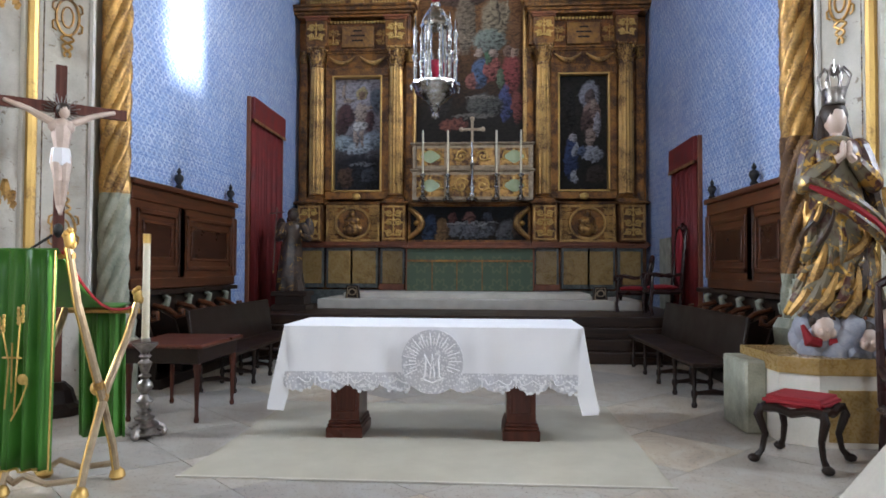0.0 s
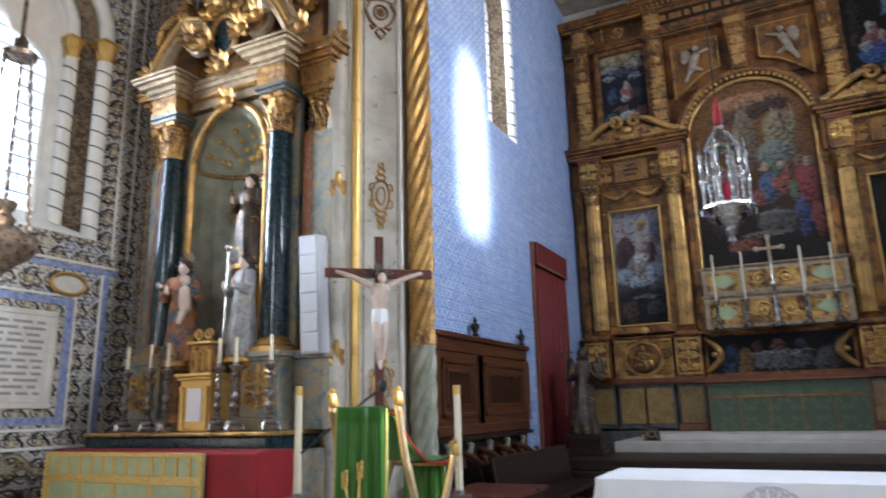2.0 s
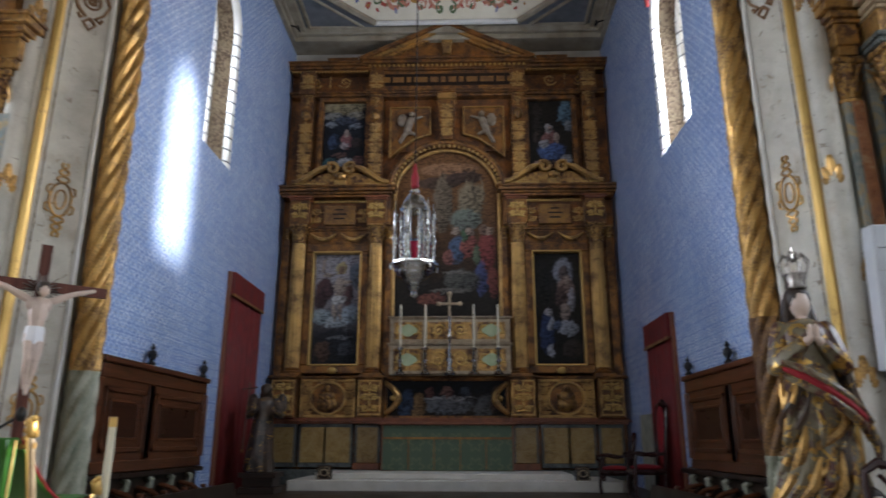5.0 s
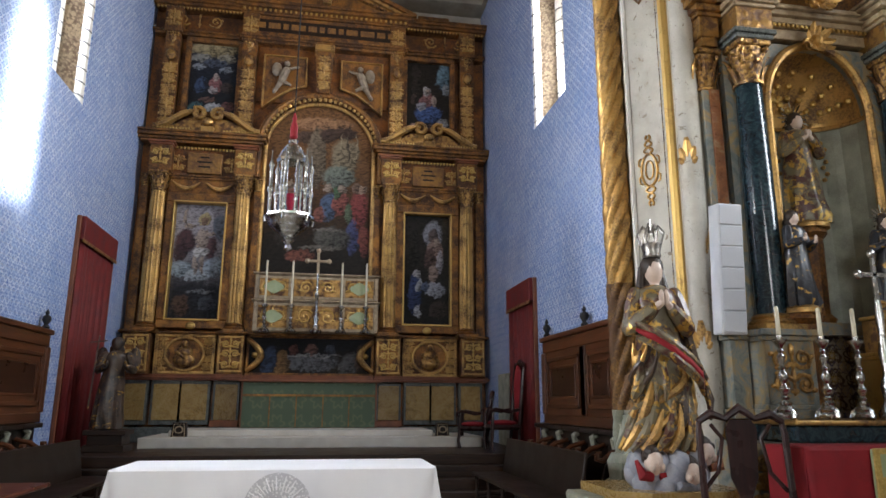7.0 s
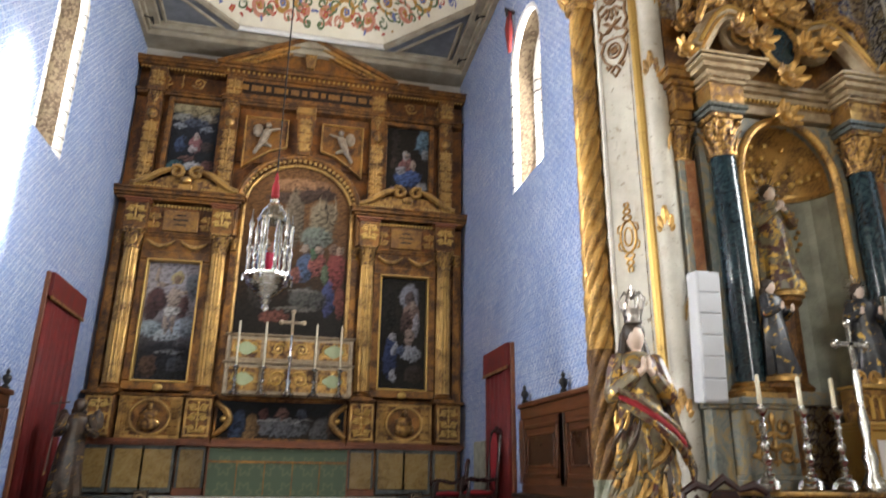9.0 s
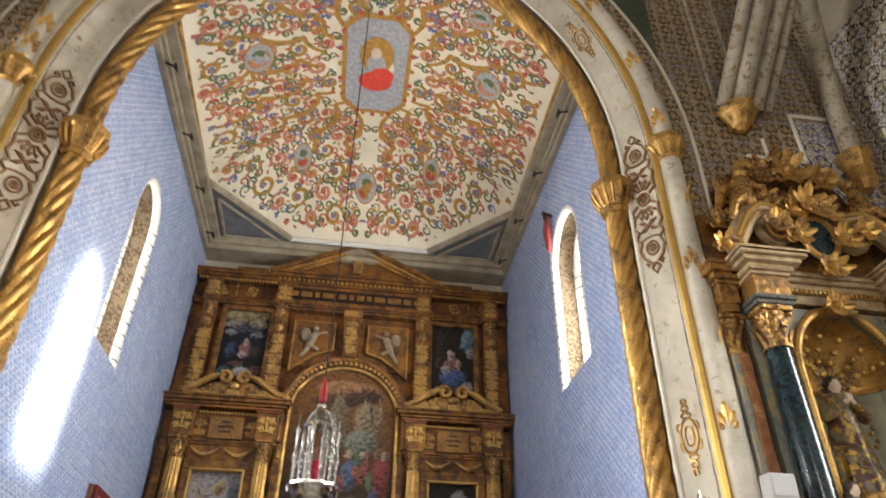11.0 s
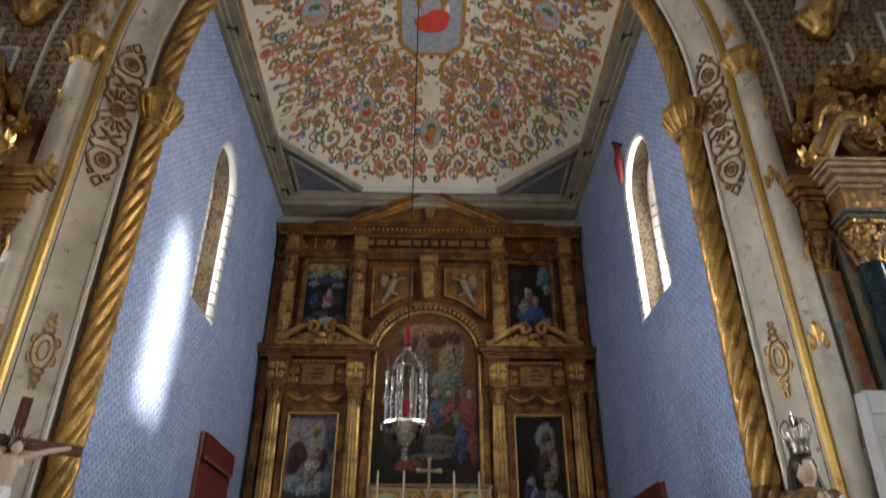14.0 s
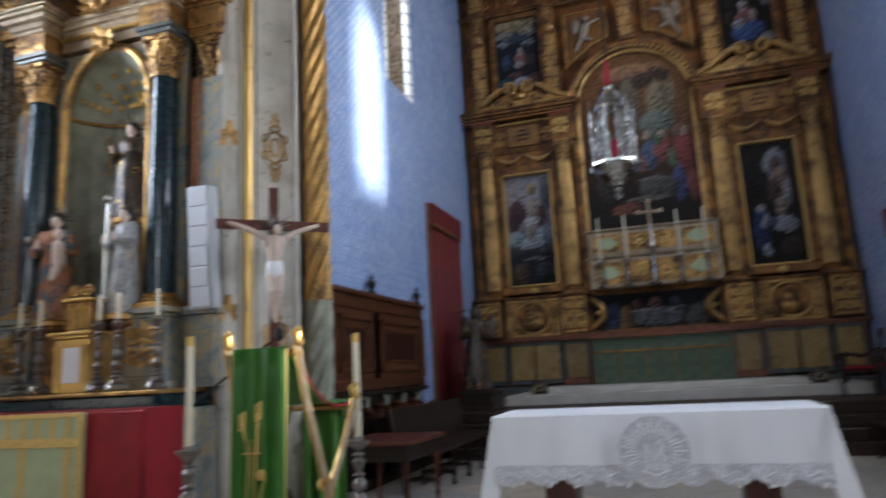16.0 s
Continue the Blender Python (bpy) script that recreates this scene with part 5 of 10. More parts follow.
R("backboard", box(B(), -4.03, 15.72, 0.86, 4.03, 15.98, 11.2), "brown_gilt", "brown gilded backing boards")
# dado: yellow marble fields in grey stone
for s in (-1, 1):
    for x0, x1 in ((1.52, 1.98), (2.14, 2.68), (2.72, 3.24), (3.40, 3.85)):
        a, b = sorted((s * x0, s * x1))
        f = R("dado_panel", box(B(), a - 0.05, 15.5, 0.9, b + 0.05, 15.72, 1.83, 0.01), "grey_marble", "grey marble dado frame")
        R("marble_field", box(B(), a, 15.48, 1.0, b, 15.52, 1.75, 0.008), "yellow_marble", "yellow marble field", False, f)
    a, b = sorted((s * 1.46, s * 2.05))
    R("pedestal_foot", box(B(), a, 15.36, 0.86, b, 15.5, 1.0, 0.012), "red_wood")
bm = B()
steps(bm, -4.0, 4.0, 15.48, 15.75, 1.83, ((0.05, 0.02), (0.05, 0.07), (0.05, 0.03)))
for s in (-1, 1):
    a, b = sorted((s * 1.44, s * 2.06))
    steps(bm, a, b, 15.30, 15.5, 1.83, ((0.05, 0.02), (0.05, 0.06), (0.05, 0.03)))
R("lower_cornice", bm, "red_wood", "red-brown moulded ledge")

# predella
for s in (-1, 1):
    for x0, x1, seed in ((1.42, 1.98, 3), (3.36, 3.92, 4)):
        a, b = sorted((s * x0, s * x1))
        ped = R("pedestal", box(B(), a, 15.26, 1.98, b, 15.72, 2.9, 0.012), "gold_wood", "gilded pedestal block")
        bm = frame_rect(B(), a + 0.02, 2.02, b - 0.02, 2.86, 0.05, 15.23, 15.26)
        R("frame", bm, "gold", "", False, ped)
        R("carving", scrollwork(B(), a + 0.09, 2.09, b - 0.09, 2.8, 15.245, seed, 0.02), "gold_bright", "gilded carved foliage", True, ped)
    a, b = sorted((s * 2.04, s * 3.3))
    pnl = R("predella_panel", box(B(), a, 15.5, 1.98, b, 15.72, 2.9), "gold_wood", "brown and gold carved panel")
    R("frame", frame_rect(B(), a, 1.98, b, 2.9, 0.07, 15.46, 15.5), "gold", "", False, pnl)
    cx = s * 2.67
    ring = [(cx + 0.40 * math.cos(t), 15.47, 2.44 + 0.38 * math.sin(t)) for t in [2 * math.pi * i / 28 for i in range(29)]]
    R("roundel", tube(B(), ring, 0.035, 6), "gold", "", True, pnl)
    bm = B()
    blob(bm, (cx, 15.44, 2.3), 0.2, 0, 14, 8, (1.15, 0.55, 0.85))
    blob(bm, (cx, 15.42, 2.48), 0.15, 0, 12, 8, (1.2, 0.6, 0.9))
    blob(bm, (cx, 15.40, 2.66), 0.085, 0, 10, 8, (0.9, 0.9, 1.15))
    limb(bm, (cx - 0.16, 15.42, 2.5), (cx + 0.02, 15.34, 2.34), 0.05, 0.035)
    R("relief_bust", bm, "gold_carved", "gilded half-length relief", True, pnl)
    R("carving", scrollwork(B(), cx - 0.56, 2.06, cx - 0.38, 2.82, 15.485, 1, 0.016), "gold", "", True, pnl)
    R("carving", scrollwork(B(), cx + 0.38, 2.06, cx + 0.56, 2.82, 15.485, 2, 0.016), "gold", "", True, pnl)
MAT["pic_supper"] = painting("dark_supper_canvas", (0.010, 0.012, 0.016), (0.020, 0.014, 0.010), [
    (0.0, 0.36, 0.62, 0.20, (0.16, 0.17, 0.19)), (0.0, 0.52, 0.66, 0.04, (0.34, 0.34, 0.34)), (-0.9, 0.40, 0.16, 0.34, (0.03, 0.07, 0.16)), (-0.62, 0.36, 0.15, 0.30, (0.30, 0.15, 0.03)),
    (0.86, 0.34, 0.22, 0.26, (0.12, 0.12, 0.12)), (0.0, 0.66, 0.14, 0.14, (0.28, 0.12, 0.09)), (-0.36, 0.66, 0.12, 0.12, (0.18, 0.06, 0.05)), (0.4, 0.66, 0.12, 0.12, (0.06, 0.08, 0.12)), (1.1, 0.5, 0.14, 0.3, (0.12, 0.06, 0.03))])
pnl = part("supper_painting", box(B(), -1.36, 15.56, 1.99, 1.36, 15.72, 2.9), "pic_supper", None, "", False, (0, 15.5, 1.99))
pnl.parent, pnl.location, ORIGIN[pnl] = retable, (0, 0, 1.13), Vector((0, 15.5, 1.99))
pnl["label"] = "dark painted panel of figures at a long table"
bm = frame_rect(B(), -1.4, 1.97, 1.4, 2.92, 0.06, 15.5, 15.58)
R("predella_frame", bm, "gold_wood")
for s in (-1, 1):
    pts = [(s * (1.38 - 0.30 * math.sin(math.pi * i / 16)), 15.46, 2.06 + 0.76 * i / 16) for i in range(17)]
    R("scroll_bracket", tube(B(), pts, [0.05 + 0.03 * math.sin(math.pi * i / 16) for i in range(17)], 8), "gold", "gilded scroll bracket", True)
    bm = B()
    blob(bm, (s * 1.2, 15.45, 2.44), 0.07, 0, 10, 7)
    R("boss", bm, "gold_bright", "", True)
bm = B()
steps(bm, -1.44, 1.44, 15.42, 15.72, 2.9, ((0.04, 0.02), (0.05, 0.06), (0.03, 0.03)))
for s in (-1, 1):
    a, b = sorted((s * 1.42, s * 4.0))
    steps(bm, a, b, 15.44, 15.72, 2.9, ((0.04, 0.02), (0.05, 0.06), (0.03, 0.03)))
    for x0, x1 in ((1.42, 1.98), (3.36, 3.92)):
        a, b = sorted((s * x0, s * x1))
        steps(bm, a, b, 15.22, 15.5, 2.9, ((0.04, 0.02), (0.05, 0.06), (0.03, 0.03)))
R("predella_cornice", bm, "gold_wood", "gilded moulded cornice")

# lower order
MAT["pic_left"] = painting("risen_figure_canvas", (0.40, 0.37, 0.40), (0.016, 0.018, 0.026), [
    (0.0, 0.35, 0.7, 0.52, (0.02, 0.022, 0.03)), (-0.3, 0.3, 0.2, 0.25, (0.12, 0.06, 0.035)), (0.28, 0.38, 0.22, 0.16, (0.05, 0.06, 0.08)), (0.1, 0.62, 0.3, 0.05, (0.16, 0.17, 0.19)), (-0.36, 1.12, 0.26, 0.2, (0.30, 0.40, 0.48)), (0.38, 1.18, 0.26, 0.24, (0.28, 0.36, 0.44)), (0.02, 1.0, 0.3, 0.14, (0.36, 0.42, 0.48)),
    (-0.28, 1.78, 0.22, 0.28, (0.10, 0.035, 0.04)), (0.24, 1.62, 0.14, 0.26, (0.12, 0.045, 0.045)), (-0.38, 1.5, 0.14, 0.2, (0.07, 0.03, 0.035)), (0.42, 2.1, 0.16, 0.32, (0.16, 0.19, 0.24)), (0.05, 1.82, 0.14, 0.26, (0.46, 0.33, 0.25)), (-0.04, 1.28, 0.065, 0.28, (0.44, 0.32, 0.25)), (0.10, 1.26, 0.06, 0.26, (0.38, 0.27, 0.21)), (0.03, 1.52, 0.17, 0.11, (0.62, 0.60, 0.58)),
    (0.08, 2.28, 0.14, 0.15, (0.52, 0.38, 0.12)), (0.08, 2.24, 0.075, 0.11, (0.26, 0.14, 0.08)), (-0.22, 2.12, 0.16, 0.06, (0.42, 0.30, 0.23)), (-0.34, 2.3, 0.05, 0.2, (0.42, 0.30, 0.23)), (0.22, 1.95, 0.13, 0.05, (0.40, 0.28, 0.21))])
MAT["pic_right"] = painting("standing_figures_canvas", (0.030, 0.026, 0.022), (0.016, 0.014, 0.012), [
    (-0.35, 1.9, 0.2, 0.6, (0.03, 0.026, 0.024)), (0.16, 2.18, 0.24, 0.34, (0.34, 0.34, 0.40)), (0.16, 2.12, 0.13, 0.2, (0.14, 0.09, 0.08)), (0.2, 1.72, 0.2, 0.36, (0.34, 0.20, 0.15)), (0.08, 1.6, 0.12, 0.26, (0.12, 0.06, 0.05)), (0.3, 1.5, 0.1, 0.3, (0.36, 0.34, 0.38)), (0.16, 1.2, 0.12, 0.24, (0.36, 0.24, 0.18)), (0.22, 0.84, 0.26, 0.2, (0.34, 0.36, 0.42)),
    (-0.28, 0.72, 0.16, 0.5, (0.025, 0.06, 0.20)), (-0.22, 1.2, 0.09, 0.12, (0.42, 0.40, 0.42)), (-0.16, 0.95, 0.07, 0.16, (0.34, 0.36, 0.42)), (-0.2, 0.3, 0.1, 0.16, (0.40, 0.41, 0.46)), (-0.02, 0.9, 0.1, 0.12, (0.08, 0.12, 0.22)), (0.3, 0.36, 0.24, 0.22, (0.05, 0.035, 0.025)), (0.22, 1.98, 0.08, 0.11, (0.40, 0.27, 0.2))])
for s, pm, pl in ((-1, "pic_left", "oil painting of a pale risen figure"), (1, "pic_right", "dark oil painting of two figures")):
    cx = s * 2.59
    fr = R("painting_frame", frame_rect(B(), cx - 0.75, 3.08, cx + 0.75, 6.06, 0.19, 15.44, 15.72, 0.02), "gold_wood", "broad gilded picture frame")
    R("inner_lip", frame_rect(B(), cx - 0.58, 3.25, cx + 0.58, 5.89, 0.04, 15.40, 15.6, 0.01), "gold_bright", "", False, fr)
    p = part("canvas", box(B(), cx - 0.56, 15.60, 3.27, cx + 0.56, 15.66, 5.87), pm, None, "", False, (cx, 15.6, 3.27))
    p.parent, p.location, ORIGIN[p] = retable, Vector((cx, 15.6, 3.27)) - ORIGIN[retable], Vector((cx, 15.6, 3.27))
    p["label"] = pl
    bm = B()
    blob(bm, (cx, 15.40, 3.14), 0.09, 0, 10, 7, (1.2, 0.7, 0.9))
    R("cartouche", bm, "gold_bright", "", True)
    # festoons and name plate over the frame
    for e in (-1, 1):
        pts = [(cx + e * (0.06 + 0.6 * i / 12), 15.44, 6.30 - 0.14 * math.sin(math.pi * i / 12)) for i in range(13)]
        R("festoon", tube(B(), pts, [0.015 + 0.035 * math.sin(math.pi * i / 12) for i in range(13)], 6), "gold", "", True)
    R("frieze_board", box(B(), cx - 0.74, 15.52, 6.06, cx + 0.74, 15.72, 6.42), "gold_wood")
    bm = steps(bm := B(), cx - 0.76, cx + 0.76, 15.5, 15.72, 6.38, ((0.05, 0.02), (0.05, 0.05))) and bm
    R("architrave", bm, "gold_wood")
    R("frieze", box(B(), cx - 0.78, 15.52, 6.48, cx + 0.78, 15.72, 7.05), "brown_gilt", "brown gilded frieze")
    R("carving", scrollwork(B(), cx - 0.74, 6.56, cx - 0.44, 6.92, 15.5, 5, 0.018), "gold", "", True)
    R("carving", scrollwork(B(), cx + 0.44, 6.56, cx + 0.74, 6.92, 15.5, 5, 0.018), "gold", "", True)
    pl2 = R("name_plate", box(B(), cx - 0.38, 15.44, 6.50, cx + 0.38, 15.54, 6.98, 0.015), "gold_dull", "brass-coloured inscription plate")
    for k, wv in enumerate((0.2, 0.34, 0.26)):
        R("text_bar", box(B(), cx - wv / 2, 15.434, 6.86 - k * 0.11, cx + wv / 2, 15.446, 6.895 - k * 0.11), "wood_dark", "", False, pl2)
    R("dentil_row", dentils(B(), cx - 0.74, cx + 0.74, 15.5, 7.06, 0.045, 0.03, 0.05), "gold_bright", "row of gilded dentils")
    # columns
    for k, xc in enumerate((1.68, 3.52)):
        x = s * xc
        col = R("column", fluted(B(), x, 15.42, 3.2, 6.05, 0.165), "gold", "fluted gilded column", True)
        R("base", base_mould(B(), x, 15.42, 3.0, 0.165, 0.2), "gold_wood", "", True, col)
        R("capital", capital(B(), x, 15.42, 6.05, 0.155, 0.42), "gold_fine", "gilded leaf capital", False, col)
        a, b = x - 0.24, x + 0.24
        R("entablature_block", box(B(), a, 15.26, 6.47, b, 15.72, 7.06, 0.015), "gold_wood", "", False, col)
        R("block_carving", scrollwork(B(), a + 0.05, 6.62, b - 0.05, 6.98, 15.245, 7, 0.02), "gold_bright", "", True, col)
        bm = B()
        steps(bm, a, b, 15.26, 15.5, 7.06, ((0.05, 0.02), (0.05, 0.05)))
        R("block_moulding", bm, "red_wood", "", False, col)
        q = s * (xc - 0.30) if k == 0 else s * (xc + 0.34)
        R("pilaster", box(B(), q - 0.085, 15.54, 3.0, q + 0.085, 15.72, 6.2, 0.01), "gold_wood", "gilded pilaster strip")
        bm = B()
        capital(bm, q, 15.58, 6.2, 0.08, 0.27)
        R("pilaster_capital", bm, "gold_fine")
    # cornice and broken volute pediment
    a, b = sorted((s * 1.36, s * 4.0))
    bm = B()
    steps(bm, a, b, 15.34, 15.75, 7.16, ((0.06, 0.0), (0.06, 0.05), (0.08, 0.12), (0.05, 0.16)))
    R("main_cornice", bm, "gold_wood", "gilded projecting cornice")
    for e in (-1, 1):
        pts = []
        for i in range(15):
            t = i / 14
            pts.append((cx + e * (1.18 - 0.88 * t), 15.36, 7.48 + 0.46 * (3 * t * t - 2 * t ** 3) + 0.05))
        vc = (cx + e * 0.22, 7.93)
        pts += [(vc[0] + e * (0.17 - 0.012 * j) * math.cos(1.1 + 0.62 * j), 15.36, vc[1] + (0.17 - 0.012 * j) * math.sin(1.1 + 0.62 * j)) for j in range(12)]
        R("volute", tube(B(), pts, [0.085] * 12 + [0.06] * 15, 6), "gold", "gilded scrolled half pediment", True)
        R("volute_bead", dentils(B(), min(cx + e * 0.35, cx + e * 1.1), max(cx + e * 0.35, cx + e * 1.1), 15.32, 7.47, 0.035, 0.03, 0.03), "gold_bright")
        poly = [(cx + e * 1.2, 7.4), (cx + e * 0.12, 7.4), (cx + e * 0.12, 7.86), (cx + e * 0.45, 7.82), (cx + e * 0.75, 7.62)]
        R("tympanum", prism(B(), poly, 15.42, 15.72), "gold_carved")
    bm = box(B(), cx - 0.15, 15.34, 7.4, cx + 0.15, 15.6, 7.62, 0.02)
    blob(bm, (cx, 15.36, 7.72), 0.12, 0, 12, 8, (1.1, 0.8, 0.9))
    R("pediment_block", bm, "gold")
    # attic
    fr = R("attic_frame", frame_rect(B(), cx - 0.66, 7.94, cx + 0.66, 10.02, 0.12, 15.5, 15.72, 0.015), "gold_wood", "gilded picture frame")
    for xc in (1.78, 3.55):
        x = s * xc
        pil = R("attic_pilaster", box(B(), x - 0.17, 15.44, 7.44, x + 0.17, 15.72, 10.05, 0.012), "gold_wood", "carved gilded pilaster")
        R("carving", scrollwork(B(), x - 0.13, 7.55, x + 0.13, 9.25, 15.425, 8, 0.022), "gold", "", True, pil)
        bm = B()
        blob(bm, (x, 15.4, 9.45), 0.12, 0, 10, 8, (1.0, 0.7, 1.3))
        R("herm_bust", bm, "gold_carved", "", True, pil)
        R("capital", capital(B(), x, 15.55, 9.7, 0.11, 0.36), "gold_fine", "", False, pil)
        R("impost_block", box(B(), x - 0.2, 15.38, 10.06, x + 0.2, 15.72, 10.72, 0.015), "gold_wood", "", False, pil)
        R("impost_carving", scrollwork(B(), x - 0.15, 10.2, x + 0.15, 10.62, 15.37, 9, 0.02), "gold", "", True, pil)
    a, b = sorted((s * 2.0, s * 3.98))
    bm = B()
    steps(bm, a, b, 15.5, 15.72, 10.05, ((0.07, 0.0), (0.05, 0.04)))
    steps(bm, a, b, 15.44, 15.75, 10.72, ((0.06, 0.0), (0.07, 0.06), (0.07, 0.12), (0.05, 0.15)))
    R("attic_entablature", bm, "gold_wood", "gilded attic entablature")
    R("frieze_carving", scrollwork(B(), a + 0.25, 10.25, b - 0.25, 10.65, 15.5, 3, 0.02), "gold", "", True)
    R("dentil_row", dentils(B(), a, b, 15.44, 10.68, 0.04, 0.04, 0.05), "gold_bright")
    R("attic_block", box(B(), min(s * 2.3, s * 3.1), 15.5, 10.98, max(s * 2.3, s * 3.1), 15.75, 11.2, 0.015), "gold_wood")
    # angel reliefs beside the arch
    poly = [(s * 0.42, 8.95), (s * 0.42, 9.72), (s * 1.42, 9.72), (s * 1.42, 8.3), (s * 1.15, 8.55), (s * 0.8, 8.82)]
    sp = R("spandrel", prism(B(), poly, 15.56, 15.72), "gold_wood", "brown gilded spandrel panel")
    bm = B()
    limb(bm, (s * 1.16, 15.5, 8.72), (s * 1.0, 15.48, 9.0), 0.05, 0.07)
    limb(bm, (s * 1.0, 15.48, 9.0), (s * 0.9, 15.48, 9.3), 0.09, 0.1)
    blob(bm, (s * 0.88, 15.46, 9.48), 0.075, 0, 10, 8)
    limb(bm, (s * 0.9, 15.48, 9.34), (s * 0.62, 15.48, 9.42), 0.04, 0.03)
    limb(bm, (s * 1.0, 15.48, 9.02), (s * 0.8, 15.48, 8.92), 0.06, 0.04)
    blob(bm, (s * 1.12, 15.52, 9.34), 0.16, 0, 10, 6, (0.8, 0.35, 1.2))
    R("angel_relief", bm, "relief_pale", "pale worn angel relief", True, sp)
    R("spandrel_frame", tube(B(), [(x, 15.54, z) for x, z in poly + poly[:1]], 0.03, 6), "gold", "", False, sp)

MAT["pic_attic_l"] = painting("assumption_canvas", (0.018, 0.022, 0.034), (0.010, 0.012, 0.016), [
    (0.0, 1.78, 0.56, 0.22, (0.40, 0.30, 0.12)), (-0.3, 1.52, 0.24, 0.12, (0.26, 0.25, 0.22)), (0.28, 1.54, 0.24, 0.13, (0.30, 0.26, 0.18)), (0.02, 1.42, 0.3, 0.10, (0.06, 0.08, 0.13)), (-0.34, 1.30, 0.16, 0.08, (0.24, 0.27, 0.32)), (0.3, 1.26, 0.18, 0.08, (0.18, 0.21, 0.26)),
    (0.06, 0.84, 0.16, 0.24, (0.32, 0.10, 0.10)), (0.06, 1.06, 0.08, 0.1, (0.46, 0.34, 0.28)), (0.0, 0.72, 0.12, 0.1, (0.40, 0.34, 0.34)), (-0.28, 0.82, 0.15, 0.2, (0.03, 0.07, 0.16)), (0.34, 0.8, 0.14, 0.16, (0.05, 0.035, 0.03)), (0.08, 0.26, 0.26, 0.13, (0.42, 0.42, 0.44)), (-0.34, 0.24, 0.2, 0.16, (0.03, 0.11, 0.13)), (0.36, 0.3, 0.14, 0.16, (0.14, 0.05, 0.04)), (-0.1, 0.46, 0.2, 0.06, (0.16, 0.07, 0.05))])
MAT["pic_attic_r"] = painting("mother_child_canvas", (0.022, 0.017, 0.013), (0.020, 0.016, 0.013), [
    (0.38, 1.55, 0.2, 0.36, (0.12, 0.26, 0.36)), (0.46, 1.2, 0.12, 0.16, (0.26, 0.28, 0.30)), (-0.3, 1.3, 0.12, 0.6, (0.04, 0.03, 0.022)), (0.02, 0.52, 0.34, 0.26, (0.04, 0.13, 0.42)), (-0.02, 0.9, 0.16, 0.22, (0.34, 0.12, 0.10)), (-0.04, 1.14, 0.11, 0.14, (0.46, 0.42, 0.40)), (-0.02, 1.12, 0.06, 0.08, (0.48, 0.32, 0.24)), (0.16, 0.88, 0.09, 0.16, (0.50, 0.34, 0.26)), (-0.16, 0.72, 0.12, 0.12, (0.40, 0.38, 0.40)),
    (-0.28, 0.18, 0.2, 0.1, (0.38, 0.22, 0.17)), (0.36, 0.26, 0.14, 0.16, (0.30, 0.31, 0.33)), (0.12, 0.2, 0.14, 0.08, (0.12, 0.06, 0.04)), (-0.38, 0.9, 0.08, 0.14, (0.10, 0.06, 0.04))])
for s, pm, pl in ((-1, "pic_attic_l", "dark oil painting with a golden sky"), (1, "pic_attic_r", "dark oil painting of a seated blue-robed figure")):
    cx = s * 2.59
    p = part("canvas", box(B(), cx - 0.55, 15.62, 8.0, cx + 0.55, 15.68, 9.92), pm, None, "", False, (cx, 15.6, 8.02))
    p.parent, p.location, ORIGIN[p] = retable, Vector((cx, 15.6, 8.02)) - ORIGIN[retable], Vector((cx, 15.6, 8.02))
    p["label"] = pl
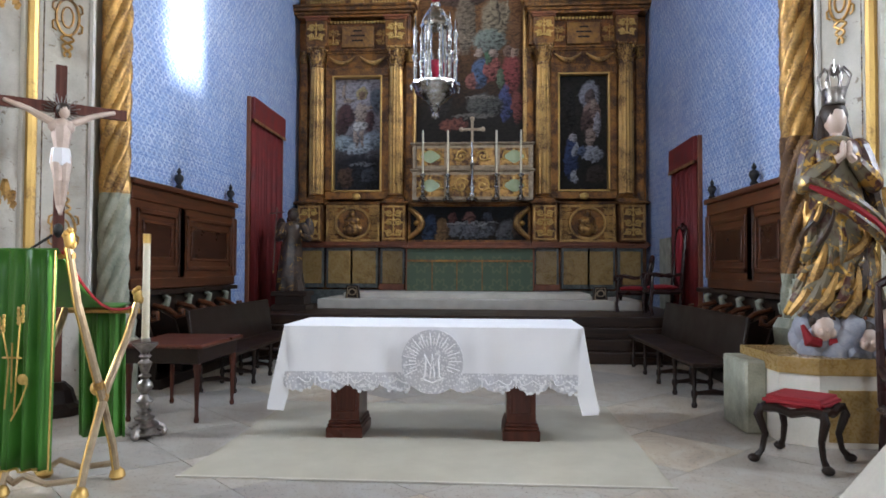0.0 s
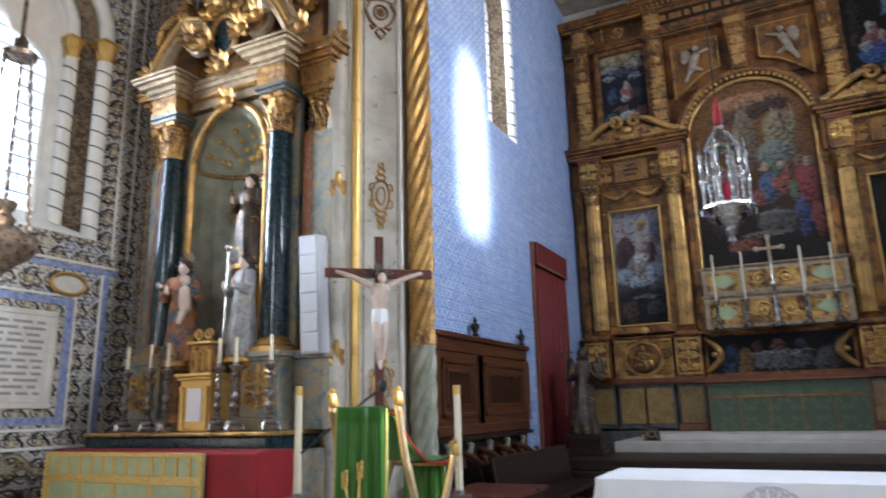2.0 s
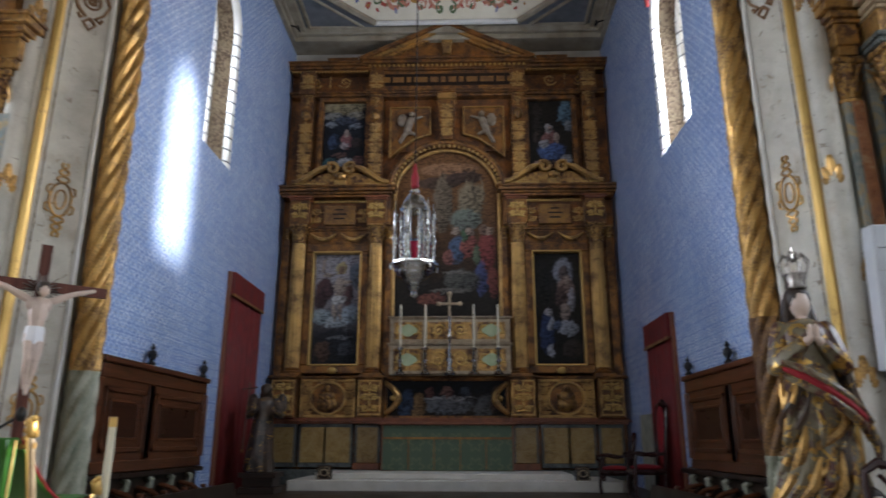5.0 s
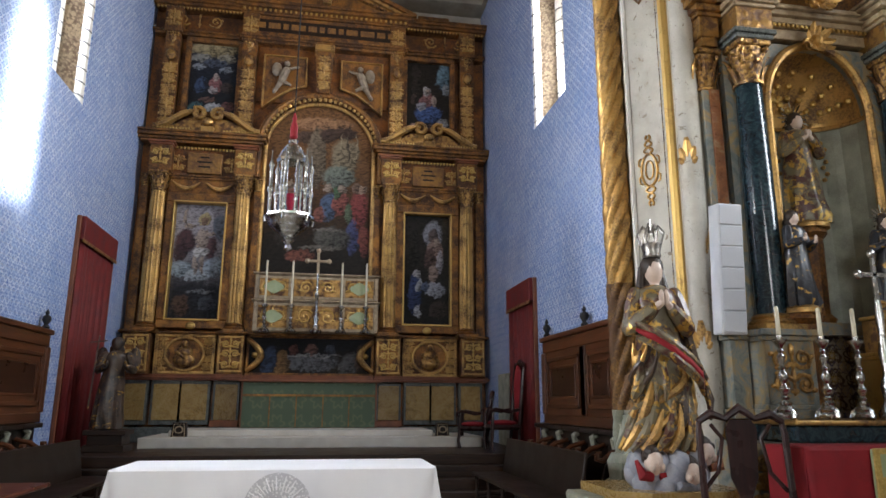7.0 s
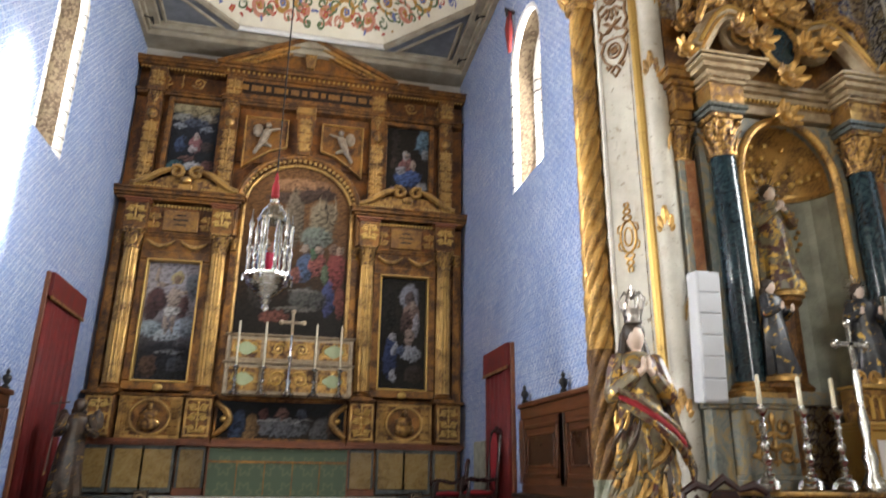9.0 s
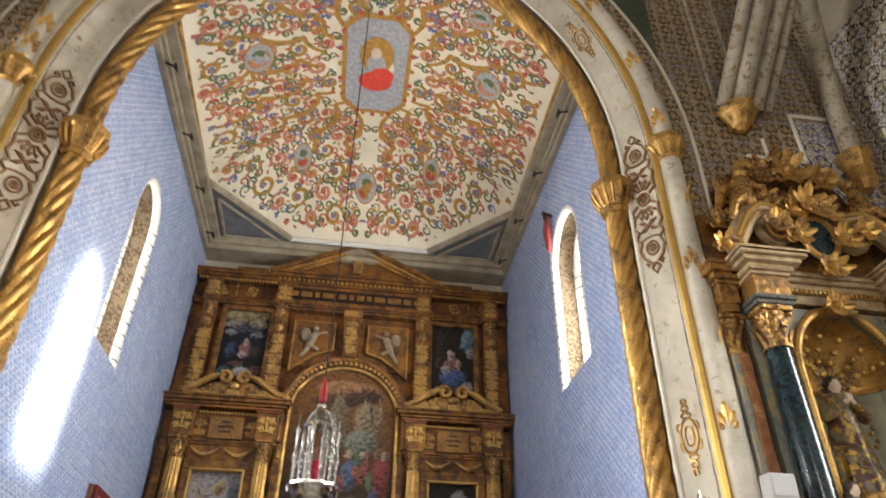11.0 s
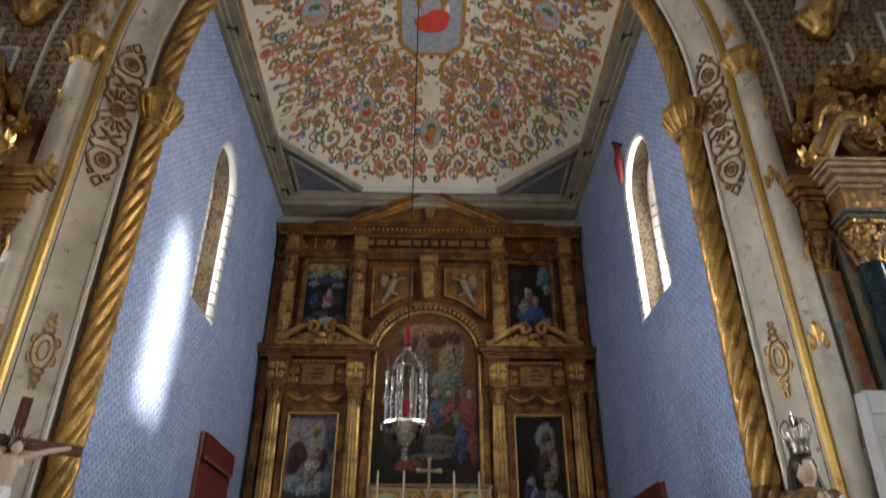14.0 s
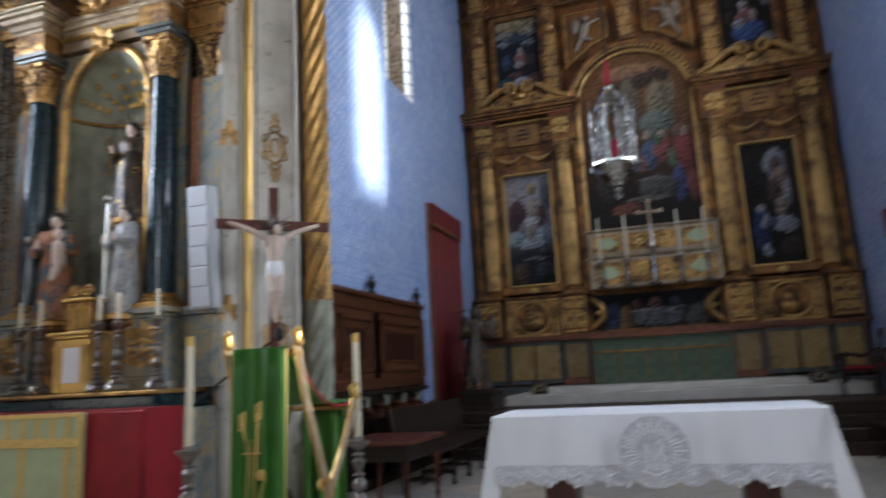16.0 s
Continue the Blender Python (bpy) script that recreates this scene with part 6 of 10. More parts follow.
# central arch
MAT["pic_main"] = painting("main_canvas", (0.20, 0.09, 0.032), (0.018, 0.014, 0.011), [
    (0.05, 3.55, 0.75, 0.2, (0.40, 0.17, 0.05)), (-0.2, 3.2, 0.6, 0.16, (0.10, 0.05, 0.03)), (0.45, 3.35, 0.5, 0.16, (0.07, 0.035, 0.025)), (0.6, 2.75, 0.35, 0.5, (0.26, 0.19, 0.10)), (-0.1, 2.7, 0.22, 0.8, (0.20, 0.14, 0.08)), (0.45, 2.25, 0.4, 0.3, (0.17, 0.20, 0.16)),
    (0.95, 1.45, 0.24, 0.5, (0.28, 0.03, 0.025)), (0.82, 0.8, 0.16, 0.45, (0.04, 0.06, 0.20)), (1.1, 0.7, 0.16, 0.4, (0.22, 0.04, 0.025)), (0.25, 1.5, 0.22, 0.34, (0.06, 0.12, 0.24)), (0.5, 1.6, 0.2, 0.3, (0.34, 0.06, 0.04)), (0.42, 1.85, 0.12, 0.16, (0.06, 0.16, 0.07)), (0.2, 1.95, 0.1, 0.13, (0.36, 0.24, 0.17)), (0.55, 1.95, 0.1, 0.12, (0.36, 0.24, 0.17)), (-0.5, 1.7, 0.25, 0.4, (0.26, 0.07, 0.05)), (-0.75, 1.5, 0.2, 0.3, (0.06, 0.08, 0.16)),
    (0.35, 0.75, 0.45, 0.3, (0.10, 0.095, 0.08)), (-0.35, 0.3, 0.35, 0.16, (0.24, 0.06, 0.03)), (0.9, 2.0, 0.12, 0.15, (0.20, 0.11, 0.07)), (-0.95, 1.85, 0.12, 0.15, (0.34, 0.20, 0.14)), (-0.3, 2.0, 0.09, 0.12, (0.38, 0.25, 0.17)), (-0.68, 2.0, 0.09, 0.12, (0.34, 0.22, 0.15)), (0.05, 1.3, 0.14, 0.2, (0.30, 0.08, 0.05)), (0.7, 1.35, 0.1, 0.26, (0.10, 0.16, 0.08)), (1.05, 1.98, 0.09, 0.12, (0.36, 0.23, 0.15)), (0.66, 3.0, 0.03, 0.4, (0.10, 0.07, 0.04)), (0.86, 3.0, 0.03, 0.4, (0.34, 0.25, 0.13)), (0.48, 2.95, 0.03, 0.4, (0.34, 0.25, 0.13)), (-0.7, 0.85, 0.3, 0.4, (0.05, 0.04, 0.032)), (0.1, 0.5, 0.5, 0.06, (0.16, 0.14, 0.11)), (0.3, 0.95, 0.4, 0.05, (0.18, 0.16, 0.13))])
line = arch_outline(0.0, 1.30, 4.3, 7.22, 1.28, 24)
p = part("canvas", prism(B(), line, 15.62, 15.70), "pic_main", None, "", False, (0, 15.6, 4.5))
p.parent, p.location, ORIGIN[p] = retable, Vector((0, 15.6, 4.5)) - ORIGIN[retable], Vector((0, 15.6, 4.5))
p["label"] = "tall arched oil painting of a robed crowd"
R("arch_frame", tube(B(), [(x, 15.56, z) for x, z in arch_outline(0.0, 1.27, 3.05, 7.22, 1.27, 30)], 0.05, 8), "gold", "gilded beaded arch frame", True)
R("archivolt", tube(B(), [(x, 15.48, z) for x, z in arch_outline(0.0, 1.42, 6.5, 7.25, 1.44, 30)], 0.075, 8), "gold_wood", "gilded moulded archivolt", True)
for i in range(34):
    t = math.pi * (i + 0.5) / 34
    bm = B()
    blob(bm, (1.345 * math.cos(t), 15.46, 7.23 + 1.35 * math.sin(t)), 0.05, 0, 6, 5, (1, 0.8, 1))
    R("arch_bead", bm, "gold")
R("inner_pilaster", box(B(), -1.42, 15.58, 3.0, -1.30, 15.72, 7.2), "gold_wood")
R("inner_pilaster", box(B(), 1.30, 15.58, 3.0, 1.42, 15.72, 7.2), "gold_wood")
bm = prism(B(), [(-0.15, 8.72), (0.15, 8.72), (0.22, 9.85), (-0.22, 9.85)], 15.36, 15.72)
R("keystone", bm, "gold_wood", "gilded keystone bracket")
R("keystone_carving", scrollwork(B(), -0.12, 8.8, 0.12, 9.7, 15.35, 2, 0.02), "gold", "", True)
box_b = box(B(), -0.24, 15.3, 9.85, 0.24, 15.72, 10.02, 0.02)
R("keystone_cap", box_b, "gold")
R("attic_field", box(B(), -1.58, 15.64, 8.5, 1.58, 15.72, 10.05), "brown_gilt")
# central entablature and pediment
bm = B()
steps(bm, -1.98, 1.98, 15.42, 15.72, 9.98, ((0.07, 0.0), (0.06, 0.05), (0.05, 0.08)))
steps(bm, -2.0, 2.0, 15.42, 15.72, 10.72, ((0.05, 0.04), (0.10, 0.06), (0.08, 0.16), (0.07, 0.22)))
R("centre_entablature", bm, "gold_wood", "gilded entablature")
ins = R("inscription_board", box(B(), -1.92, 15.40, 10.18, 1.92, 15.72, 10.70, 0.01), "gold_wood")
R("inscription_field", box(B(), -1.8, 15.385, 10.27, 1.8, 15.42, 10.60), "wood_dark", "dark inscription band", False, ins)
rng = random.Random(5)
x = -1.72
while x < 1.68:
    wv = rng.choice((0.12, 0.2, 0.28, 0.34))
    R("text_bar", box(B(), x, 15.378, 10.36, min(x + wv, 1.74), 15.39, 10.51), "gold_dull", "", False, ins)
    x += wv + 0.07
R("dentil_row", dentils(B(), -2.02, 2.02, 15.38, 10.80, 0.05, 0.07, 0.06), "gold_bright", "row of gilded dentils")
R("pediment_field", prism(B(), [(-1.95, 11.02), (1.95, 11.02), (0, 11.85)], 15.5, 15.75), "gold_wood", "gilded triangular field")
for e in (-1, 1):
    for w0, y0, mt in ((0.0, 15.2, "gold_wood"), (0.10, 15.28, "gold"), (0.18, 15.38, "gold_fine")):
        poly = [(e * (2.24 - w0 * 1.7), 11.02), (e * (2.24 - w0 * 1.7) - e * 0.25, 11.02), (0, 12.14 - w0 - 0.12), (0, 12.14 - w0)]
        R("raking_cornice", prism(B(), poly, y0, 15.74), mt)
bm = prism(B(), [(-0.09, 11.2), (0.09, 11.2), (0.16, 11.72), (-0.16, 11.72)], 15.36, 15.6)
R("pediment_bracket", bm, "gold")

# altar table in front of it, with green frontal
altar = thing("high_altar", (0, 15.2, 0.82), "altar block with a faded green damask frontal", "altar")
part("block", box(B(), -1.40, 15.08, 0.82, 1.46, 15.5, 1.80, 0.01), "red_wood", altar)
fr = part("frontal", box(B(), -1.36, 15.05, 0.86, 1.42, 15.085, 1.79), "green_damask", altar, "faded green damask frontal")
part("braid", box(B(), -1.36, 15.03, 1.50, 1.42, 15.052, 1.545), "gold_dull", fr)
for x in (-0.8, -0.25, 0.31, 0.86):
    part("seam", box(B(), x - 0.012, 15.034, 0.88, x + 0.012, 15.052, 1.5), "gold_dull", fr)
part("altar_top", box(B(), -1.46, 14.98, 1.80, 1.52, 15.5, 1.87, 0.015), "red_wood", altar)

# silver and gold gradine with two rows of panels
grad = thing("gradine", (0.08, 15.2, 3.02), "silvered and gilded two-tier altar shelf", "altar shelf")
part("body", box(B(), -1.25, 15.24, 3.02, 1.42, 15.5, 4.32, 0.01), "silver_paint", grad)
for z0, z1, y in ((3.04, 3.66, 15.16), (3.74, 4.26, 15.22)):
    part("tier", box(B(), -1.27, y, z0, 1.44, 15.26, z1, 0.01), "silver_paint", grad, "silvered shelf front")
    bm = B()
    steps(bm, -1.27, 1.44, y, 15.3, z1, ((0.025, 0.02), (0.035, 0.05)))
    part("ledge", bm, "silver_paint", grad)
    for x0, x1, c in ((-1.17, -0.55, "green"), (-0.43, 0.58, "gold"), (0.70, 1.33, "green")):
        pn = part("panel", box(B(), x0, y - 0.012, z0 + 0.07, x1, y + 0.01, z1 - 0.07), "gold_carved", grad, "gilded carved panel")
        bm = scrollwork(B(), x0 + 0.02, z0 + 0.09, x1 - 0.02, z1 - 0.09, y - 0.015, 4, 0.022)
        part("carving", bm, "gold_bright", pn, "", True)
        if c == "green":
            cx, cz = (x0 + x1) / 2, (z0 + z1) / 2
            bm = prism(B(), [(cx + 0.2 * math.cos(t) * (1 + 0.1 * math.cos(4 * t)), cz + 0.13 * math.sin(t) * (1 + 0.1 * math.cos(4 * t))) for t in [2 * math.pi * i / 20 for i in range(20)]], y - 0.04, y)
            part("green_field", bm, "pale_green_silk", pn, "pale green oval field")
    for x in (-1.22, -0.49, 0.64, 1.39):
        part("post", box(B(), x - 0.045, y - 0.03, z0, x + 0.045, y + 0.02, z1, 0.008), "silver_paint", grad)


def candlestick(name, x, y, z, h, r, mt, candle=0.5, label="silver candlestick with a slim white candle", group=""):
    """A turned candlestick on a three-footed base, with its candle."""
    c = thing(name, (x, y, z), label, "candlestick", group)
    bm = B()
    prof = [(1.0, 0.0), (1.05, 0.03), (0.8, 0.06), (0.9, 0.09), (0.5, 0.14), (0.62, 0.17), (0.3, 0.20), (0.44, 0.235), (0.24, 0.26), (0.38, 0.30), (0.52, 0.34), (0.3, 0.38), (0.2, 0.41), (0.34, 0.44), (0.48, 0.49), (0.42, 0.53), (0.2, 0.57), (0.38, 0.60), (0.2, 0.63), (0.3, 0.69), (0.4, 0.74), (0.2, 0.78), (0.36, 0.81), (0.2, 0.84), (0.4, 0.88), (0.7, 0.93), (0.72, 0.955), (0.3, 0.965), (0.3, 1.0)]
    lathe(bm, x, y, [(q * r, z + r * 0.25 + t * (h - r * 0.25)) for q, t in prof], 12)
    part("stem", bm, mt, c, "", True)
    for i in range(3):
        a = 2 * math.pi * i / 3 - math.pi / 2
        bm = B()
        blob(bm, (x + r * math.cos(a), y + r * math.sin(a), z + r * 0.28), r * 0.28, 0, 8, 6)
        tube(bm, [(x + r * 0.5 * math.cos(a), y + r * 0.5 * math.sin(a), z + h * 0.14), (x + r * math.cos(a), y + r * math.sin(a), z + h * 0.09), (x + r * 1.15 * math.cos(a), y + r * 1.15 * math.sin(a), z + r * 0.2)], r * 0.2, 6)
        part("foot", bm, mt, c, "", True)
    if candle:
        bm = lathe(B(), x, y, [(r * 0.22, z + h - 0.01), (r * 0.20, z + h + candle * 0.95), (r * 0.12, z + h + candle)], 10)
        part("candle", bm, "wax", c, "ivory wax candle", True)
    return c


for x in (-1.02, -0.46, 0.62, 1.16):
    candlestick("altar_candlestick", x, 15.06, 2.99, 0.62, 0.11, "silver", 0.95, group="candlesticks on the high altar")
cr = thing("altar_cross", (0.08, 15.05, 2.99), "silver standing altar cross with flared arms", "cross")
part("stem", lathe(B(), 0.08, 15.05, [(0.13, 2.99), (0.14, 3.05), (0.08, 3.12), (0.04, 3.2), (0.07, 3.3), (0.03, 3.4), (0.03, 3.75), (0.06, 3.82), (0.025, 3.9), (0.025, 4.3)], 12), "silver", cr, "", True)
bm = B()
box(bm, 0.05, 15.03, 4.28, 0.11, 15.07, 4.78, 0.01)
box(bm, -0.13, 15.03, 4.54, 0.29, 15.07, 4.60, 0.01)
for px, pz in ((0.08, 4.8), (-0.16, 4.57), (0.32, 4.57)):
    blob(bm, (px, 15.05, pz), 0.055, 0, 8, 6, (1, 0.6, 1))
part("crosspiece", bm, "silver_paint", cr, "", True)

# chancel lamp on its long cord
lamp = thing("sanctuary_lamp", (-0.21, 8.2, 3.3), "ornate silver hanging lamp with a red glass", "hanging lamp")
LX, LY = -0.21, 8.2
part("bowl", lathe(B(), LX, LY, [(0.01, 3.30), (0.05, 3.33), (0.03, 3.38), (0.07, 3.43), (0.04, 3.46), (0.10, 3.50), (0.19, 3.57), (0.24, 3.63), (0.25, 3.68), (0.29, 3.71), (0.29, 3.74), (0.2, 3.76)], 20, 0, 10, 0.04), "silver", lamp, "embossed silver bowl", True)
for i in range(6):
    a = i * math.pi / 3 + 0.3
    x, y = LX + 0.25 * math.cos(a), LY + 0.25 * math.sin(a)
    colm = part("small_column", lathe(B(), x, y, [(0.035, 3.72), (0.022, 3.78), (0.024, 4.0), (0.036, 4.03), (0.036, 4.07), (0.022, 4.1), (0.022, 4.32), (0.034, 4.36), (0.012, 4.44), (0.004, 4.56)], 8), "silver", lamp, "", True)
    bm = tube(B(), [(x, y, 3.74), (x + 0.05 * math.cos(a), y + 0.05 * math.sin(a), 3.70), (x + 0.04 * math.cos(a), y + 0.04 * math.sin(a), 3.64)], 0.015, 6)
    part("bracket", bm, "silver", colm)
for i in range(4):
    a = i * math.pi / 2 + 0.6
    x, y = LX + 0.13 * math.cos(a), LY + 0.13 * math.sin(a)
    part("inner_column", lathe(B(), x, y, [(0.03, 3.74), (0.022, 3.8), (0.026, 4.05), (0.034, 4.08), (0.022, 4.12), (0.024, 4.42), (0.03, 4.45)], 8), "silver", lamp, "", True)
part("dome", lathe(B(), LX, LY, [(0.17, 4.43), (0.185, 4.46), (0.165, 4.50), (0.14, 4.58), (0.09, 4.65), (0.05, 4.69), (0.06, 4.72), (0.02, 4.76)], 16, 0, 8, 0.05), "silver", lamp, "lobed silver dome", True)
part("red_glass", lathe(B(), LX, LY, [(0.02, 3.76), (0.05, 3.9), (0.065, 4.02), (0.055, 4.02), (0.03, 3.92)], 12), "red_glass", lamp, "red glass oil cup", True)
part("tassel", lathe(B(), LX, LY, [(0.02, 4.74), (0.05, 4.77), (0.045, 4.85), (0.05, 4.9), (0.02, 5.0), (0.03, 5.02), (0.01, 5.1)], 10), "red_velvet", lamp, "red silk tassel", True)
part("cord", tube(B(), [(LX, LY, 5.05), (LX, LY, 9.0), (LX, LY, ceil_z(ceil_t(LX, LY)) - 0.02)], 0.009, 6), "cord_black", lamp, "thin dark cord")


# ---- things in the chancel ----
def wainscot(s, y0, y1, mull):
    w = thing("wall_panelling", (s * 4.0, (y0 + y1) / 2, 1.2), "dark brown wooden stall panelling with turned finials", "panelling")
    a, b = sorted((s * 4.05, s * 3.93))
    part("back_board", box(B(), a, y0, 1.2, b, y1, 2.5, 0.01), "wood_panel", w)
    a, b = sorted((s * 4.05, s * 3.84))
    part("top_rail", box(B(), a, y0 - 0.02, 2.5, b, y1 + 0.04, 2.58, 0.015), "wood_panel", w)
    a, b = sorted((s * 3.93, s * 3.88))
    part("bottom_rail", box(B(), a, y0, 1.2, b, y1, 1.34, 0.01), "wood_panel", w)
    part("frieze_rail", box(B(), a, y0, 2.32, b, y1, 2.5, 0.01), "wood_panel", w)
    for lo, hi in zip([y0] + mull, mull + [y1]):
        for y in (lo, hi):
            part("stile", box(B(), a, y - 0.09, 1.34, b, y + 0.09, 2.32, 0.015), "wood_panel", w)
        p = part("panel", box(B(), min(s * 3.945, s * 3.905), lo + 0.09, 1.34, max(s * 3.945, s * 3.905), hi - 0.09, 2.32), "wood_panel", w)
        bm = B()
        for q0, q1, d in ((0.16, 0.22, 0.03), (0.30, 0.34, 0.02)):
            f = [(lo + q0, 1.34 + q0 - 0.06, hi - q0, 1.34 + q1 - 0.06), (lo + q0, 2.32 - q1 + 0.06, hi - q0, 2.32 - q0 + 0.06), (lo + q0, 1.34 + q0 - 0.06, lo + q1, 2.32 - q0 + 0.06), (hi - q1, 1.34 + q0 - 0.06, hi - q0, 2.32 - q0 + 0.06)]
            for c0, c1, c2, c3 in f:
                box(bm, *sorted((s * 3.91, s * (3.905 - d)))[:1], c0, c1, max(s * 3.91, s * (3.905 - d)), c2, c3, 0.006)
        part("moulding", bm, "wood_panel", p)
        part("field", box(B(), min(s * 3.91, s * 3.895), lo + 0.36, 1.62, max(s * 3.91, s * 3.895), hi - 0.36, 2.04, 0.006), "wood_panel_dark", p, "darker figured panel field")
    for y in mull + [y1 - 0.05 if s else y1]:
        bm = lathe(B(), s * 3.95, y, [(0.05, 2.58), (0.06, 2.62), (0.03, 2.66), (0.07, 2.73), (0.06, 2.78), (0.02, 2.81), (0.035, 2.84), (0.005, 2.9)], 10)
        part("finial", bm, "iron", w, "black turned urn finial", True)
    return w


wainscot(-1, 7.95, 11.35, [9.35])
wainscot(1, 8.0, 10.95, [9.2])


def stalls(s, y0, y1):
    """A row of fixed seats under the panelling: plinth, seat board, arm scrolls."""
    n = int((y1 - y0) / 0.62)
    for i in range(n):
        a, b = y0 + i * (y1 - y0) / n, y0 + (i + 1) * (y1 - y0) / n
        c = thing("choir_stall", (s * 3.7, (a + b) / 2, 0.0), "near-black wooden choir stall with carved arm", "choir stall", "choir stalls along the wall")
        lo, hi = sorted((s * 4.04, s * 3.5))
        part("plinth", box(B(), lo, a, 0.0, hi, b, 0.12), "wood_dark_y", c)
        lo, hi = sorted((s * 4.04, s * 3.98))
        part("back", box(B(), lo, a, 0.12, hi, b, 1.2), "wood_dark_y", c)
        lo, hi = sorted((s * 3.98, s * 3.55))
        part("seat", box(B(), lo, a + 0.03, 0.46, hi, b - 0.03, 0.5, 0.01), "wood_dark_y", c)
        bm = prism(B(), [(s * 3.98, 0.12), (s * 3.56, 0.12), (s * 3.56, 0.5), (s * 3.66, 0.8), (s * 3.98, 0.98)], a - 0.025, a + 0.025)
        part("end_panel", bm, "wood_dark_y", c)
        bm = tube(B(), [(s * 3.95, a, 0.98), (s * 3.75, a, 0.93), (s * 3.62, a, 0.84), (s * 3.55, a, 0.86), (s * 3.56, a, 0.93), (s * 3.61, a, 0.92)], 0.035, 8)
        part("arm_scroll", bm, "wood_panel", c, "carved scroll arm", True)
        lo, hi = sorted((s * 4.04, s * 3.86))
        part("canopy_ledge", box(B(), lo, a, 1.12, hi, b, 1.19, 0.01), "wood_dark_y", c)
        bm = tube(B(), [(s * 3.97, a + 0.3, 1.1), (s * 3.9, a + 0.3, 1.06), (s * 3.92, a + 0.3, 0.98), (s * 3.97, a + 0.3, 0.95)], 0.045, 7)
        part("bracket", bm, "stone_worn", c, "greyish carved bracket", True)


stalls(-1, 7.98, 11.45)
stalls(1, 7.98, 11.45)


def bench(s, y0, y1, x_in, x_out):
    b = thing("long_bench", (s * (x_in + x_out) / 2, (y0 + y1) / 2, 0), "long near-black bench with a panelled back", "bench", "benches before the stalls")
    lo, hi = sorted((s * x_in, s * x_out))
    part("seat", box(B(), lo, y0, 0.44, hi, y1, 0.485, 0.012), "wood_dark_y", b)
    lo, hi = sorted((s * (x_out - 0.02), s * (x_out + 0.02)))
    bm = box(B(), lo, y0, 0.46, hi, y1, 0.98, 0.01)
    for v in bm.verts:
        v.co.x += s * 0.16 * (v.co.z - 0.46)
    part("backrest", bm, "wood_dark_y", b)
    n = 5
    for i in range(n):
        y = y0 + 0.12 + i * (y1 - y0 - 0.24) / (n - 1)
        st = None
        for x in (x_in + 0.05, x_out - 0.04):
            bm = lathe(B(), s * x, y, [(0.025, 0.0), (0.035, 0.03), (0.022, 0.06), (0.022, 0.1), (0.034, 0.13), (0.034, 0.17), (0.018, 0.2), (0.03, 0.28), (0.02, 0.34), (0.03, 0.38), (0.03, 0.44)], 8)
            part("leg", bm, "wood_dark", b, "", True)
        bm = tube(B(), [(s * (x_in + 0.05), y, 0.15), (s * (x_in + x_out) / 2, y, 0.17), (s * (x_out - 0.04), y, 0.15)], [0.02, 0.034, 0.02], 6)
        part("stretcher", bm, "wood_dark", b, "", True)
    return b


bench(1, 7.35, 10.65, 2.6, 3.1)
bench(-1, 7.75, 10.65, 2.5, 3.0)
# small dark side table
tb = thing("side_table", (-2.62, 6.45, 0), "dark wooden side table with slim turned legs", "table")
part("tabletop", box(B(), -3.1, 5.95, 0.71, -2.24, 7.05, 0.75, 0.012), "wood_red", tb)
part("apron", box(B(), -3.04, 6.01, 0.56, -2.30, 6.99, 0.71, 0.006), "wood_dark_y", tb)
for x in (-3.0, -2.33):
    for y in (6.05, 6.95):
        part("leg", lathe(B(), x, y, [(0.018, 0.0), (0.028, 0.03), (0.018, 0.06), (0.028, 0.45), (0.038, 0.5), (0.038, 0.56)], 8), "wood_red", tb, "", True)

shift(tb, 0.0, 0.27)


def curtained_door(name, s, y0, y1, z0, z1):
    d = thing(name, (s * 4.0, (y0 + y1) / 2, z0), "doorway hung with dark red curtains", "doorway", kind="structure")
    lo, hi = sorted((s * 4.05, s * 4.02))
    part("door_leaf", box(B(), lo, y0, z0, hi, y1, z1 - 0.02), "red_curtain", d)
    bm = B()
    n = 60
    rows = [[], []]
    for i in range(n + 1):
        y = y0 + 0.05 + (y1 - y0 - 0.1) * i / n
        dx = 0.035 * math.sin(i * 1.15) + 0.02 * math.sin(i * 0.53 + 1)
        for k, z in enumerate((z0 + 0.02, z1 - 0.45)):
            rows[k].append(bm.verts.new((s * (3.965 + dx * (1.0 if k == 0 else 0.7)), y, z)))
    for i in range(n):
        bm.faces.new((rows[0][i], rows[0][i + 1], rows[1][i + 1], rows[1][i]))
    c = part("curtain", bm, "red_curtain", d, "red curtain in heavy folds", True)
    mod = c.modifiers.new("thickness", "SOLIDIFY")
    mod.thickness = 0.01
    lo, hi = sorted((s * 4.04, s * 3.915))
    part("pelmet", box(B(), lo, y0, z1 - 0.42, hi, y1, z1, 0.01), "red_curtain", d, "flat red pelmet")
    part("fringe", box(B(), min(s * 3.93, s * 3.905), y0, z1 - 0.47, max(s * 3.93, s * 3.905), y1, z1 - 0.415), "gold_dull", d, "tarnished gold fringe")
    for y in (y0 - 0.03, y1 + 0.03):
        part("jamb", box(B(), min(s * 4.05, s * 3.98), y - 0.03, z0, max(s * 4.05, s * 3.98), y + 0.03, z1, 0.008), "red_wood", d)
    return d


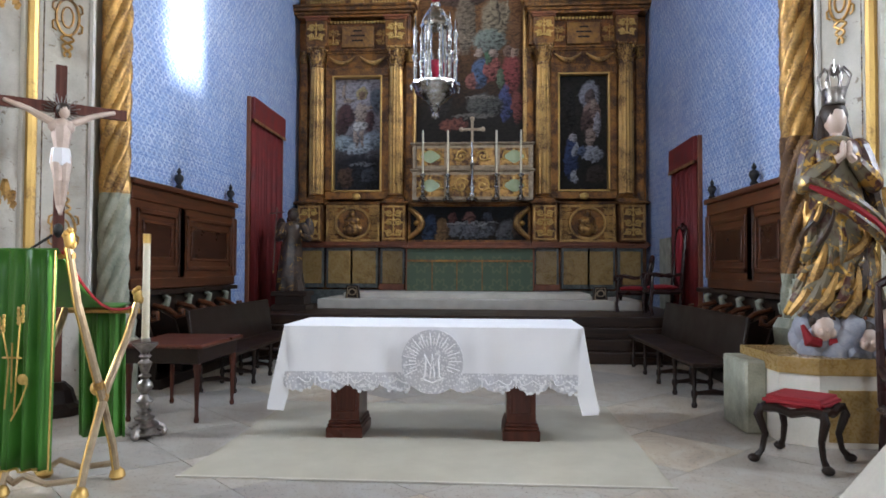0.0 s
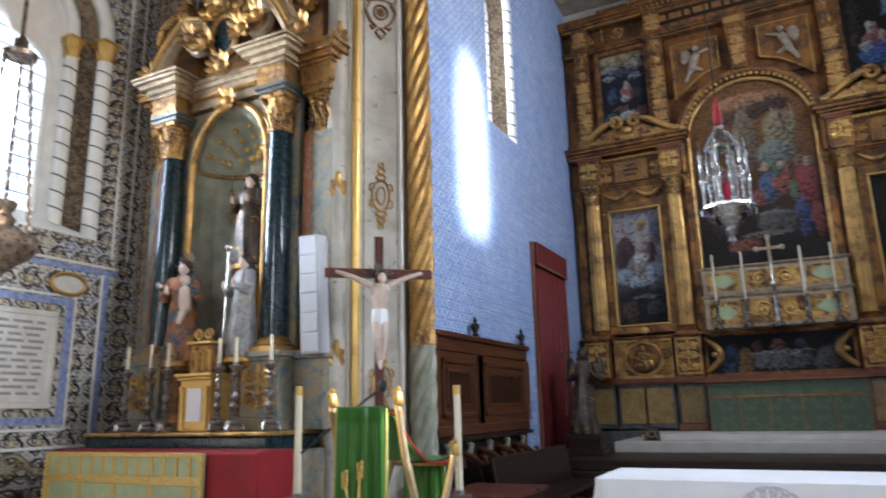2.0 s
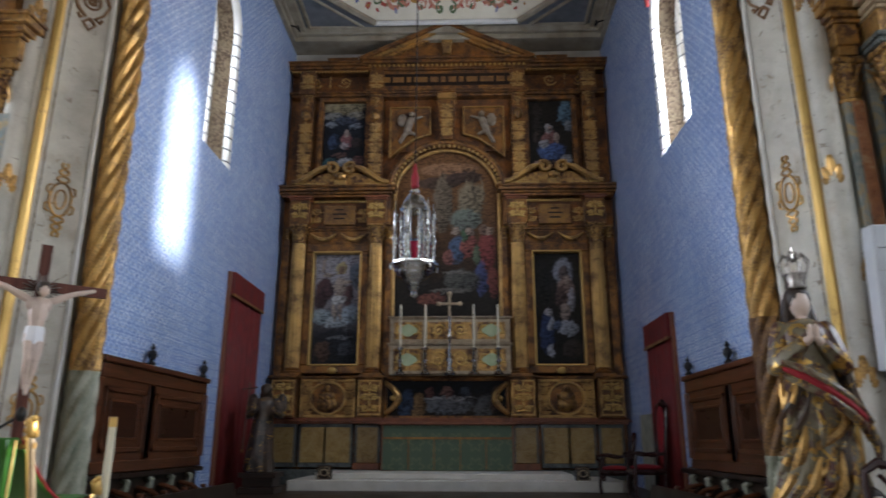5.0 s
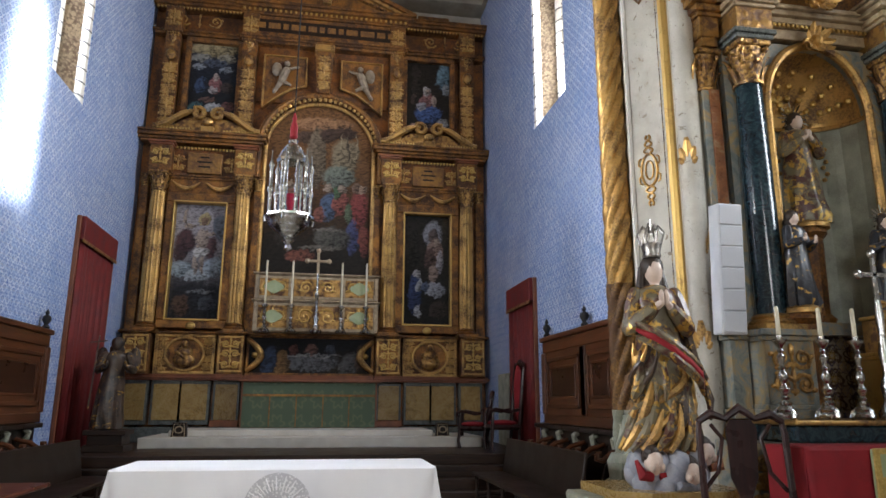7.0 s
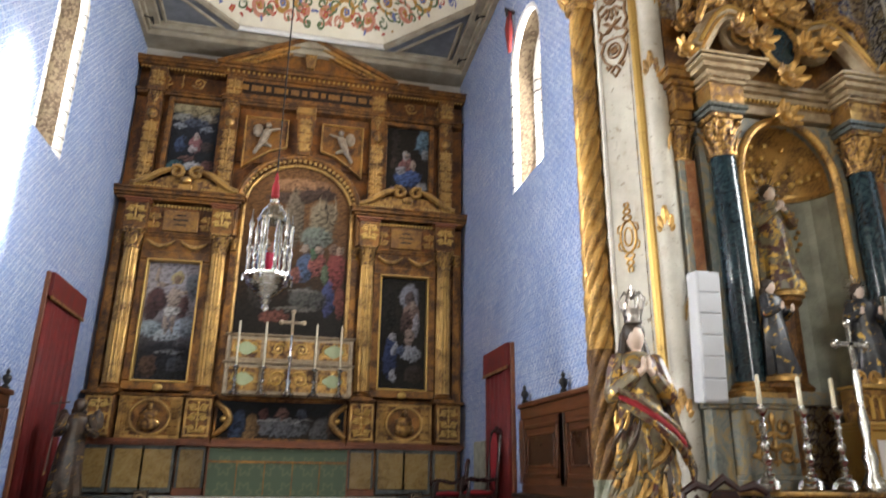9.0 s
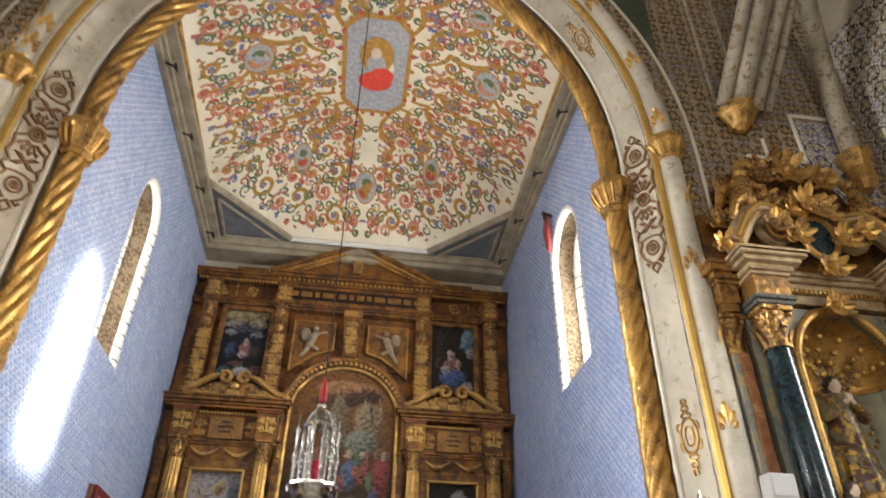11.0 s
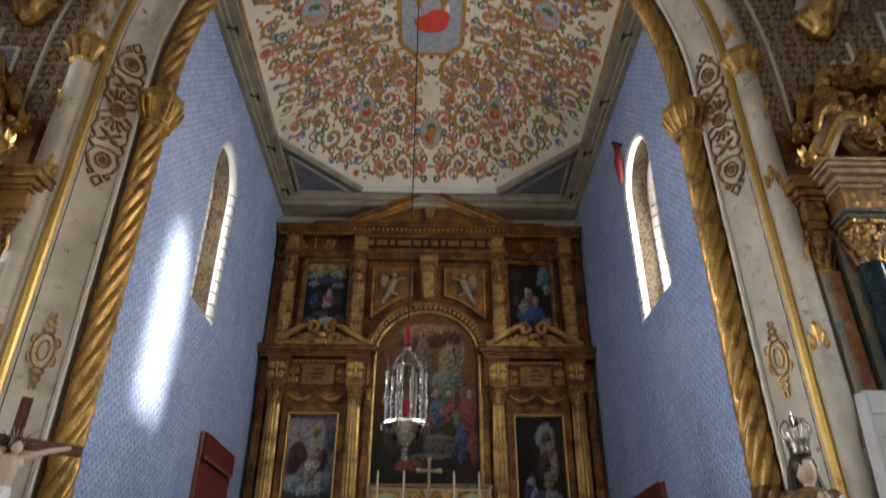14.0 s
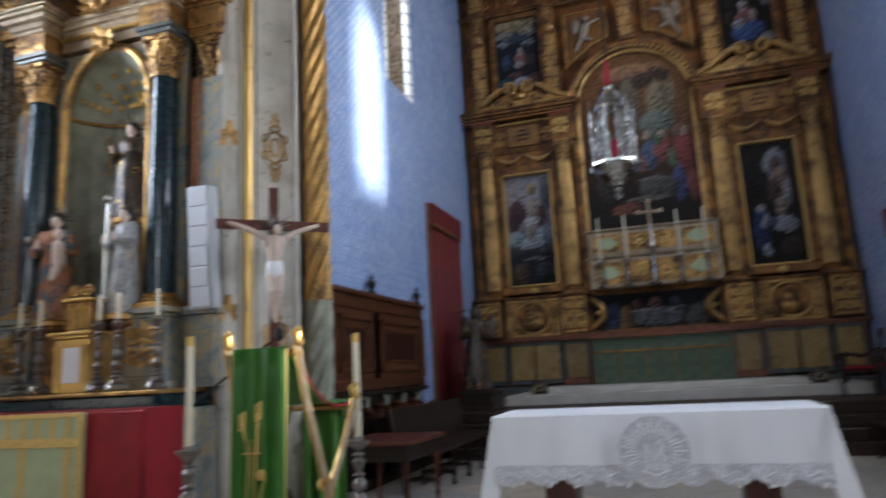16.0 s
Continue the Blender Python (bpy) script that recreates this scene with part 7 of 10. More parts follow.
curtained_door("door_1", -1, 12.35, 14.3, 0.51, 4.68)
curtained_door("door_2", 1, 11.75, 13.35, 0.51, 3.76)
bm = box(B(), 3.97, 13.45, 0.51, 4.05, 14.3, 2.0, 0.01)
setting("door_surround", bm, "stone_worn", "grey stone door surround")

# warrior statue on its pedestal beside the steps
bm = B()
figure(bm, -3.28, 12.75, 0.92, 1.62, 0, 0, 0, -1.3, 0.0, "hold", 5, 0.85)
for k in (-1, 1):
    blob(bm, (-3.28 + k * 0.27, 12.87, 2.12), 0.2, 0, 10, 7, (0.55, 0.3, 1.25))
    limb(bm, (-3.28 + k * 0.09, 12.72, 1.35), (-3.28 + k * 0.1, 12.7, 0.95), 0.08, 0.06)
tube(bm, [(-3.58, 12.5, 1.25), (-3.52, 12.5, 2.55)], 0.012, 5)
tube(bm, [(-3.66, 12.5, 2.42), (-3.38, 12.5, 2.45)], 0.012, 5)
tagged(part("warrior_statue", bm, "statue_dark", None, "dark gilded winged statue holding a thin cross", True, (-3.28, 12.75, 0.92)), category="statue")
ped = thing("statue_pedestal", (-3.28, 12.8, 0.51), "dark moulded wooden statue pedestal", "pedestal")
bm = B()
steps(bm, -3.55, -3.0, 12.52, 13.05, 0.51, ((0.1, 0.05), (0.2, 0.0), (0.1, 0.06)))
part("block", bm, "wood_step", ped)


def card_box(x):
    c = thing("framed_stand", (x, 13.75, 0.665), "small black stand with a pale round emblem", "stand", "stands on the altar step")
    bm = prism(B(), [(x - 0.13, 0.665), (x + 0.15, 0.665), (x + 0.13, 1.0), (x - 0.11, 1.0)], 13.70, 13.84)
    part("body", bm, "wood_dark", c)
    ring = [(x + 0.01 + 0.07 * math.cos(t), 13.695, 0.86 + 0.07 * math.sin(t)) for t in [2 * math.pi * i / 16 for i in range(17)]]
    part("emblem", tube(B(), ring, 0.014, 6), "silver_paint", c)
    part("frame", tube(B(), [(x - 0.10, 13.695, 0.70), (x + 0.12, 13.695, 0.70), (x + 0.10, 13.695, 0.97), (x - 0.08, 13.695, 0.97), (x - 0.10, 13.695, 0.70)], 0.01, 5), "silver_paint", c)


card_box(-2.33)
card_box(2.66)


def armchair(name, x, y, z, face, h_back, label, seat_z=0.46, open_back=True, w=0.6):
    """A carved armchair; face is the angle of the way it looks."""
    c = thing(name, (x, y, z), label, "armchair")
    f, sd = Vector((math.cos(face), math.sin(face), 0)), Vector((-math.sin(face), math.cos(face), 0))
    o = Vector((x, y, z))

    def at(a, b, hh):
        return o + sd * a + f * b + Vector((0, 0, hh))
    w2 = w / 2
    for a in (-w2, w2):
        for b in (0.25, -0.25):
            top = h_back if b < 0 else seat_z + 0.26
            pts = [at(a, b, 0.0), at(a * 1.03, b + 0.02, 0.12), at(a * 0.96, b, seat_z - 0.08), at(a, b, seat_z)]
            pts += [at(a, b - (0.08 if b < 0 else 0.0), top - 0.1), at(a * 0.97, b - (0.1 if b < 0 else 0.03), top)]
            part("leg", tube(B(), pts, [0.035, 0.025, 0.032, 0.035, 0.028, 0.024], 7), "wood_chair", c, "", True)
        part("arm", tube(B(), [at(a, -0.3, seat_z + 0.27), at(a * 1.06, -0.05, seat_z + 0.22), at(a * 1.08, 0.2, seat_z + 0.27), at(a * 1.1, 0.3, seat_z + 0.24), at(a * 1.08, 0.3, seat_z + 0.17)], 0.03, 7), "wood_chair", c, "", True)
    for a0, b0, a1, b1 in ((-w2, 0.25, w2, 0.25), (-w2, -0.25, w2, -0.25), (-w2, -0.25, -w2, 0.25), (w2, -0.25, w2, 0.25)):
        part("seat_rail", tube(B(), [at(a0, b0, seat_z - 0.05), at(a1, b1, seat_z - 0.05)], 0.045, 4), "wood_chair", c)
    bm = B()
    blob(bm, (0, 0, 0), 1, 0, 18, 10, (w2 * 0.98, 0.27, 0.055))
    bmesh.ops.transform(bm, matrix=Matrix.Translation(at(0, 0, seat_z + 0.02)) @ Matrix.Rotation(face - math.pi / 2, 4, "Z"), verts=bm.verts)
    part("seat", bm, "red_velvet", c, "padded red velvet seat", True)
    crest = [at(-w2, -0.34, h_back), at(-w2 * 0.7, -0.35, h_back + 0.07), at(-w2 * 0.35, -0.35, h_back + 0.03), at(0, -0.36, h_back + 0.12), at(w2 * 0.35, -0.35, h_back + 0.03), at(w2 * 0.7, -0.35, h_back + 0.07), at(w2, -0.34, h_back)]
    part("crest_rail", tube(B(), crest, [0.03, 0.04, 0.03, 0.045, 0.03, 0.04, 0.03], 7), "wood_chair", c, "", True)
    if open_back:
        prof = [(0.06, seat_z + 0.06), (0.1, seat_z + 0.2), (0.05, seat_z + 0.3), (0.11, seat_z + 0.45), (0.13, h_back - 0.05), (0.09, h_back + 0.02)]
        bm = B()
        l = [bm.verts.new(at(-a, -0.33, hh)) for a, hh in prof]
        r = [bm.verts.new(at(a, -0.33, hh)) for a, hh in prof]
        l2 = [bm.verts.new(at(-a, -0.36, hh)) for a, hh in prof]
        r2 = [bm.verts.new(at(a, -0.36, hh)) for a, hh in prof]
        for i in range(len(prof) - 1):
            bm.faces.new((l[i], r[i], r[i + 1], l[i + 1]))
            bm.faces.new((l2[i], l2[i + 1], r2[i + 1], r2[i]))
            bm.faces.new((l[i], l[i + 1], l2[i + 1], l2[i]))
            bm.faces.new((r[i], r2[i], r2[i + 1], r[i + 1]))
        part("splat", bm, "wood_chair", c, "pierced carved splat")
        for e in (-1, 1):
            pts = [at(e * w2 * 0.95, -0.33, seat_z + 0.35), at(e * w2 * 0.6, -0.34, seat_z + 0.5), at(e * w2 * 0.45, -0.34, h_back - 0.14), at(e * w2 * 0.7, -0.35, h_back - 0.02)]
            part("back_scroll", tube(B(), pts, 0.02, 6), "wood_chair", c, "", True)
    else:
        bm = B()
        blob(bm, (0, 0, 0), 1, 0, 16, 10, (w2 * 0.85, 0.05, (h_back - seat_z) * 0.5))
        bmesh.ops.transform(bm, matrix=Matrix.Translation(at(0, -0.31, (h_back + seat_z) / 2 + 0.05)) @ Matrix.Rotation(face - math.pi / 2, 4, "Z"), verts=bm.verts)
        part("back_pad", bm, "red_velvet", c, "padded red velvet back", True)
    return c


armchair("armchair", 3.55, 12.4, 0.51, math.pi, 1.55, "tall carved armchair with padded red back", 0.5, False, 0.56)
armchair("armchair", 3.2, 13.2, 0.51, math.pi * 0.9, 0.95, "dark wooden armchair with a red seat on the dais", 0.45, True, 0.5)


# ---- before the arch ----
# freestanding altar table with its cloth
alt = thing("altar_table", (-0.05, 6.0, 0), "altar table on two red wooden pedestals", "altar table")
part("tabletop", box(B(), -1.30, 5.62, 0.93, 1.21, 6.45, 0.97, 0.008), "wood_red", alt)
for x0, x1 in ((-0.96, -0.65), (0.57, 0.88)):
    pd = part("pedestal", box(B(), x0 + 0.03, 5.62, 0.08, x1 - 0.03, 6.02, 0.93, 0.006), "wood_red", alt, "red mahogany box pedestal")
    bm = B()
    steps(bm, x0 + 0.02, x1 - 0.02, 5.60, 6.04, 0.0, ((0.10, 0.025), (0.03, 0.015), (0.03, 0.005)))
    part("foot", bm, "wood_red", pd)
    part("field_moulding", frame_rect(B(), x0 + 0.06, 0.22, x1 - 0.06, 0.86, 0.02, 5.61, 5.622, 0.003), "wood_red", pd)


def lace_mat():
    k = Kit("white_lace")
    v, g = k.voronoi(46), k.noise(90, 3)
    f = k.voronoi(9)
    c = k.mix((v * 1.2 + f * 0.4).step(0.5, 0.8), (0.87, 0.86, 0.88), (0.60, 0.59, 0.63))
    return k.done(c, 0.9, 0.0, v, 0.5, 0.004)


MAT["lace"] = lace_mat()
cloth = thing("altar_cloth", (-0.05, 5.9, 0.97), "white linen altar cloth with a scalloped lace border", "altar cloth")
CX0, CX1, CY0, CY1, CZ = -1.34, 1.25, 5.58, 6.49, 0.985
bm = B()
N = 64


def cloth_edge(x, wave=0.012):
    return CY0 - wave * math.sin(x * 9.0) - 0.006 * math.sin(x * 23.0)


rows = []
for y in (CY1, 6.2, 5.9, CY0 + 0.03):
    rows.append([bm.verts.new((CX0 + (CX1 - CX0) * i / N, y, CZ)) for i in range(N + 1)])
for z in (0.975, 0.93, 0.8, 0.68):
    t = (CZ - z) / 0.6
    rows.append([bm.verts.new((CX0 + (CX1 - CX0) * i / N, cloth_edge(CX0 + (CX1 - CX0) * i / N, 0.02 * t) - 0.05 * t, z)) for i in range(N + 1)])
rows.append([bm.verts.new((CX0 + (CX1 - CX0) * i / N, cloth_edge(CX0 + (CX1 - CX0) * i / N, 0.016) - 0.035, 0.585)) for i in range(N + 1)])
for a, b in zip(rows, rows[1:]):
    for i in range(N):
        bm.faces.new((a[i], a[i + 1], b[i + 1], b[i]))
part("linen", bm, "linen", cloth, "smooth white linen", True)
bm = B()
M = 162
top, bot = [], []
for i in range(M + 1):
    x = CX0 + (CX1 - CX0) * i / M
    sc = abs(math.sin(math.pi * 9 * i / M))
    z = 0.50 - 0.075 * sc ** 0.6 + 0.006 * math.sin(i * 1.9)
    y = cloth_edge(x, 0.018) - 0.037
    top.append(bm.verts.new((x, y + 0.001, 0.588)))
    bot.append(bm.verts.new((x, y - 0.014 * math.sin(i * 0.35), z)))
for i in range(M):
    bm.faces.new((top[i], top[i + 1], bot[i + 1], bot[i]))
part("lace_border", bm, "lace", cloth, "scalloped lace border")
# lace medallion with rays and monogram strokes
MX, MZ, MY = -0.035, 0.685, CY0 - 0.052
bm = prism(B(), [(MX + 0.265 * math.cos(t), MZ + 0.275 * math.sin(t)) for t in [2 * math.pi * i / 36 for i in range(36)]], MY - 0.012, MY + 0.004)
med = part("lace_medallion", bm, "lace", cloth, "round lace medallion with rays")
for i in range(26):
    t = math.pi * (-0.15 + 1.3 * i / 25)
    bm = tube(B(), [(MX + 0.14 * math.cos(t), MY - 0.014, MZ + 0.14 * math.sin(t)), (MX + (0.25 if i % 2 else 0.2) * math.cos(t), MY - 0.014, MZ + (0.25 if i % 2 else 0.2) * math.sin(t))], 0.0055, 4)
    part("ray", bm, "linen", med)
for pts in ([(-0.09, -0.16), (-0.06, -0.12), (-0.05, 0.02), (-0.07, 0.06), (0.0, -0.06), (0.07, 0.06), (0.05, 0.02), (0.06, -0.12), (0.09, -0.16)], [(-0.02, -0.14), (0.0, 0.07), (0.02, -0.14)], [(-0.1, -0.14), (0.0, -0.18), (0.1, -0.14)]):
    part("monogram", tube(B(), [(MX + a, MY - 0.016, MZ + b) for a, b in pts], 0.009, 5), "linen", med)
rng = random.Random(3)
for i in range(9):
    x = CX0 + (CX1 - CX0) * (i + 0.5) / 9
    if abs(x - MX) < 0.28:
        continue
    bm = B()
    box(bm, x - 0.14 - 0.006, MY - 0.006, 0.47, x - 0.14 + 0.006, MY + 0.004, 0.575)
    box(bm, x - 0.14 - 0.025, MY - 0.006, 0.535, x - 0.14 + 0.025, MY + 0.004, 0.547)
    tube(bm, [(x + 0.11 * math.cos(t), MY, 0.535 - 0.04 * abs(math.sin(t * 2))) for t in [math.pi * k / 12 for k in range(13)]], 0.006, 4)
    for j in range(6):
        blob(bm, (x + rng.uniform(-0.1, 0.1), MY, rng.uniform(0.42, 0.48)), 0.014, 0, 6, 4, (1.4, 0.4, 1))
    part("lace_motif", bm, "linen", cloth)
# side falls
for s, xe in ((-1, CX0), (1, CX1)):
    bm = B()
    n = 26
    top, mid, bot = [], [], []
    for i in range(n + 1):
        y = CY0 + (CY1 - CY0) * i / n
        fold = 0.03 * math.sin(i * 0.9)
        top.append(bm.verts.new((xe, y, CZ - 0.002)))
        mid.append(bm.verts.new((xe + s * (0.05 + fold * 0.5), y - 0.02, 0.62)))
        bot.append(bm.verts.new((xe + s * (0.11 + fold), y - 0.06 + 0.02 * math.sin(i), 0.30 - 0.05 * abs(math.sin(i * 0.6)) + 0.1 * i / n)))
    for a, b in ((top, mid), (mid, bot)):
        for i in range(n):
            bm.faces.new((a[i], a[i + 1], b[i + 1], b[i]))
    part("side_fall", bm, "linen", cloth, "", True)
    bm = B()
    pts_t = [(xe, CY0 + 0.01, 0.98), (xe + s * 0.045, CY0 - 0.06, 0.68), (xe + s * 0.10, CY0 - 0.10, 0.36), (xe + s * 0.11, CY0 - 0.11, 0.27)]
    inner = [(xe - s * 0.01, CY0 - 0.01, 0.98), (xe - s * 0.05, CY0 - 0.055, 0.68), (xe - s * 0.06, CY0 - 0.05, 0.40), (xe - s * 0.02, CY0 - 0.06, 0.25)]
    a, b = [bm.verts.new(p) for p in pts_t], [bm.verts.new(p) for p in inner]
    for i in range(3):
        bm.faces.new((a[i], a[i + 1], b[i + 1], b[i]))
    part("corner_fold", bm, "linen", cloth, "", True)

for ob in (alt, cloth):
    shift(ob, 0.0, 0.25)

cp = thing("carpet", (-0.03, 5.6, 0), "flat cream carpet under the altar table", "carpet")
part("carpet_top", box(B(), -1.74, 4.68, 0.001, 1.70, 7.4, 0.012, 0.004), "carpet_floor", cp)
part("binding", box(B(), -1.76, 4.665, 0.001, 1.72, 4.685, 0.014, 0.003), "stone_light", cp)

# tall candlesticks
candlestick("floor_candlestick", -2.55, 5.75, 0.0, 0.86, 0.15, "pewter", 0.88, "silver floor candlestick with a tall ivory candle", "floor candlesticks")
candlestick("floor_candlestick", -3.76, 5.0, 0.0, 0.88, 0.15, "pewter", 0.88, "silver floor candlestick with a tall ivory candle", "floor candlesticks")
for x, y, z in ((-2.55, 5.75, 1.72), (-3.76, 5.0, 1.74)):
    c = thing("candle_cap", (x, y, z), "brass cap on a candle", "candle cap")
    part("cap", lathe(B(), x, y, [(0.034, z - 0.03), (0.034, z + 0.05), (0.024, z + 0.055)], 12), "gold_bright", c, "", True)

# folding gilt lectern with green cloth
lec = thing("folding_lectern", (-2.5, 4.15, 0), "gilded folding lectern draped in green cloth", "lectern")
AX = [(-2.12, 3.78, 1.55), (-2.12, 4.58, 1.16)]
for x in (-2.10, -2.63):
    legs = (([(x, 3.76, 1.60), (x, 3.86, 1.25), (x, 4.10, 0.72), (x, 4.30, 0.25), (x, 4.36, 0.03)]), ([(x, 4.60, 1.22), (x, 4.46, 0.98), (x, 4.18, 0.62), (x, 3.98, 0.2), (x, 3.92, 0.03)]))
    for pts in legs:
        lg = part("leg", tube(B(), pts, [0.02, 0.024, 0.027, 0.024, 0.024], 8), "silver_paint", lec, "white and gilt carved leg", True)
        part("collar", tube(B(), [pts[2], tuple(0.9 * a + 0.1 * b for a, b in zip(pts[2], pts[3]))], 0.034, 10), "gold", lg)
        part("gilt_strip", tube(B(), [(px - 0.012, py - 0.022, pz) for px, py, pz in pts], 0.009, 5), "gold_bright", lg)
        part("foot", lathe(B(), pts[-1][0], pts[-1][1], [(0.04, 0.0), (0.055, 0.02), (0.045, 0.06), (0.02, 0.08)], 10), "gold_bright", lg, "", True)
        bm = B()
        fx, fy, fz = pts[0]
        blob(bm, (fx, fy, fz + 0.05), 0.04, 0, 12, 8, (0.8, 0.9, 1.6))
        for k in range(7):
            a = k * 0.9
            blob(bm, (fx + 0.024 * math.cos(a), fy + 0.024 * math.sin(a), fz + 0.01 + k * 0.016), 0.02, 0, 6, 5)
        part("finial", bm, "gold_bright", lg, "carved gilt leaf finial", True)
    bm = B()
    blob(bm, (x - 0.03, 4.15, 0.665), 0.05, 0, 10, 7)
    part("pivot", bm, "gold_bright", lec, "", True)
for (bx, by, bz) in AX:
    part("rail", tube(B(), [(-2.08, by, bz), (-2.65, by, bz)], 0.022, 7), "gold", lec)
for y in (4.33, 3.96):
    part("stretcher", tube(B(), [(-2.10, y, 0.12), (-2.35, y, 0.08), (-2.5, y, 0.13), (-2.57, y, 0.08), (-2.63, y, 0.12)], 0.022, 7), "silver_paint", lec, "", True)


def hanging(bm, x0, x1, y, z0, z1, out, n=40, rows_n=8):
    rows = []
    for j in range(rows_n + 1):
        t = j / rows_n
        rows.append([bm.verts.new((x0 + (x1 - x0) * i / n, y - out * (0.3 + t) * (0.028 * math.sin(i * 0.55 + 0.6) + 0.014 * math.sin(i * 1.3)) - out * 0.02 * t, z1 + (z0 - z1) * t)) for i in range(n + 1)])
    for a, b in zip(rows, rows[1:]):
        for i in range(n):
            bm.faces.new((a[i], a[i + 1], b[i + 1], b[i]))
    return bm


cl = thing("lectern_cloth", (-2.5, 4.1, 1.5), "green satin lectern cloth with gold trim", "cloth")
for nm, bmx, lb in (("front_fall", hanging(B(), -2.57, -2.16, 3.735, 0.24, 1.585, 1), "green satin front fall"), ("rear_fall", hanging(B(), -2.57, -2.20, 4.62, 0.22, 1.20, -1), "green satin rear fall")):
    p = part(nm, bmx, "green_cloth", cl, lb, True)
    md = p.modifiers.new("thickness", "SOLIDIFY")
    md.thickness = 0.006
bm = B()
rows = []
for j in range(9):
    t = j / 8
    rows.append([bm.verts.new((-2.57 + 0.41 * i / 10, 3.735 + 0.885 * t, 1.59 - 0.38 * t - 0.16 * math.sin(math.pi * t))) for i in range(11)])
for a, b in zip(rows, rows[1:]):
    for i in range(10):
        bm.faces.new((a[i], a[i + 1], b[i + 1], b[i]))
p = part("sling", bm, "green_cloth", cl, "", True)
md = p.modifiers.new("thickness", "SOLIDIFY")
md.thickness = 0.008
part("red_lining", tube(B(), [(-2.135, 3.75 + 0.87 * t, 1.575 - 0.38 * t - 0.16 * math.sin(math.pi * t)) for t in [i / 8 for i in range(9)]], 0.010, 5), "red_velvet", cl)
for x in (-2.57, -2.162):
    part("gold_trim", tube(B(), [(x, 3.72, 1.58), (x, 3.705, 0.9), (x, 3.69, 0.25)], 0.006, 5), "gold_thread", cl)
part("gold_trim", tube(B(), [(-2.57 + 0.40 * i / 20, 3.69 - 1.3 * (0.028 * math.sin(i * 1.1 + 0.6) + 0.014 * math.sin(i * 2.6)), 0.245) for i in range(21)], 0.007, 5), "gold_thread", cl)
bm = B()
ex, ey = -2.38, 3.655
for pts in ([(0, 1.02), (0, 0.72)], [(-0.06, 0.93), (0.06, 0.93)], [(0.02, 0.6), (0.03, 0.85), (0.05, 1.18)], [(-0.04, 0.62), (-0.02, 0.9), (-0.07, 1.12)], [(0.0, 0.55), (0.06, 0.66), (0.1, 0.78)]):
    tube(bm, [(ex + a, ey, z) for a, z in pts], 0.006, 4)
for k in range(8):
    for x0, z0 in ((0.05, 1.14), (-0.07, 1.08)):
        blob(bm, (ex + x0 + (0.014 if k % 2 else -0.014), ey, z0 + k * 0.014), 0.012, 0, 6, 4, (1, 0.4, 1.3))
blob(bm, (ex + 0.07, ey, 0.8), 0.035, 0, 8, 5, (1, 0.3, 1))
part("embroidery", bm, "gold_thread", cl, "gold embroidered ears of wheat and cross")

for ob in (lec, cl):
    shift(ob, -0.05, 0.25)

# tall crucifix
cx = thing("standing_crucifix", (-3.92, 6.6, 0), "tall dark wooden crucifix on a stand", "crucifix")
ad = Vector((0.76, 0.65, 0))
fd = Vector((0.65, -0.76, 0))
co = Vector((-3.92, 6.6, 0))


def oriented(bm, a0, a1, b0, b1, z0, z1):
    v = [bm.verts.new(co + ad * a + fd * b + Vector((0, 0, z))) for z in (z0, z1) for a, b in ((a0, b0), (a1, b0), (a1, b1), (a0, b1))]
    for f in ((0, 1, 2, 3), (4, 5, 6, 7), (0, 1, 5, 4), (1, 2, 6, 5), (2, 3, 7, 6), (3, 0, 4, 7)):
        bm.faces.new([v[i] for i in f])
    return bm


part("upright", oriented(B(), -0.05, 0.05, -0.025, 0.025, 0.25, 3.54), "wood_cross", cx)
part("crossbar", oriented(B(), -0.62, 0.62, -0.02, 0.03, 3.05, 3.155), "wood_cross", cx)
bm = B()
lathe(bm, co.x, co.y, [(0.28, 0.0), (0.28, 0.08), (0.2, 0.12), (0.16, 0.25), (0.09, 0.32)], 12)
part("stand", bm, "wood_dark", cx)


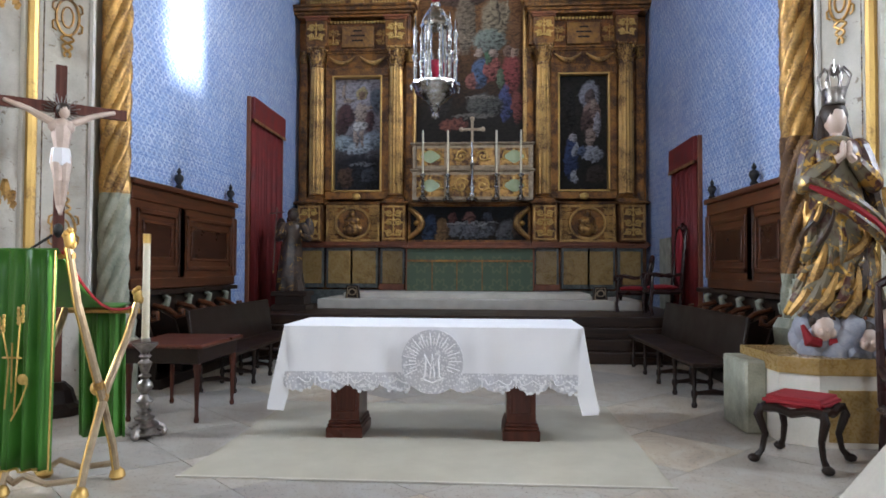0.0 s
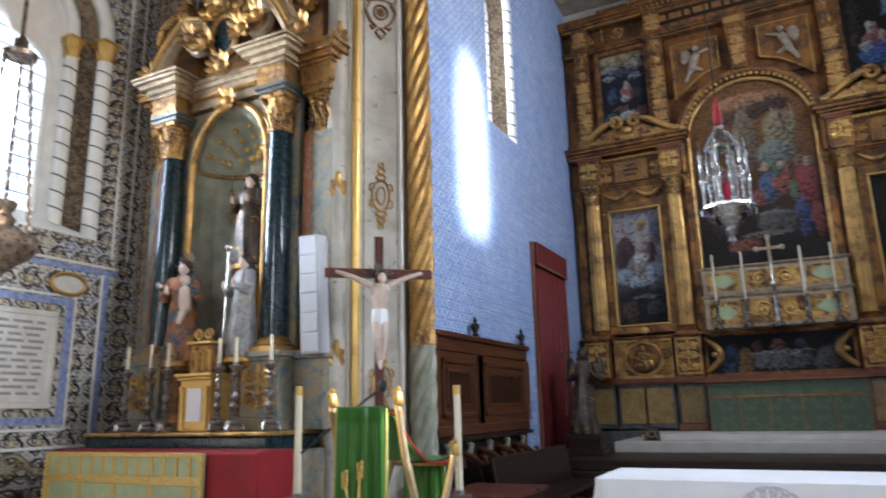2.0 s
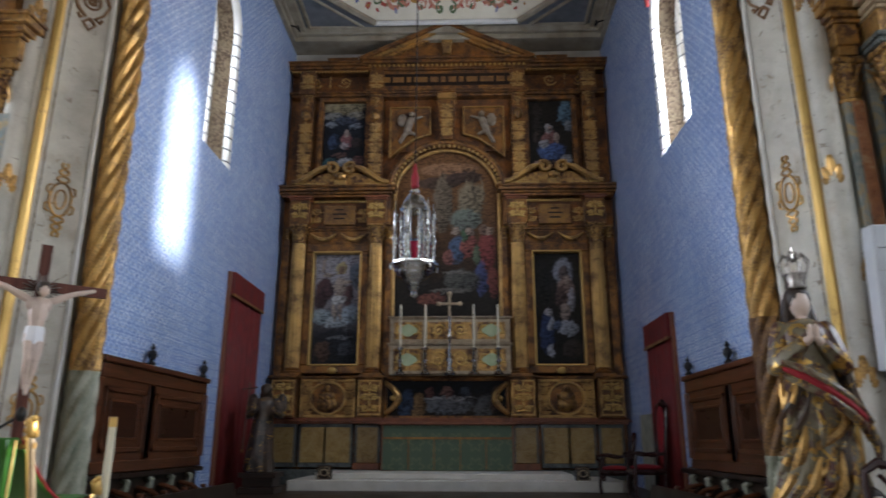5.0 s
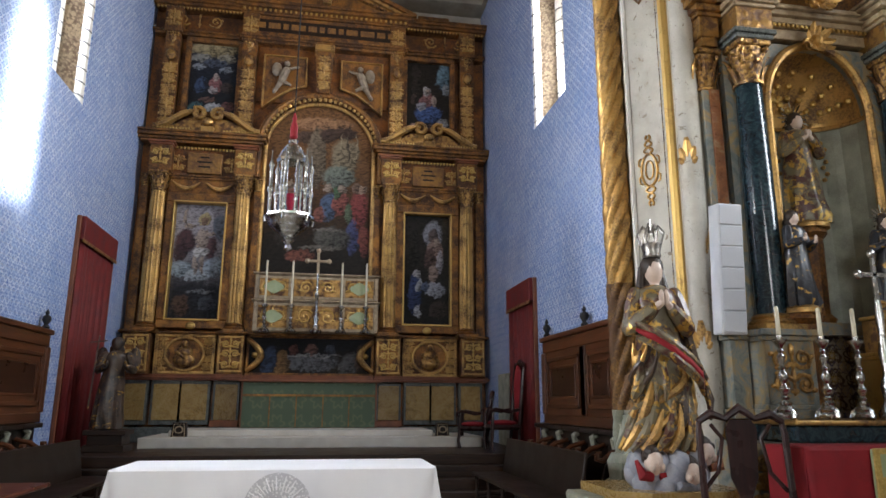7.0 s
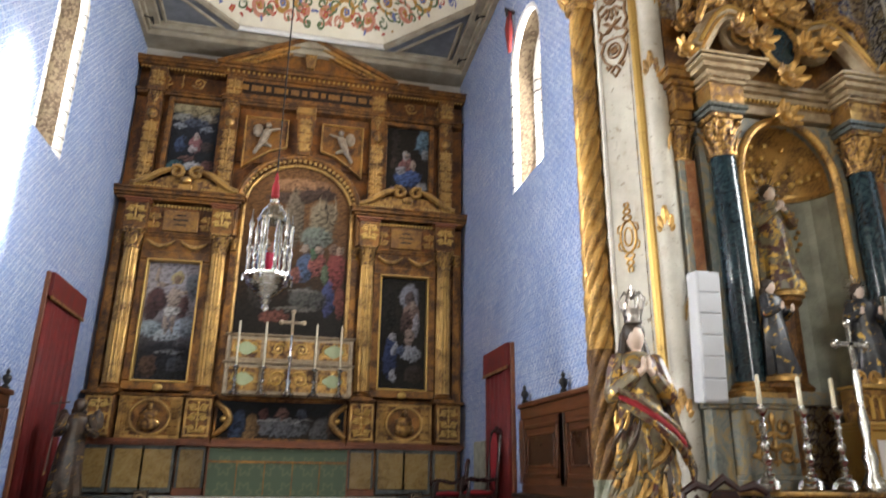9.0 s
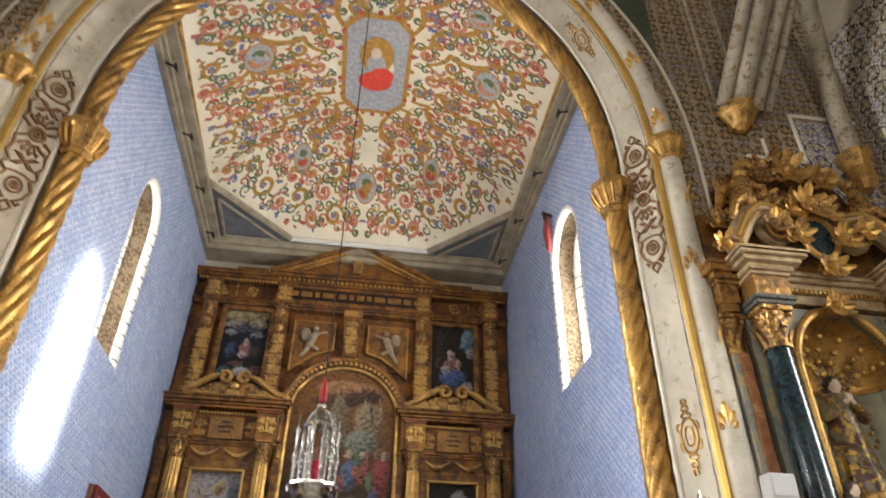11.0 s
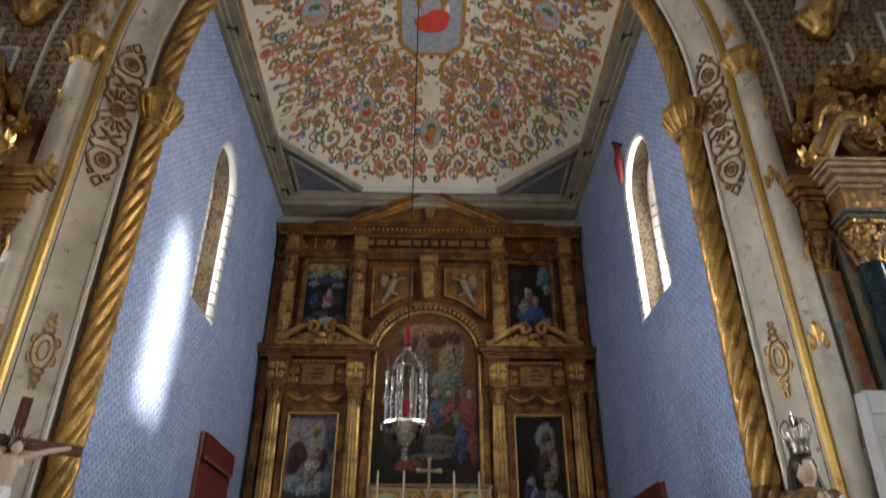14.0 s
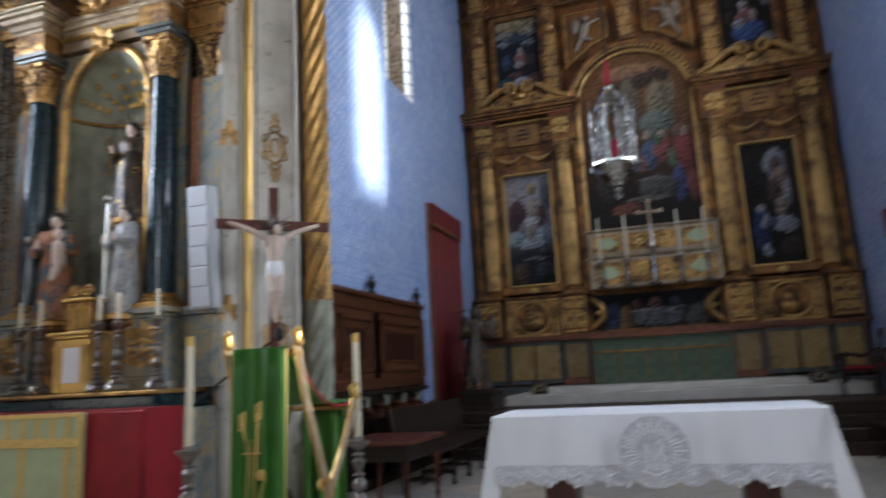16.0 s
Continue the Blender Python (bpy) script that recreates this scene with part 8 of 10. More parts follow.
def crucified(co, ad, fd, zc, h, name, label, mats):
    """A plain carved figure on a cross; zc is the height of its hands."""
    bm = B()

    def at(a, b, z):
        return co + ad * a + fd * b + Vector((0, 0, z))
    limb(bm, at(0, 0.07 * h, zc - 0.20 * h), at(0, 0.07 * h, zc - 0.42 * h), 0.085 * h, 0.062 * h)
    limb(bm, at(-0.05 * h, 0.07 * h, zc - 0.20 * h), at(0.05 * h, 0.07 * h, zc - 0.20 * h), 0.07 * h, 0.07 * h)
    for k in (-1, 1):
        limb(bm, at(k * 0.09 * h, 0.07 * h, zc - 0.16 * h), at(k * 0.28 * h, 0.05 * h, zc - 0.06 * h), 0.036 * h, 0.028 * h)
        limb(bm, at(k * 0.28 * h, 0.05 * h, zc - 0.06 * h), at(k * 0.46 * h, 0.04 * h, zc + 0.0 * h), 0.027 * h, 0.02 * h)
        limb(bm, at(k * 0.035 * h, 0.08 * h, zc - 0.50 * h), at(k * 0.03 * h, 0.13 * h, zc - 0.72 * h), 0.056 * h, 0.04 * h)
        limb(bm, at(k * 0.03 * h, 0.13 * h, zc - 0.72 * h), at(k * 0.012 * h, 0.06 * h, zc - 0.97 * h), 0.037 * h, 0.024 * h)
    limb(bm, at(0, 0.08 * h, zc - 0.97 * h), at(0, 0.10 * h, zc - 1.03 * h), 0.026 * h, 0.02 * h)
    lathe_c = at(0, 0.075 * h, 0)
    lathe(bm, lathe_c.x, lathe_c.y, [(0.07 * h, zc - 0.58 * h), (0.09 * h, zc - 0.55 * h), (0.085 * h, zc - 0.47 * h), (0.075 * h, zc - 0.41 * h)], 14, 1, 7, 0.08)
    blob(bm, at(0.015 * h, 0.10 * h, zc - 0.055 * h), 0.058 * h, 0, 12, 8, (0.9, 0.95, 1.2))
    blob(bm, at(0.01 * h, 0.085 * h, zc - 0.04 * h), 0.066 * h, 2, 10, 8, (1.0, 1.0, 1.1))
    for i in range(24):
        t = 2 * math.pi * i / 24
        tube(bm, [at(0.07 * h * math.cos(t), 0.04 * h, zc - 0.045 * h + 0.07 * h * math.sin(t)), at((0.17 if i % 2 else 0.14) * h * math.cos(t), 0.04 * h, zc - 0.045 * h + (0.17 if i % 2 else 0.14) * h * math.sin(t))], 0.006 * h, 4, 3)
    return part(name, bm, mats, cx, label, True)


crucified(co, ad, fd, 3.11, 1.06, "carved_figure", "pale painted carved figure with a rayed halo", ["skin", "linen", "hair", "pewter"])
# black boom arm of a microphone
mic = thing("microphone_stand", (-3.35, 5.2, 0), "black microphone boom stand", "microphone")
part("pole", tube(B(), [(-3.35, 5.2, 0.0), (-3.35, 5.2, 1.55)], 0.012, 7), "iron", mic)
part("boom", tube(B(), [(-3.75, 5.0, 1.2), (-3.35, 5.2, 1.55), (-3.12, 5.3, 1.74)], 0.011, 7), "iron", mic)
bm = B()
blob(bm, (-3.08, 5.32, 1.78), 0.05, 0, 10, 7, (0.8, 0.8, 1.2))
part("microphone", bm, "iron", mic, "", True)
part("tripod", tube(B(), [(-3.6, 5.1, 0.01), (-3.35, 5.2, 0.14), (-3.1, 5.3, 0.01)], 0.012, 6), "iron", mic)

# crowned statue on its stone plinth
pl = thing("statue_plinth", (3.7, 6.45, 0), "cream stone plinth with a yellow marble band", "plinth")
oct_pts = [(2.95, 6.05), (3.2, 5.86), (3.9, 5.86), (4.15, 6.05), (4.15, 6.9), (2.95, 6.9)]
part("body", prism(B(), oct_pts, 0.0, 0.60, 0, "xy"), "stone_light", pl)
part("marble_band", prism(B(), [(3.55 + (x - 3.55) * 1.03, 6.45 + (y - 6.45) * 1.03) for x, y in oct_pts], 0.60, 0.74, 0, "xy"), "yellow_marble", pl, "yellow marble band")
part("inset", box(B(), 3.27, 5.845, 0.05, 3.83, 5.87, 0.48), "yellow_marble", pl, "yellow marble inset")
part("side_block", box(B(), 2.76, 6.3, 0.0, 2.95, 6.9, 0.66, 0.02), "stone_worn", pl)
bm = B()
figure(bm, 3.68, 6.3, 1.05, 2.08, 0, 1, 2, -math.pi / 2 - 0.12, 0.0, "pray", 3, 0.98)
rngv = random.Random(8)
for k in range(26):
    a, zt = rngv.uniform(-3.0, -0.1), rngv.uniform(1.45, 2.2)
    drift, ln = rngv.uniform(-1.5, 0.5), rngv.uniform(0.25, 0.6)
    pts = []
    for i in range(7):
        u = i / 6
        z = max(1.08, zt - ln * u)
        q = 0.30 + 0.07 * (2.1 - z) + 0.03 * math.sin(6 * u + k)
        b = a + drift * u * u
        pts.append((3.68 + q * 1.08 * math.cos(b), 6.3 + q * 0.80 * math.sin(b), z))
    w0 = rngv.uniform(0.025, 0.06)
    tube(bm, pts, [w0 * 0.3, w0 * 0.8, w0, w0 * 1.2, w0 * 1.1, w0 * 0.8, w0 * 0.3], 6, rngv.choice((4, 4, 0, 0, 0, 8)), 0.55)
for k in range(9):
    a = -2.95 + k * 0.34
    tube(bm, [(3.68 + 0.34 * math.cos(a), 6.3 + 0.27 * math.sin(a), 1.5), (3.66 + 0.40 * math.cos(a - 0.2), 6.3 + 0.33 * math.sin(a - 0.2), 1.26), (3.62 + 0.46 * math.cos(a - 0.45), 6.3 + 0.36 * math.sin(a - 0.45), 1.10)], [0.02, 0.06, 0.03], 6, 4 if k % 2 else 0)
# mantle billowing at one side
for k in range(5):
    tube(bm, [(3.98, 6.42, 2.55 - 0.04 * k), (4.12 + 0.02 * k, 6.36, 2.3 - 0.08 * k), (4.1 + 0.04 * k, 6.2, 2.0 - 0.1 * k), (4.2, 6.12, 1.8 - 0.1 * k)], [0.05, 0.06, 0.055, 0.02], 6, 0 if k % 2 else 8)
pts = [(3.30, 6.08, 2.30), (3.45, 5.98, 2.22), (3.65, 5.92, 2.10), (3.85, 5.93, 1.97), (4.05, 6.05, 1.86), (4.15, 6.15, 1.72)]
for off in (0.0, 0.07, -0.07):
    tube(bm, [(x, y, z + off) for x, y, z in pts], [0.02, 0.04, 0.05, 0.05, 0.05, 0.02], 8, 5 if off == 0 else 0)
blob(bm, (3.42, 6.36, 2.52), 0.14, 0, 10, 7, (0.8, 0.9, 1.3))
blob(bm, (3.94, 6.36, 2.52), 0.14, 0, 10, 7, (0.8, 0.9, 1.3))
for e in (-1, 1):
    tube(bm, [(3.68 + e * 0.11, 6.36, 3.0), (3.68 + e * 0.15, 6.34, 2.8), (3.68 + e * 0.17, 6.3, 2.62)], [0.05, 0.06, 0.03], 8, 2)
# cloud and plain child heads at the feet
for k in range(15):
    a = math.pi + math.pi * k / 14
    blob(bm, (3.68 + 0.36 * math.cos(a), 6.3 + 0.3 * math.sin(a), 0.88 + 0.11 * math.sin(k * 2.1)), 0.15, 3, 10, 7)
for hx, hy, hz in ((3.38, 6.0, 1.0), (3.78, 5.93, 0.90), (4.02, 6.02, 1.08)):
    blob(bm, (hx, hy, hz), 0.115, 1, 14, 10, (0.95, 0.95, 1.1))
    blob(bm, (hx, hy - 0.108, hz - 0.01), 0.02, 1, 6, 5, (0.8, 1, 1.2))
    for e in (-1, 1):
        blob(bm, (hx + e * 0.055, hy - 0.07, hz - 0.04), 0.045, 1, 8, 6)
    blob(bm, (hx, hy + 0.035, hz + 0.055), 0.118, 2, 12, 8, (1.02, 0.95, 1.0))
    for e in (-1, -0.4, 0.3, 0.9):
        blob(bm, (hx + e * 0.1, hy - 0.035 + 0.03 * abs(e), hz + 0.11 - 0.05 * abs(e)), 0.04, 2, 7, 5)
    for e in (-1, 1):
        tube(bm, [(hx + e * 0.04, hy - 0.02, hz - 0.13), (hx + e * 0.16, hy - 0.03, hz - 0.12), (hx + e * 0.2, hy + 0.02, hz + 0.02)], [0.05, 0.06, 0.02], 7, 5 if hx < 3.5 else (3 if hx < 3.9 else 7))
# crown
lathe(bm, 3.68, 6.3, [(0.105, 3.10), (0.115, 3.12), (0.105, 3.15), (0.125, 3.2), (0.13, 3.22), (0.11, 3.22)], 20, 6)
for k in range(4):
    a = k * math.pi / 4
    d = Vector((math.cos(a), math.sin(a), 0))
    o = Vector((3.68, 6.3, 0))
    tube(bm, [o + d * 0.125 + Vector((0, 0, 3.21)), o + d * 0.17 + Vector((0, 0, 3.30)), o + d * 0.10 + Vector((0, 0, 3.36)), o + Vector((0, 0, 3.31)), o - d * 0.10 + Vector((0, 0, 3.36)), o - d * 0.17 + Vector((0, 0, 3.30)), o - d * 0.125 + Vector((0, 0, 3.21))], 0.011, 5, 6)
tube(bm, [(3.68, 6.3, 3.3), (3.68, 6.3, 3.42)], 0.012, 5, 6)
tube(bm, [(3.65, 6.3, 3.385), (3.71, 6.3, 3.385)], 0.01, 5, 6)
for v in bm.verts:
    if v.co.z > 3.13:
        v.co.z = 3.13 + (v.co.z - 3.13) * 1.4
bmesh.ops.transform(bm, matrix=Matrix.Translation((3.56, 6.3, 0.74)) @ Matrix.Diagonal((0.82, 0.88, 0.945, 1.0)) @ Matrix.Translation((-3.68, -6.3, -0.74)), verts=bm.verts)
tagged(part("crowned_statue", bm, ["statue_virgin", "skin", "hair", "statue_cloud", "gold", "red_velvet", "pewter", "statue_blue", "statue_dark"], None, "gilded praying robed statue with a silver crown", True, (3.68, 6.3, 0.74)), category="statue")

# stool and armchair by the plinth
st = thing("stool", (2.78, 5.13, 0), "dark carved stool with a red velvet seat", "stool")
SQ = [(2.46, 5.1), (2.79, 4.83), (3.08, 5.15), (2.76, 5.44)]
for x, y in SQ:
    dx, dy = (x - 2.77) * 0.16, (y - 5.13) * 0.16
    pts = [(x + dx * 1.2, y + dy * 1.2, 0.03), (x, y, 0.10), (x - dx * 0.5, y - dy * 0.5, 0.22), (x + dx * 0.6, y + dy * 0.6, 0.37), (x, y, 0.44)]
    lg = part("leg", tube(B(), pts, [0.03, 0.022, 0.026, 0.036, 0.03], 8), "wood_dark", st, "curved cabriole leg", True)
    bm = B()
    blob(bm, (x + dx * 1.3, y + dy * 1.3, 0.035), 0.042, 0, 10, 6, (1.1, 1.1, 0.8))
    part("claw_foot", bm, "wood_dark", lg, "", True)
for (x0, y0), (x1, y1) in zip(SQ, SQ[1:] + SQ[:1]):
    part("apron", tube(B(), [(x0, y0, 0.42), ((x0 * 3 + x1) / 4, (y0 * 3 + y1) / 4, 0.43), ((x0 + x1) / 2, (y0 + y1) / 2, 0.40), ((x0 + x1 * 3) / 4, (y0 + y1 * 3) / 4, 0.43), (x1, y1, 0.42)], 0.034, 6), "wood_dark", st, "", True)
bm = prism(B(), [(2.77 + (x - 2.77) * 1.03, 5.13 + (y - 5.13) * 1.03) for x, y in SQ], 0.44, 0.52, 0, "xy")
bmesh.ops.bevel(bm, geom=bm.edges[:], offset=0.03, segments=3, affect="EDGES")
part("seat", bm, "red_velvet", st, "padded red velvet seat", True)
shift(st, 0.09, 0.3)
armchair("armchair", 3.80, 5.2, 0.0, -1.85, 1.36, "carved dark armchair with open splat and red seat", 0.44, True, 0.72)

# slanting stone ambo near the camera
am = thing("ambo", (2.27, 2.75, 0), "pale polished stone ambo with a slanted top", "ambo")
part("body", prism(B(), [(1.84, 0.0), (2.7, 0.0), (2.7, 1.0), (2.42, 0.96), (2.17, 0.78), (1.94, 0.51)], 2.5, 3.0), "stone_light", am)
part("edge", tube(B(), [(1.94, 2.5, 0.51), (2.17, 2.49, 0.785), (2.42, 2.49, 0.965), (2.7, 2.49, 1.005)], 0.018, 6), "stone_white", am, "polished rounded edge", True)


# ---- side altars flanking the arch ----
def saint(name, x, y, z, h, robe, label, turn=-math.pi / 2, arms="hold", seed=1, halo=True, extra=None, wide=1.0):
    bm = B()
    figure(bm, x, y, z + 0.07, h, 0, 1, 2, turn, 0.0, arms, seed, wide)
    lathe(bm, x, y, [(h * 0.17, z), (h * 0.17, z + 0.05), (h * 0.14, z + 0.08)], 12, 4)
    if halo:
        for i in range(18):
            t = 2 * math.pi * i / 18
            q = (0.15 if i % 2 else 0.12) * h
            tube(bm, [(x + 0.06 * h * math.cos(t), y + 0.03, z + 0.07 + h * 0.96 + 0.06 * h * math.sin(t)), (x + q * math.cos(t), y + 0.03, z + 0.07 + h * 0.96 + q * math.sin(t))], 0.008 * h, 4, 3)
    if extra:
        extra(bm)
    return tagged(part(name, bm, [robe, "skin", "hair", "silver", "gold"], None, label, True, (x, y, z)), category="statue")


def carve_cluster(bm, x, y, z, r, seed, n=9, mi=0):
    """A carved bouquet of leaves and scrolls."""
    rng = random.Random(seed)
    for k in range(n):
        a = 2 * math.pi * k / n + rng.uniform(-0.2, 0.2)
        d = Vector((math.cos(a), -0.35, math.sin(a)))
        leaf(bm, Vector((x, y, z)) + d * (r * 0.1), Vector((x, y, z)) + d * r * rng.uniform(0.8, 1.1), r * 0.3, Vector((0, -1, 0)) * 0.6, mi)
    blob(bm, (x, y - r * 0.15, z), r * 0.32, mi, 10, 7)
    tube(bm, spiral(x + r * 0.4, z - r * 0.3, y - r * 0.15, r * 0.4, r * 0.1, 0, 1.4, 12), r * 0.09, 5, mi)
    tube(bm, spiral(x - r * 0.4, z - r * 0.3, y - r * 0.15, r * 0.4, r * 0.1, math.pi, -1.4, 12), r * 0.09, 5, mi)
    return bm


def side_altar(xc, s):
    """Altarpiece of marbled columns round a shell niche; s is -1 left of the arch, 1 right of it. e points to the arch."""
    e = -s
    t = thing("side_altarpiece", (xc, 6.95, 1.36), "gilded and marbled side altarpiece with a shell niche", "altarpiece")

    def P(name, bm, mt, label="", smooth=False, parent=None):
        return part(name, bm, mt, parent or t, label, smooth)
    # pierced front and the niche behind it
    P("niche_front", pierced(B(), xc - 1.25, xc + 1.25, 2.3, 6.0, 6.98, 7.06, arch_outline(xc, 0.7, 2.45, 5.1, 0.86, 16), xc, "xz"), "mixed_marble", "marbled niche surround")
    bm = B()
    n = 18
    rows = []
    for z in [2.45, 3.2, 4.0, 4.6, 5.1]:
        rows.append([bm.verts.new((xc - 0.7 * math.cos(math.pi * i / n), 7.0 + 0.62 * math.sin(math.pi * i / n) + (0.03 if i % 2 else 0), z)) for i in range(n + 1)])
    for a, b in zip(rows, rows[1:]):
        for i in range(n):
            bm.faces.new((a[i], a[i + 1], b[i + 1], b[i]))
    P("niche_wall", bm, "niche_green", "fluted grey-green niche wall")
    bm = B()
    rows = []
    for k in range(9):
        a = math.pi / 2 * k / 8
        rows.append([bm.verts.new((xc - 0.71 * math.cos(math.pi * i / n), 7.0 + (0.62 + (0.03 if i % 2 else 0)) * math.sin(math.pi * i / n) * math.cos(a), 5.1 + (0.86 + (0.03 if i % 2 else 0)) * math.sin(math.pi * i / n) * math.sin(a))) for i in range(n + 1)])
    for a, b in zip(rows, rows[1:]):
        for i in range(n):
            bm.faces.new((a[i], a[i + 1], b[i + 1], b[i]))
    P("niche_shell", bm, "niche_green" if s < 0 else "gold", "ribbed grey-green shell" if s < 0 else "ribbed gilded shell", True)
    for i in range(1, 8):
        a = math.pi * i / 8
        bm = B()
        for j in range(4):
            q = 0.25 + 0.13 * j
            blob(bm, (xc - q * math.cos(a), 7.0 + 0.57 * math.sin(a) * math.sqrt(max(0.0, 1 - (q / 0.78) ** 2)), 5.1 + q * 1.12 * math.sin(a)), 0.045, 0, 6, 4)
        P("shell_gilding", bm, "gold_bright")
    for k in range(5):
        x = xc - 0.42 + 0.21 * k
        bm = B()
        for j in range(7):
            blob(bm, (x + (0.025 if j % 2 else -0.025), 6.98 + 0.6 * math.sqrt(max(0.0, 1 - ((x - xc) / 0.7) ** 2)), 4.9 - j * 0.085), 0.032, 0, 6, 4)
        P("gilt_drop", bm, "gold")
    P("niche_string", tube(B(), [(xc - 0.7 * math.cos(math.pi * i / 16), 6.98 + 0.6 * math.sin(math.pi * i / 16), 5.1) for i in range(17)], 0.03, 6), "gold", "", True)
    P("niche_frame", tube(B(), [(x, 6.95, z) for x, z in arch_outline(xc, 0.72, 2.4, 5.1, 0.9, 20)], 0.055, 8), "gold", "gilded arch moulding", True)
    bm = B()
    carve_cluster(bm, xc, 6.88, 6.02, 0.24, 3)
    P("keystone", bm, "gold")
    # pedestal zone
    for k in (-1, 1):
        x = xc + k * 1.02
        bm = B()
        steps(bm, x - 0.30, x + 0.30, 6.60, 7.2, 1.36, ((0.1, 0.05), (0.05, 0.02), (0.68, 0.0), (0.05, 0.03), (0.07, 0.07)))
        ped = P("pedestal", bm, "mixed_marble", "grey and gold marbled pedestal")
        P("pedestal_carving", scrollwork(B(), x - 0.25, 1.58, x + 0.25, 2.14, 6.58, 6, 0.024), "gold", "", True, ped)
        P("pedestal_cap", box(B(), x - 0.36, 6.54, 2.24, x + 0.36, 7.2, 2.31, 0.015), "gold", "", False, ped)
        col = P("column", lathe(B(), x, 6.85, [(0.17, 2.5), (0.176, 3.2), (0.17, 4.2), (0.15, 5.28)], 28), "green_marble", "polished blue-green marbled column", True)
        P("base", base_mould(B(), x, 6.85, 2.31, 0.18, 0.19), "gold", "", True, col)
        P("capital", capital(B(), x, 6.85, 5.28, 0.165, 0.55), "gold_fine", "gilded Corinthian capital", False, col)
        bm = B()
        steps(bm, x - 0.25, x + 0.25, 6.62, 7.2, 5.83, ((0.06, 0.0), (0.06, 0.03)))
        P("architrave", bm, "grey_marble", "", False, col)
        fb = P("frieze_block", box(B(), x - 0.24, 6.60, 5.95, x + 0.24, 7.2, 6.22), "gold_carved", "carved gilt frieze block", False, col)
        bm = B()
        steps(bm, x - 0.25, x + 0.25, 6.58, 7.2, 6.22, ((0.05, 0.02), (0.08, 0.06), (0.07, 0.14), (0.05, 0.2), (0.04, 0.23)))
        P("cornice_block", bm, "silver_paint", "stone-coloured cornice with gilt lines", False, col)
        P("gilt_line", box(B(), x - 0.46, 6.355, 6.47, x + 0.46, 7.2, 6.485), "gold_bright", "", False, col)
        P("dentil_row", dentils(B(), x - 0.28, x + 0.28, 6.56, 6.26, 0.035, 0.03, 0.04), "silver_paint", "", False, col)
    # marbled pilasters towards the arch and the wall
    for k, x0, x1 in ((e, 1.34, 1.80 if s < 0 else 1.56), (-e, 1.34, 1.62)):
        a, b = sorted((xc + k * x0, xc + k * x1))
        pil = P("pilaster", box(B(), a, 6.98, 2.3, b, 7.24, 5.28, 0.01), "mixed_marble", "grey-gold marbled pilaster")
        P("red_strip", box(B(), *((a, 6.96, 2.3, a + 0.13, 6.99, 5.28) if k > 0 else (b - 0.13, 6.96, 2.3, b, 6.99, 5.28))), "red_marble", "red-ochre marbled strip", False, pil)
        P("pilaster_capital", capital(B(), (a + b) / 2, 7.1, 5.28, 0.13, 0.55), "gold_fine", "", False, pil)
        bm = B()
        steps(bm, a, b, 6.9, 7.24, 5.83, ((0.12, 0.0), (0.27, 0.02), (0.05, 0.05), (0.08, 0.1), (0.1, 0.16), (0.05, 0.18)))
        P("pilaster_entablature", bm, "gold_carved", "", False, pil)
        bm = B()
        steps(bm, a, b, 6.85, 7.24, 1.36, ((0.1, 0.04), (0.75, 0.0), (0.1, 0.05)))
        P("pilaster_pedestal", bm, "mixed_marble", "", False, pil)
    # recessed entablature over the niche
    bm = B()
    steps(bm, xc - 0.8, xc + 0.8, 6.93, 7.24, 6.05, ((0.14, 0.0), (0.05, 0.03), (0.08, 0.06), (0.07, 0.12), (0.06, 0.16)))
    P("centre_entablature", bm, "silver_paint", "stone-coloured cornice with dentils")
    P("dentil_row", dentils(B(), xc - 0.78, xc + 0.78, 6.9, 6.19, 0.035, 0.03, 0.04), "gold_bright")
    P("backing", box(B(), xc - 1.5, 7.12, 6.3, xc + 1.5, 7.24, 7.5), "gold_wood", "carved gilt backing")
    # broken scroll pediment
    for k in (-1, 1):
        pts = [(xc + k * (1.32 - 0.62 * i / 10), 6.72 + 0.1 * i / 10, 6.72 + 0.70 * math.sin(math.pi / 2 * i / 10)) for i in range(11)]
        pts += [(xc + k * (0.62 - 0.26 * math.sin(0.62 * j) * (1 - 0.06 * j)), 6.84, 7.16 + 0.26 * math.cos(0.62 * j) * (1 - 0.06 * j)) for j in range(1, 11)]
        P("pediment_scroll", tube(B(), pts, [0.15] * 11 + [0.13 - 0.007 * j for j in range(10)], 8), "silver_paint", "stone-coloured scrolled pediment", True)
        P("pediment_gilding", tube(B(), [(x, y - 0.14, z + 0.07) for x, y, z in pts[:18]], 0.03, 6), "gold_bright", "gilded edge of the scroll", True)
        P("pediment_gilding", tube(B(), [(x, y - 0.15, z - 0.05) for x, y, z in pts[:18]], 0.022, 6), "gold", "", True)
        bm = B()
        carve_cluster(bm, xc + k * 0.66, 6.68, 7.14, 0.22, 5)
        P("scroll_rosette", bm, "gold")
        bm = B()
        carve_cluster(bm, xc + k * 1.45, 6.7, 6.72, 0.24, 9)
        P("corner_carving", bm, "gold")
        # seated carved figures over the scrolls
        bm = B()
        fx = xc + k * 0.92
        blob(bm, (fx, 6.82, 7.62), 0.19, 0, 10, 8, (1.1, 0.9, 0.9))
        limb(bm, (fx, 6.8, 7.65), (fx - k * 0.04, 6.8, 7.92), 0.14, 0.11)
        blob(bm, (fx - k * 0.06, 6.78, 8.1), 0.085, 0, 10, 8)
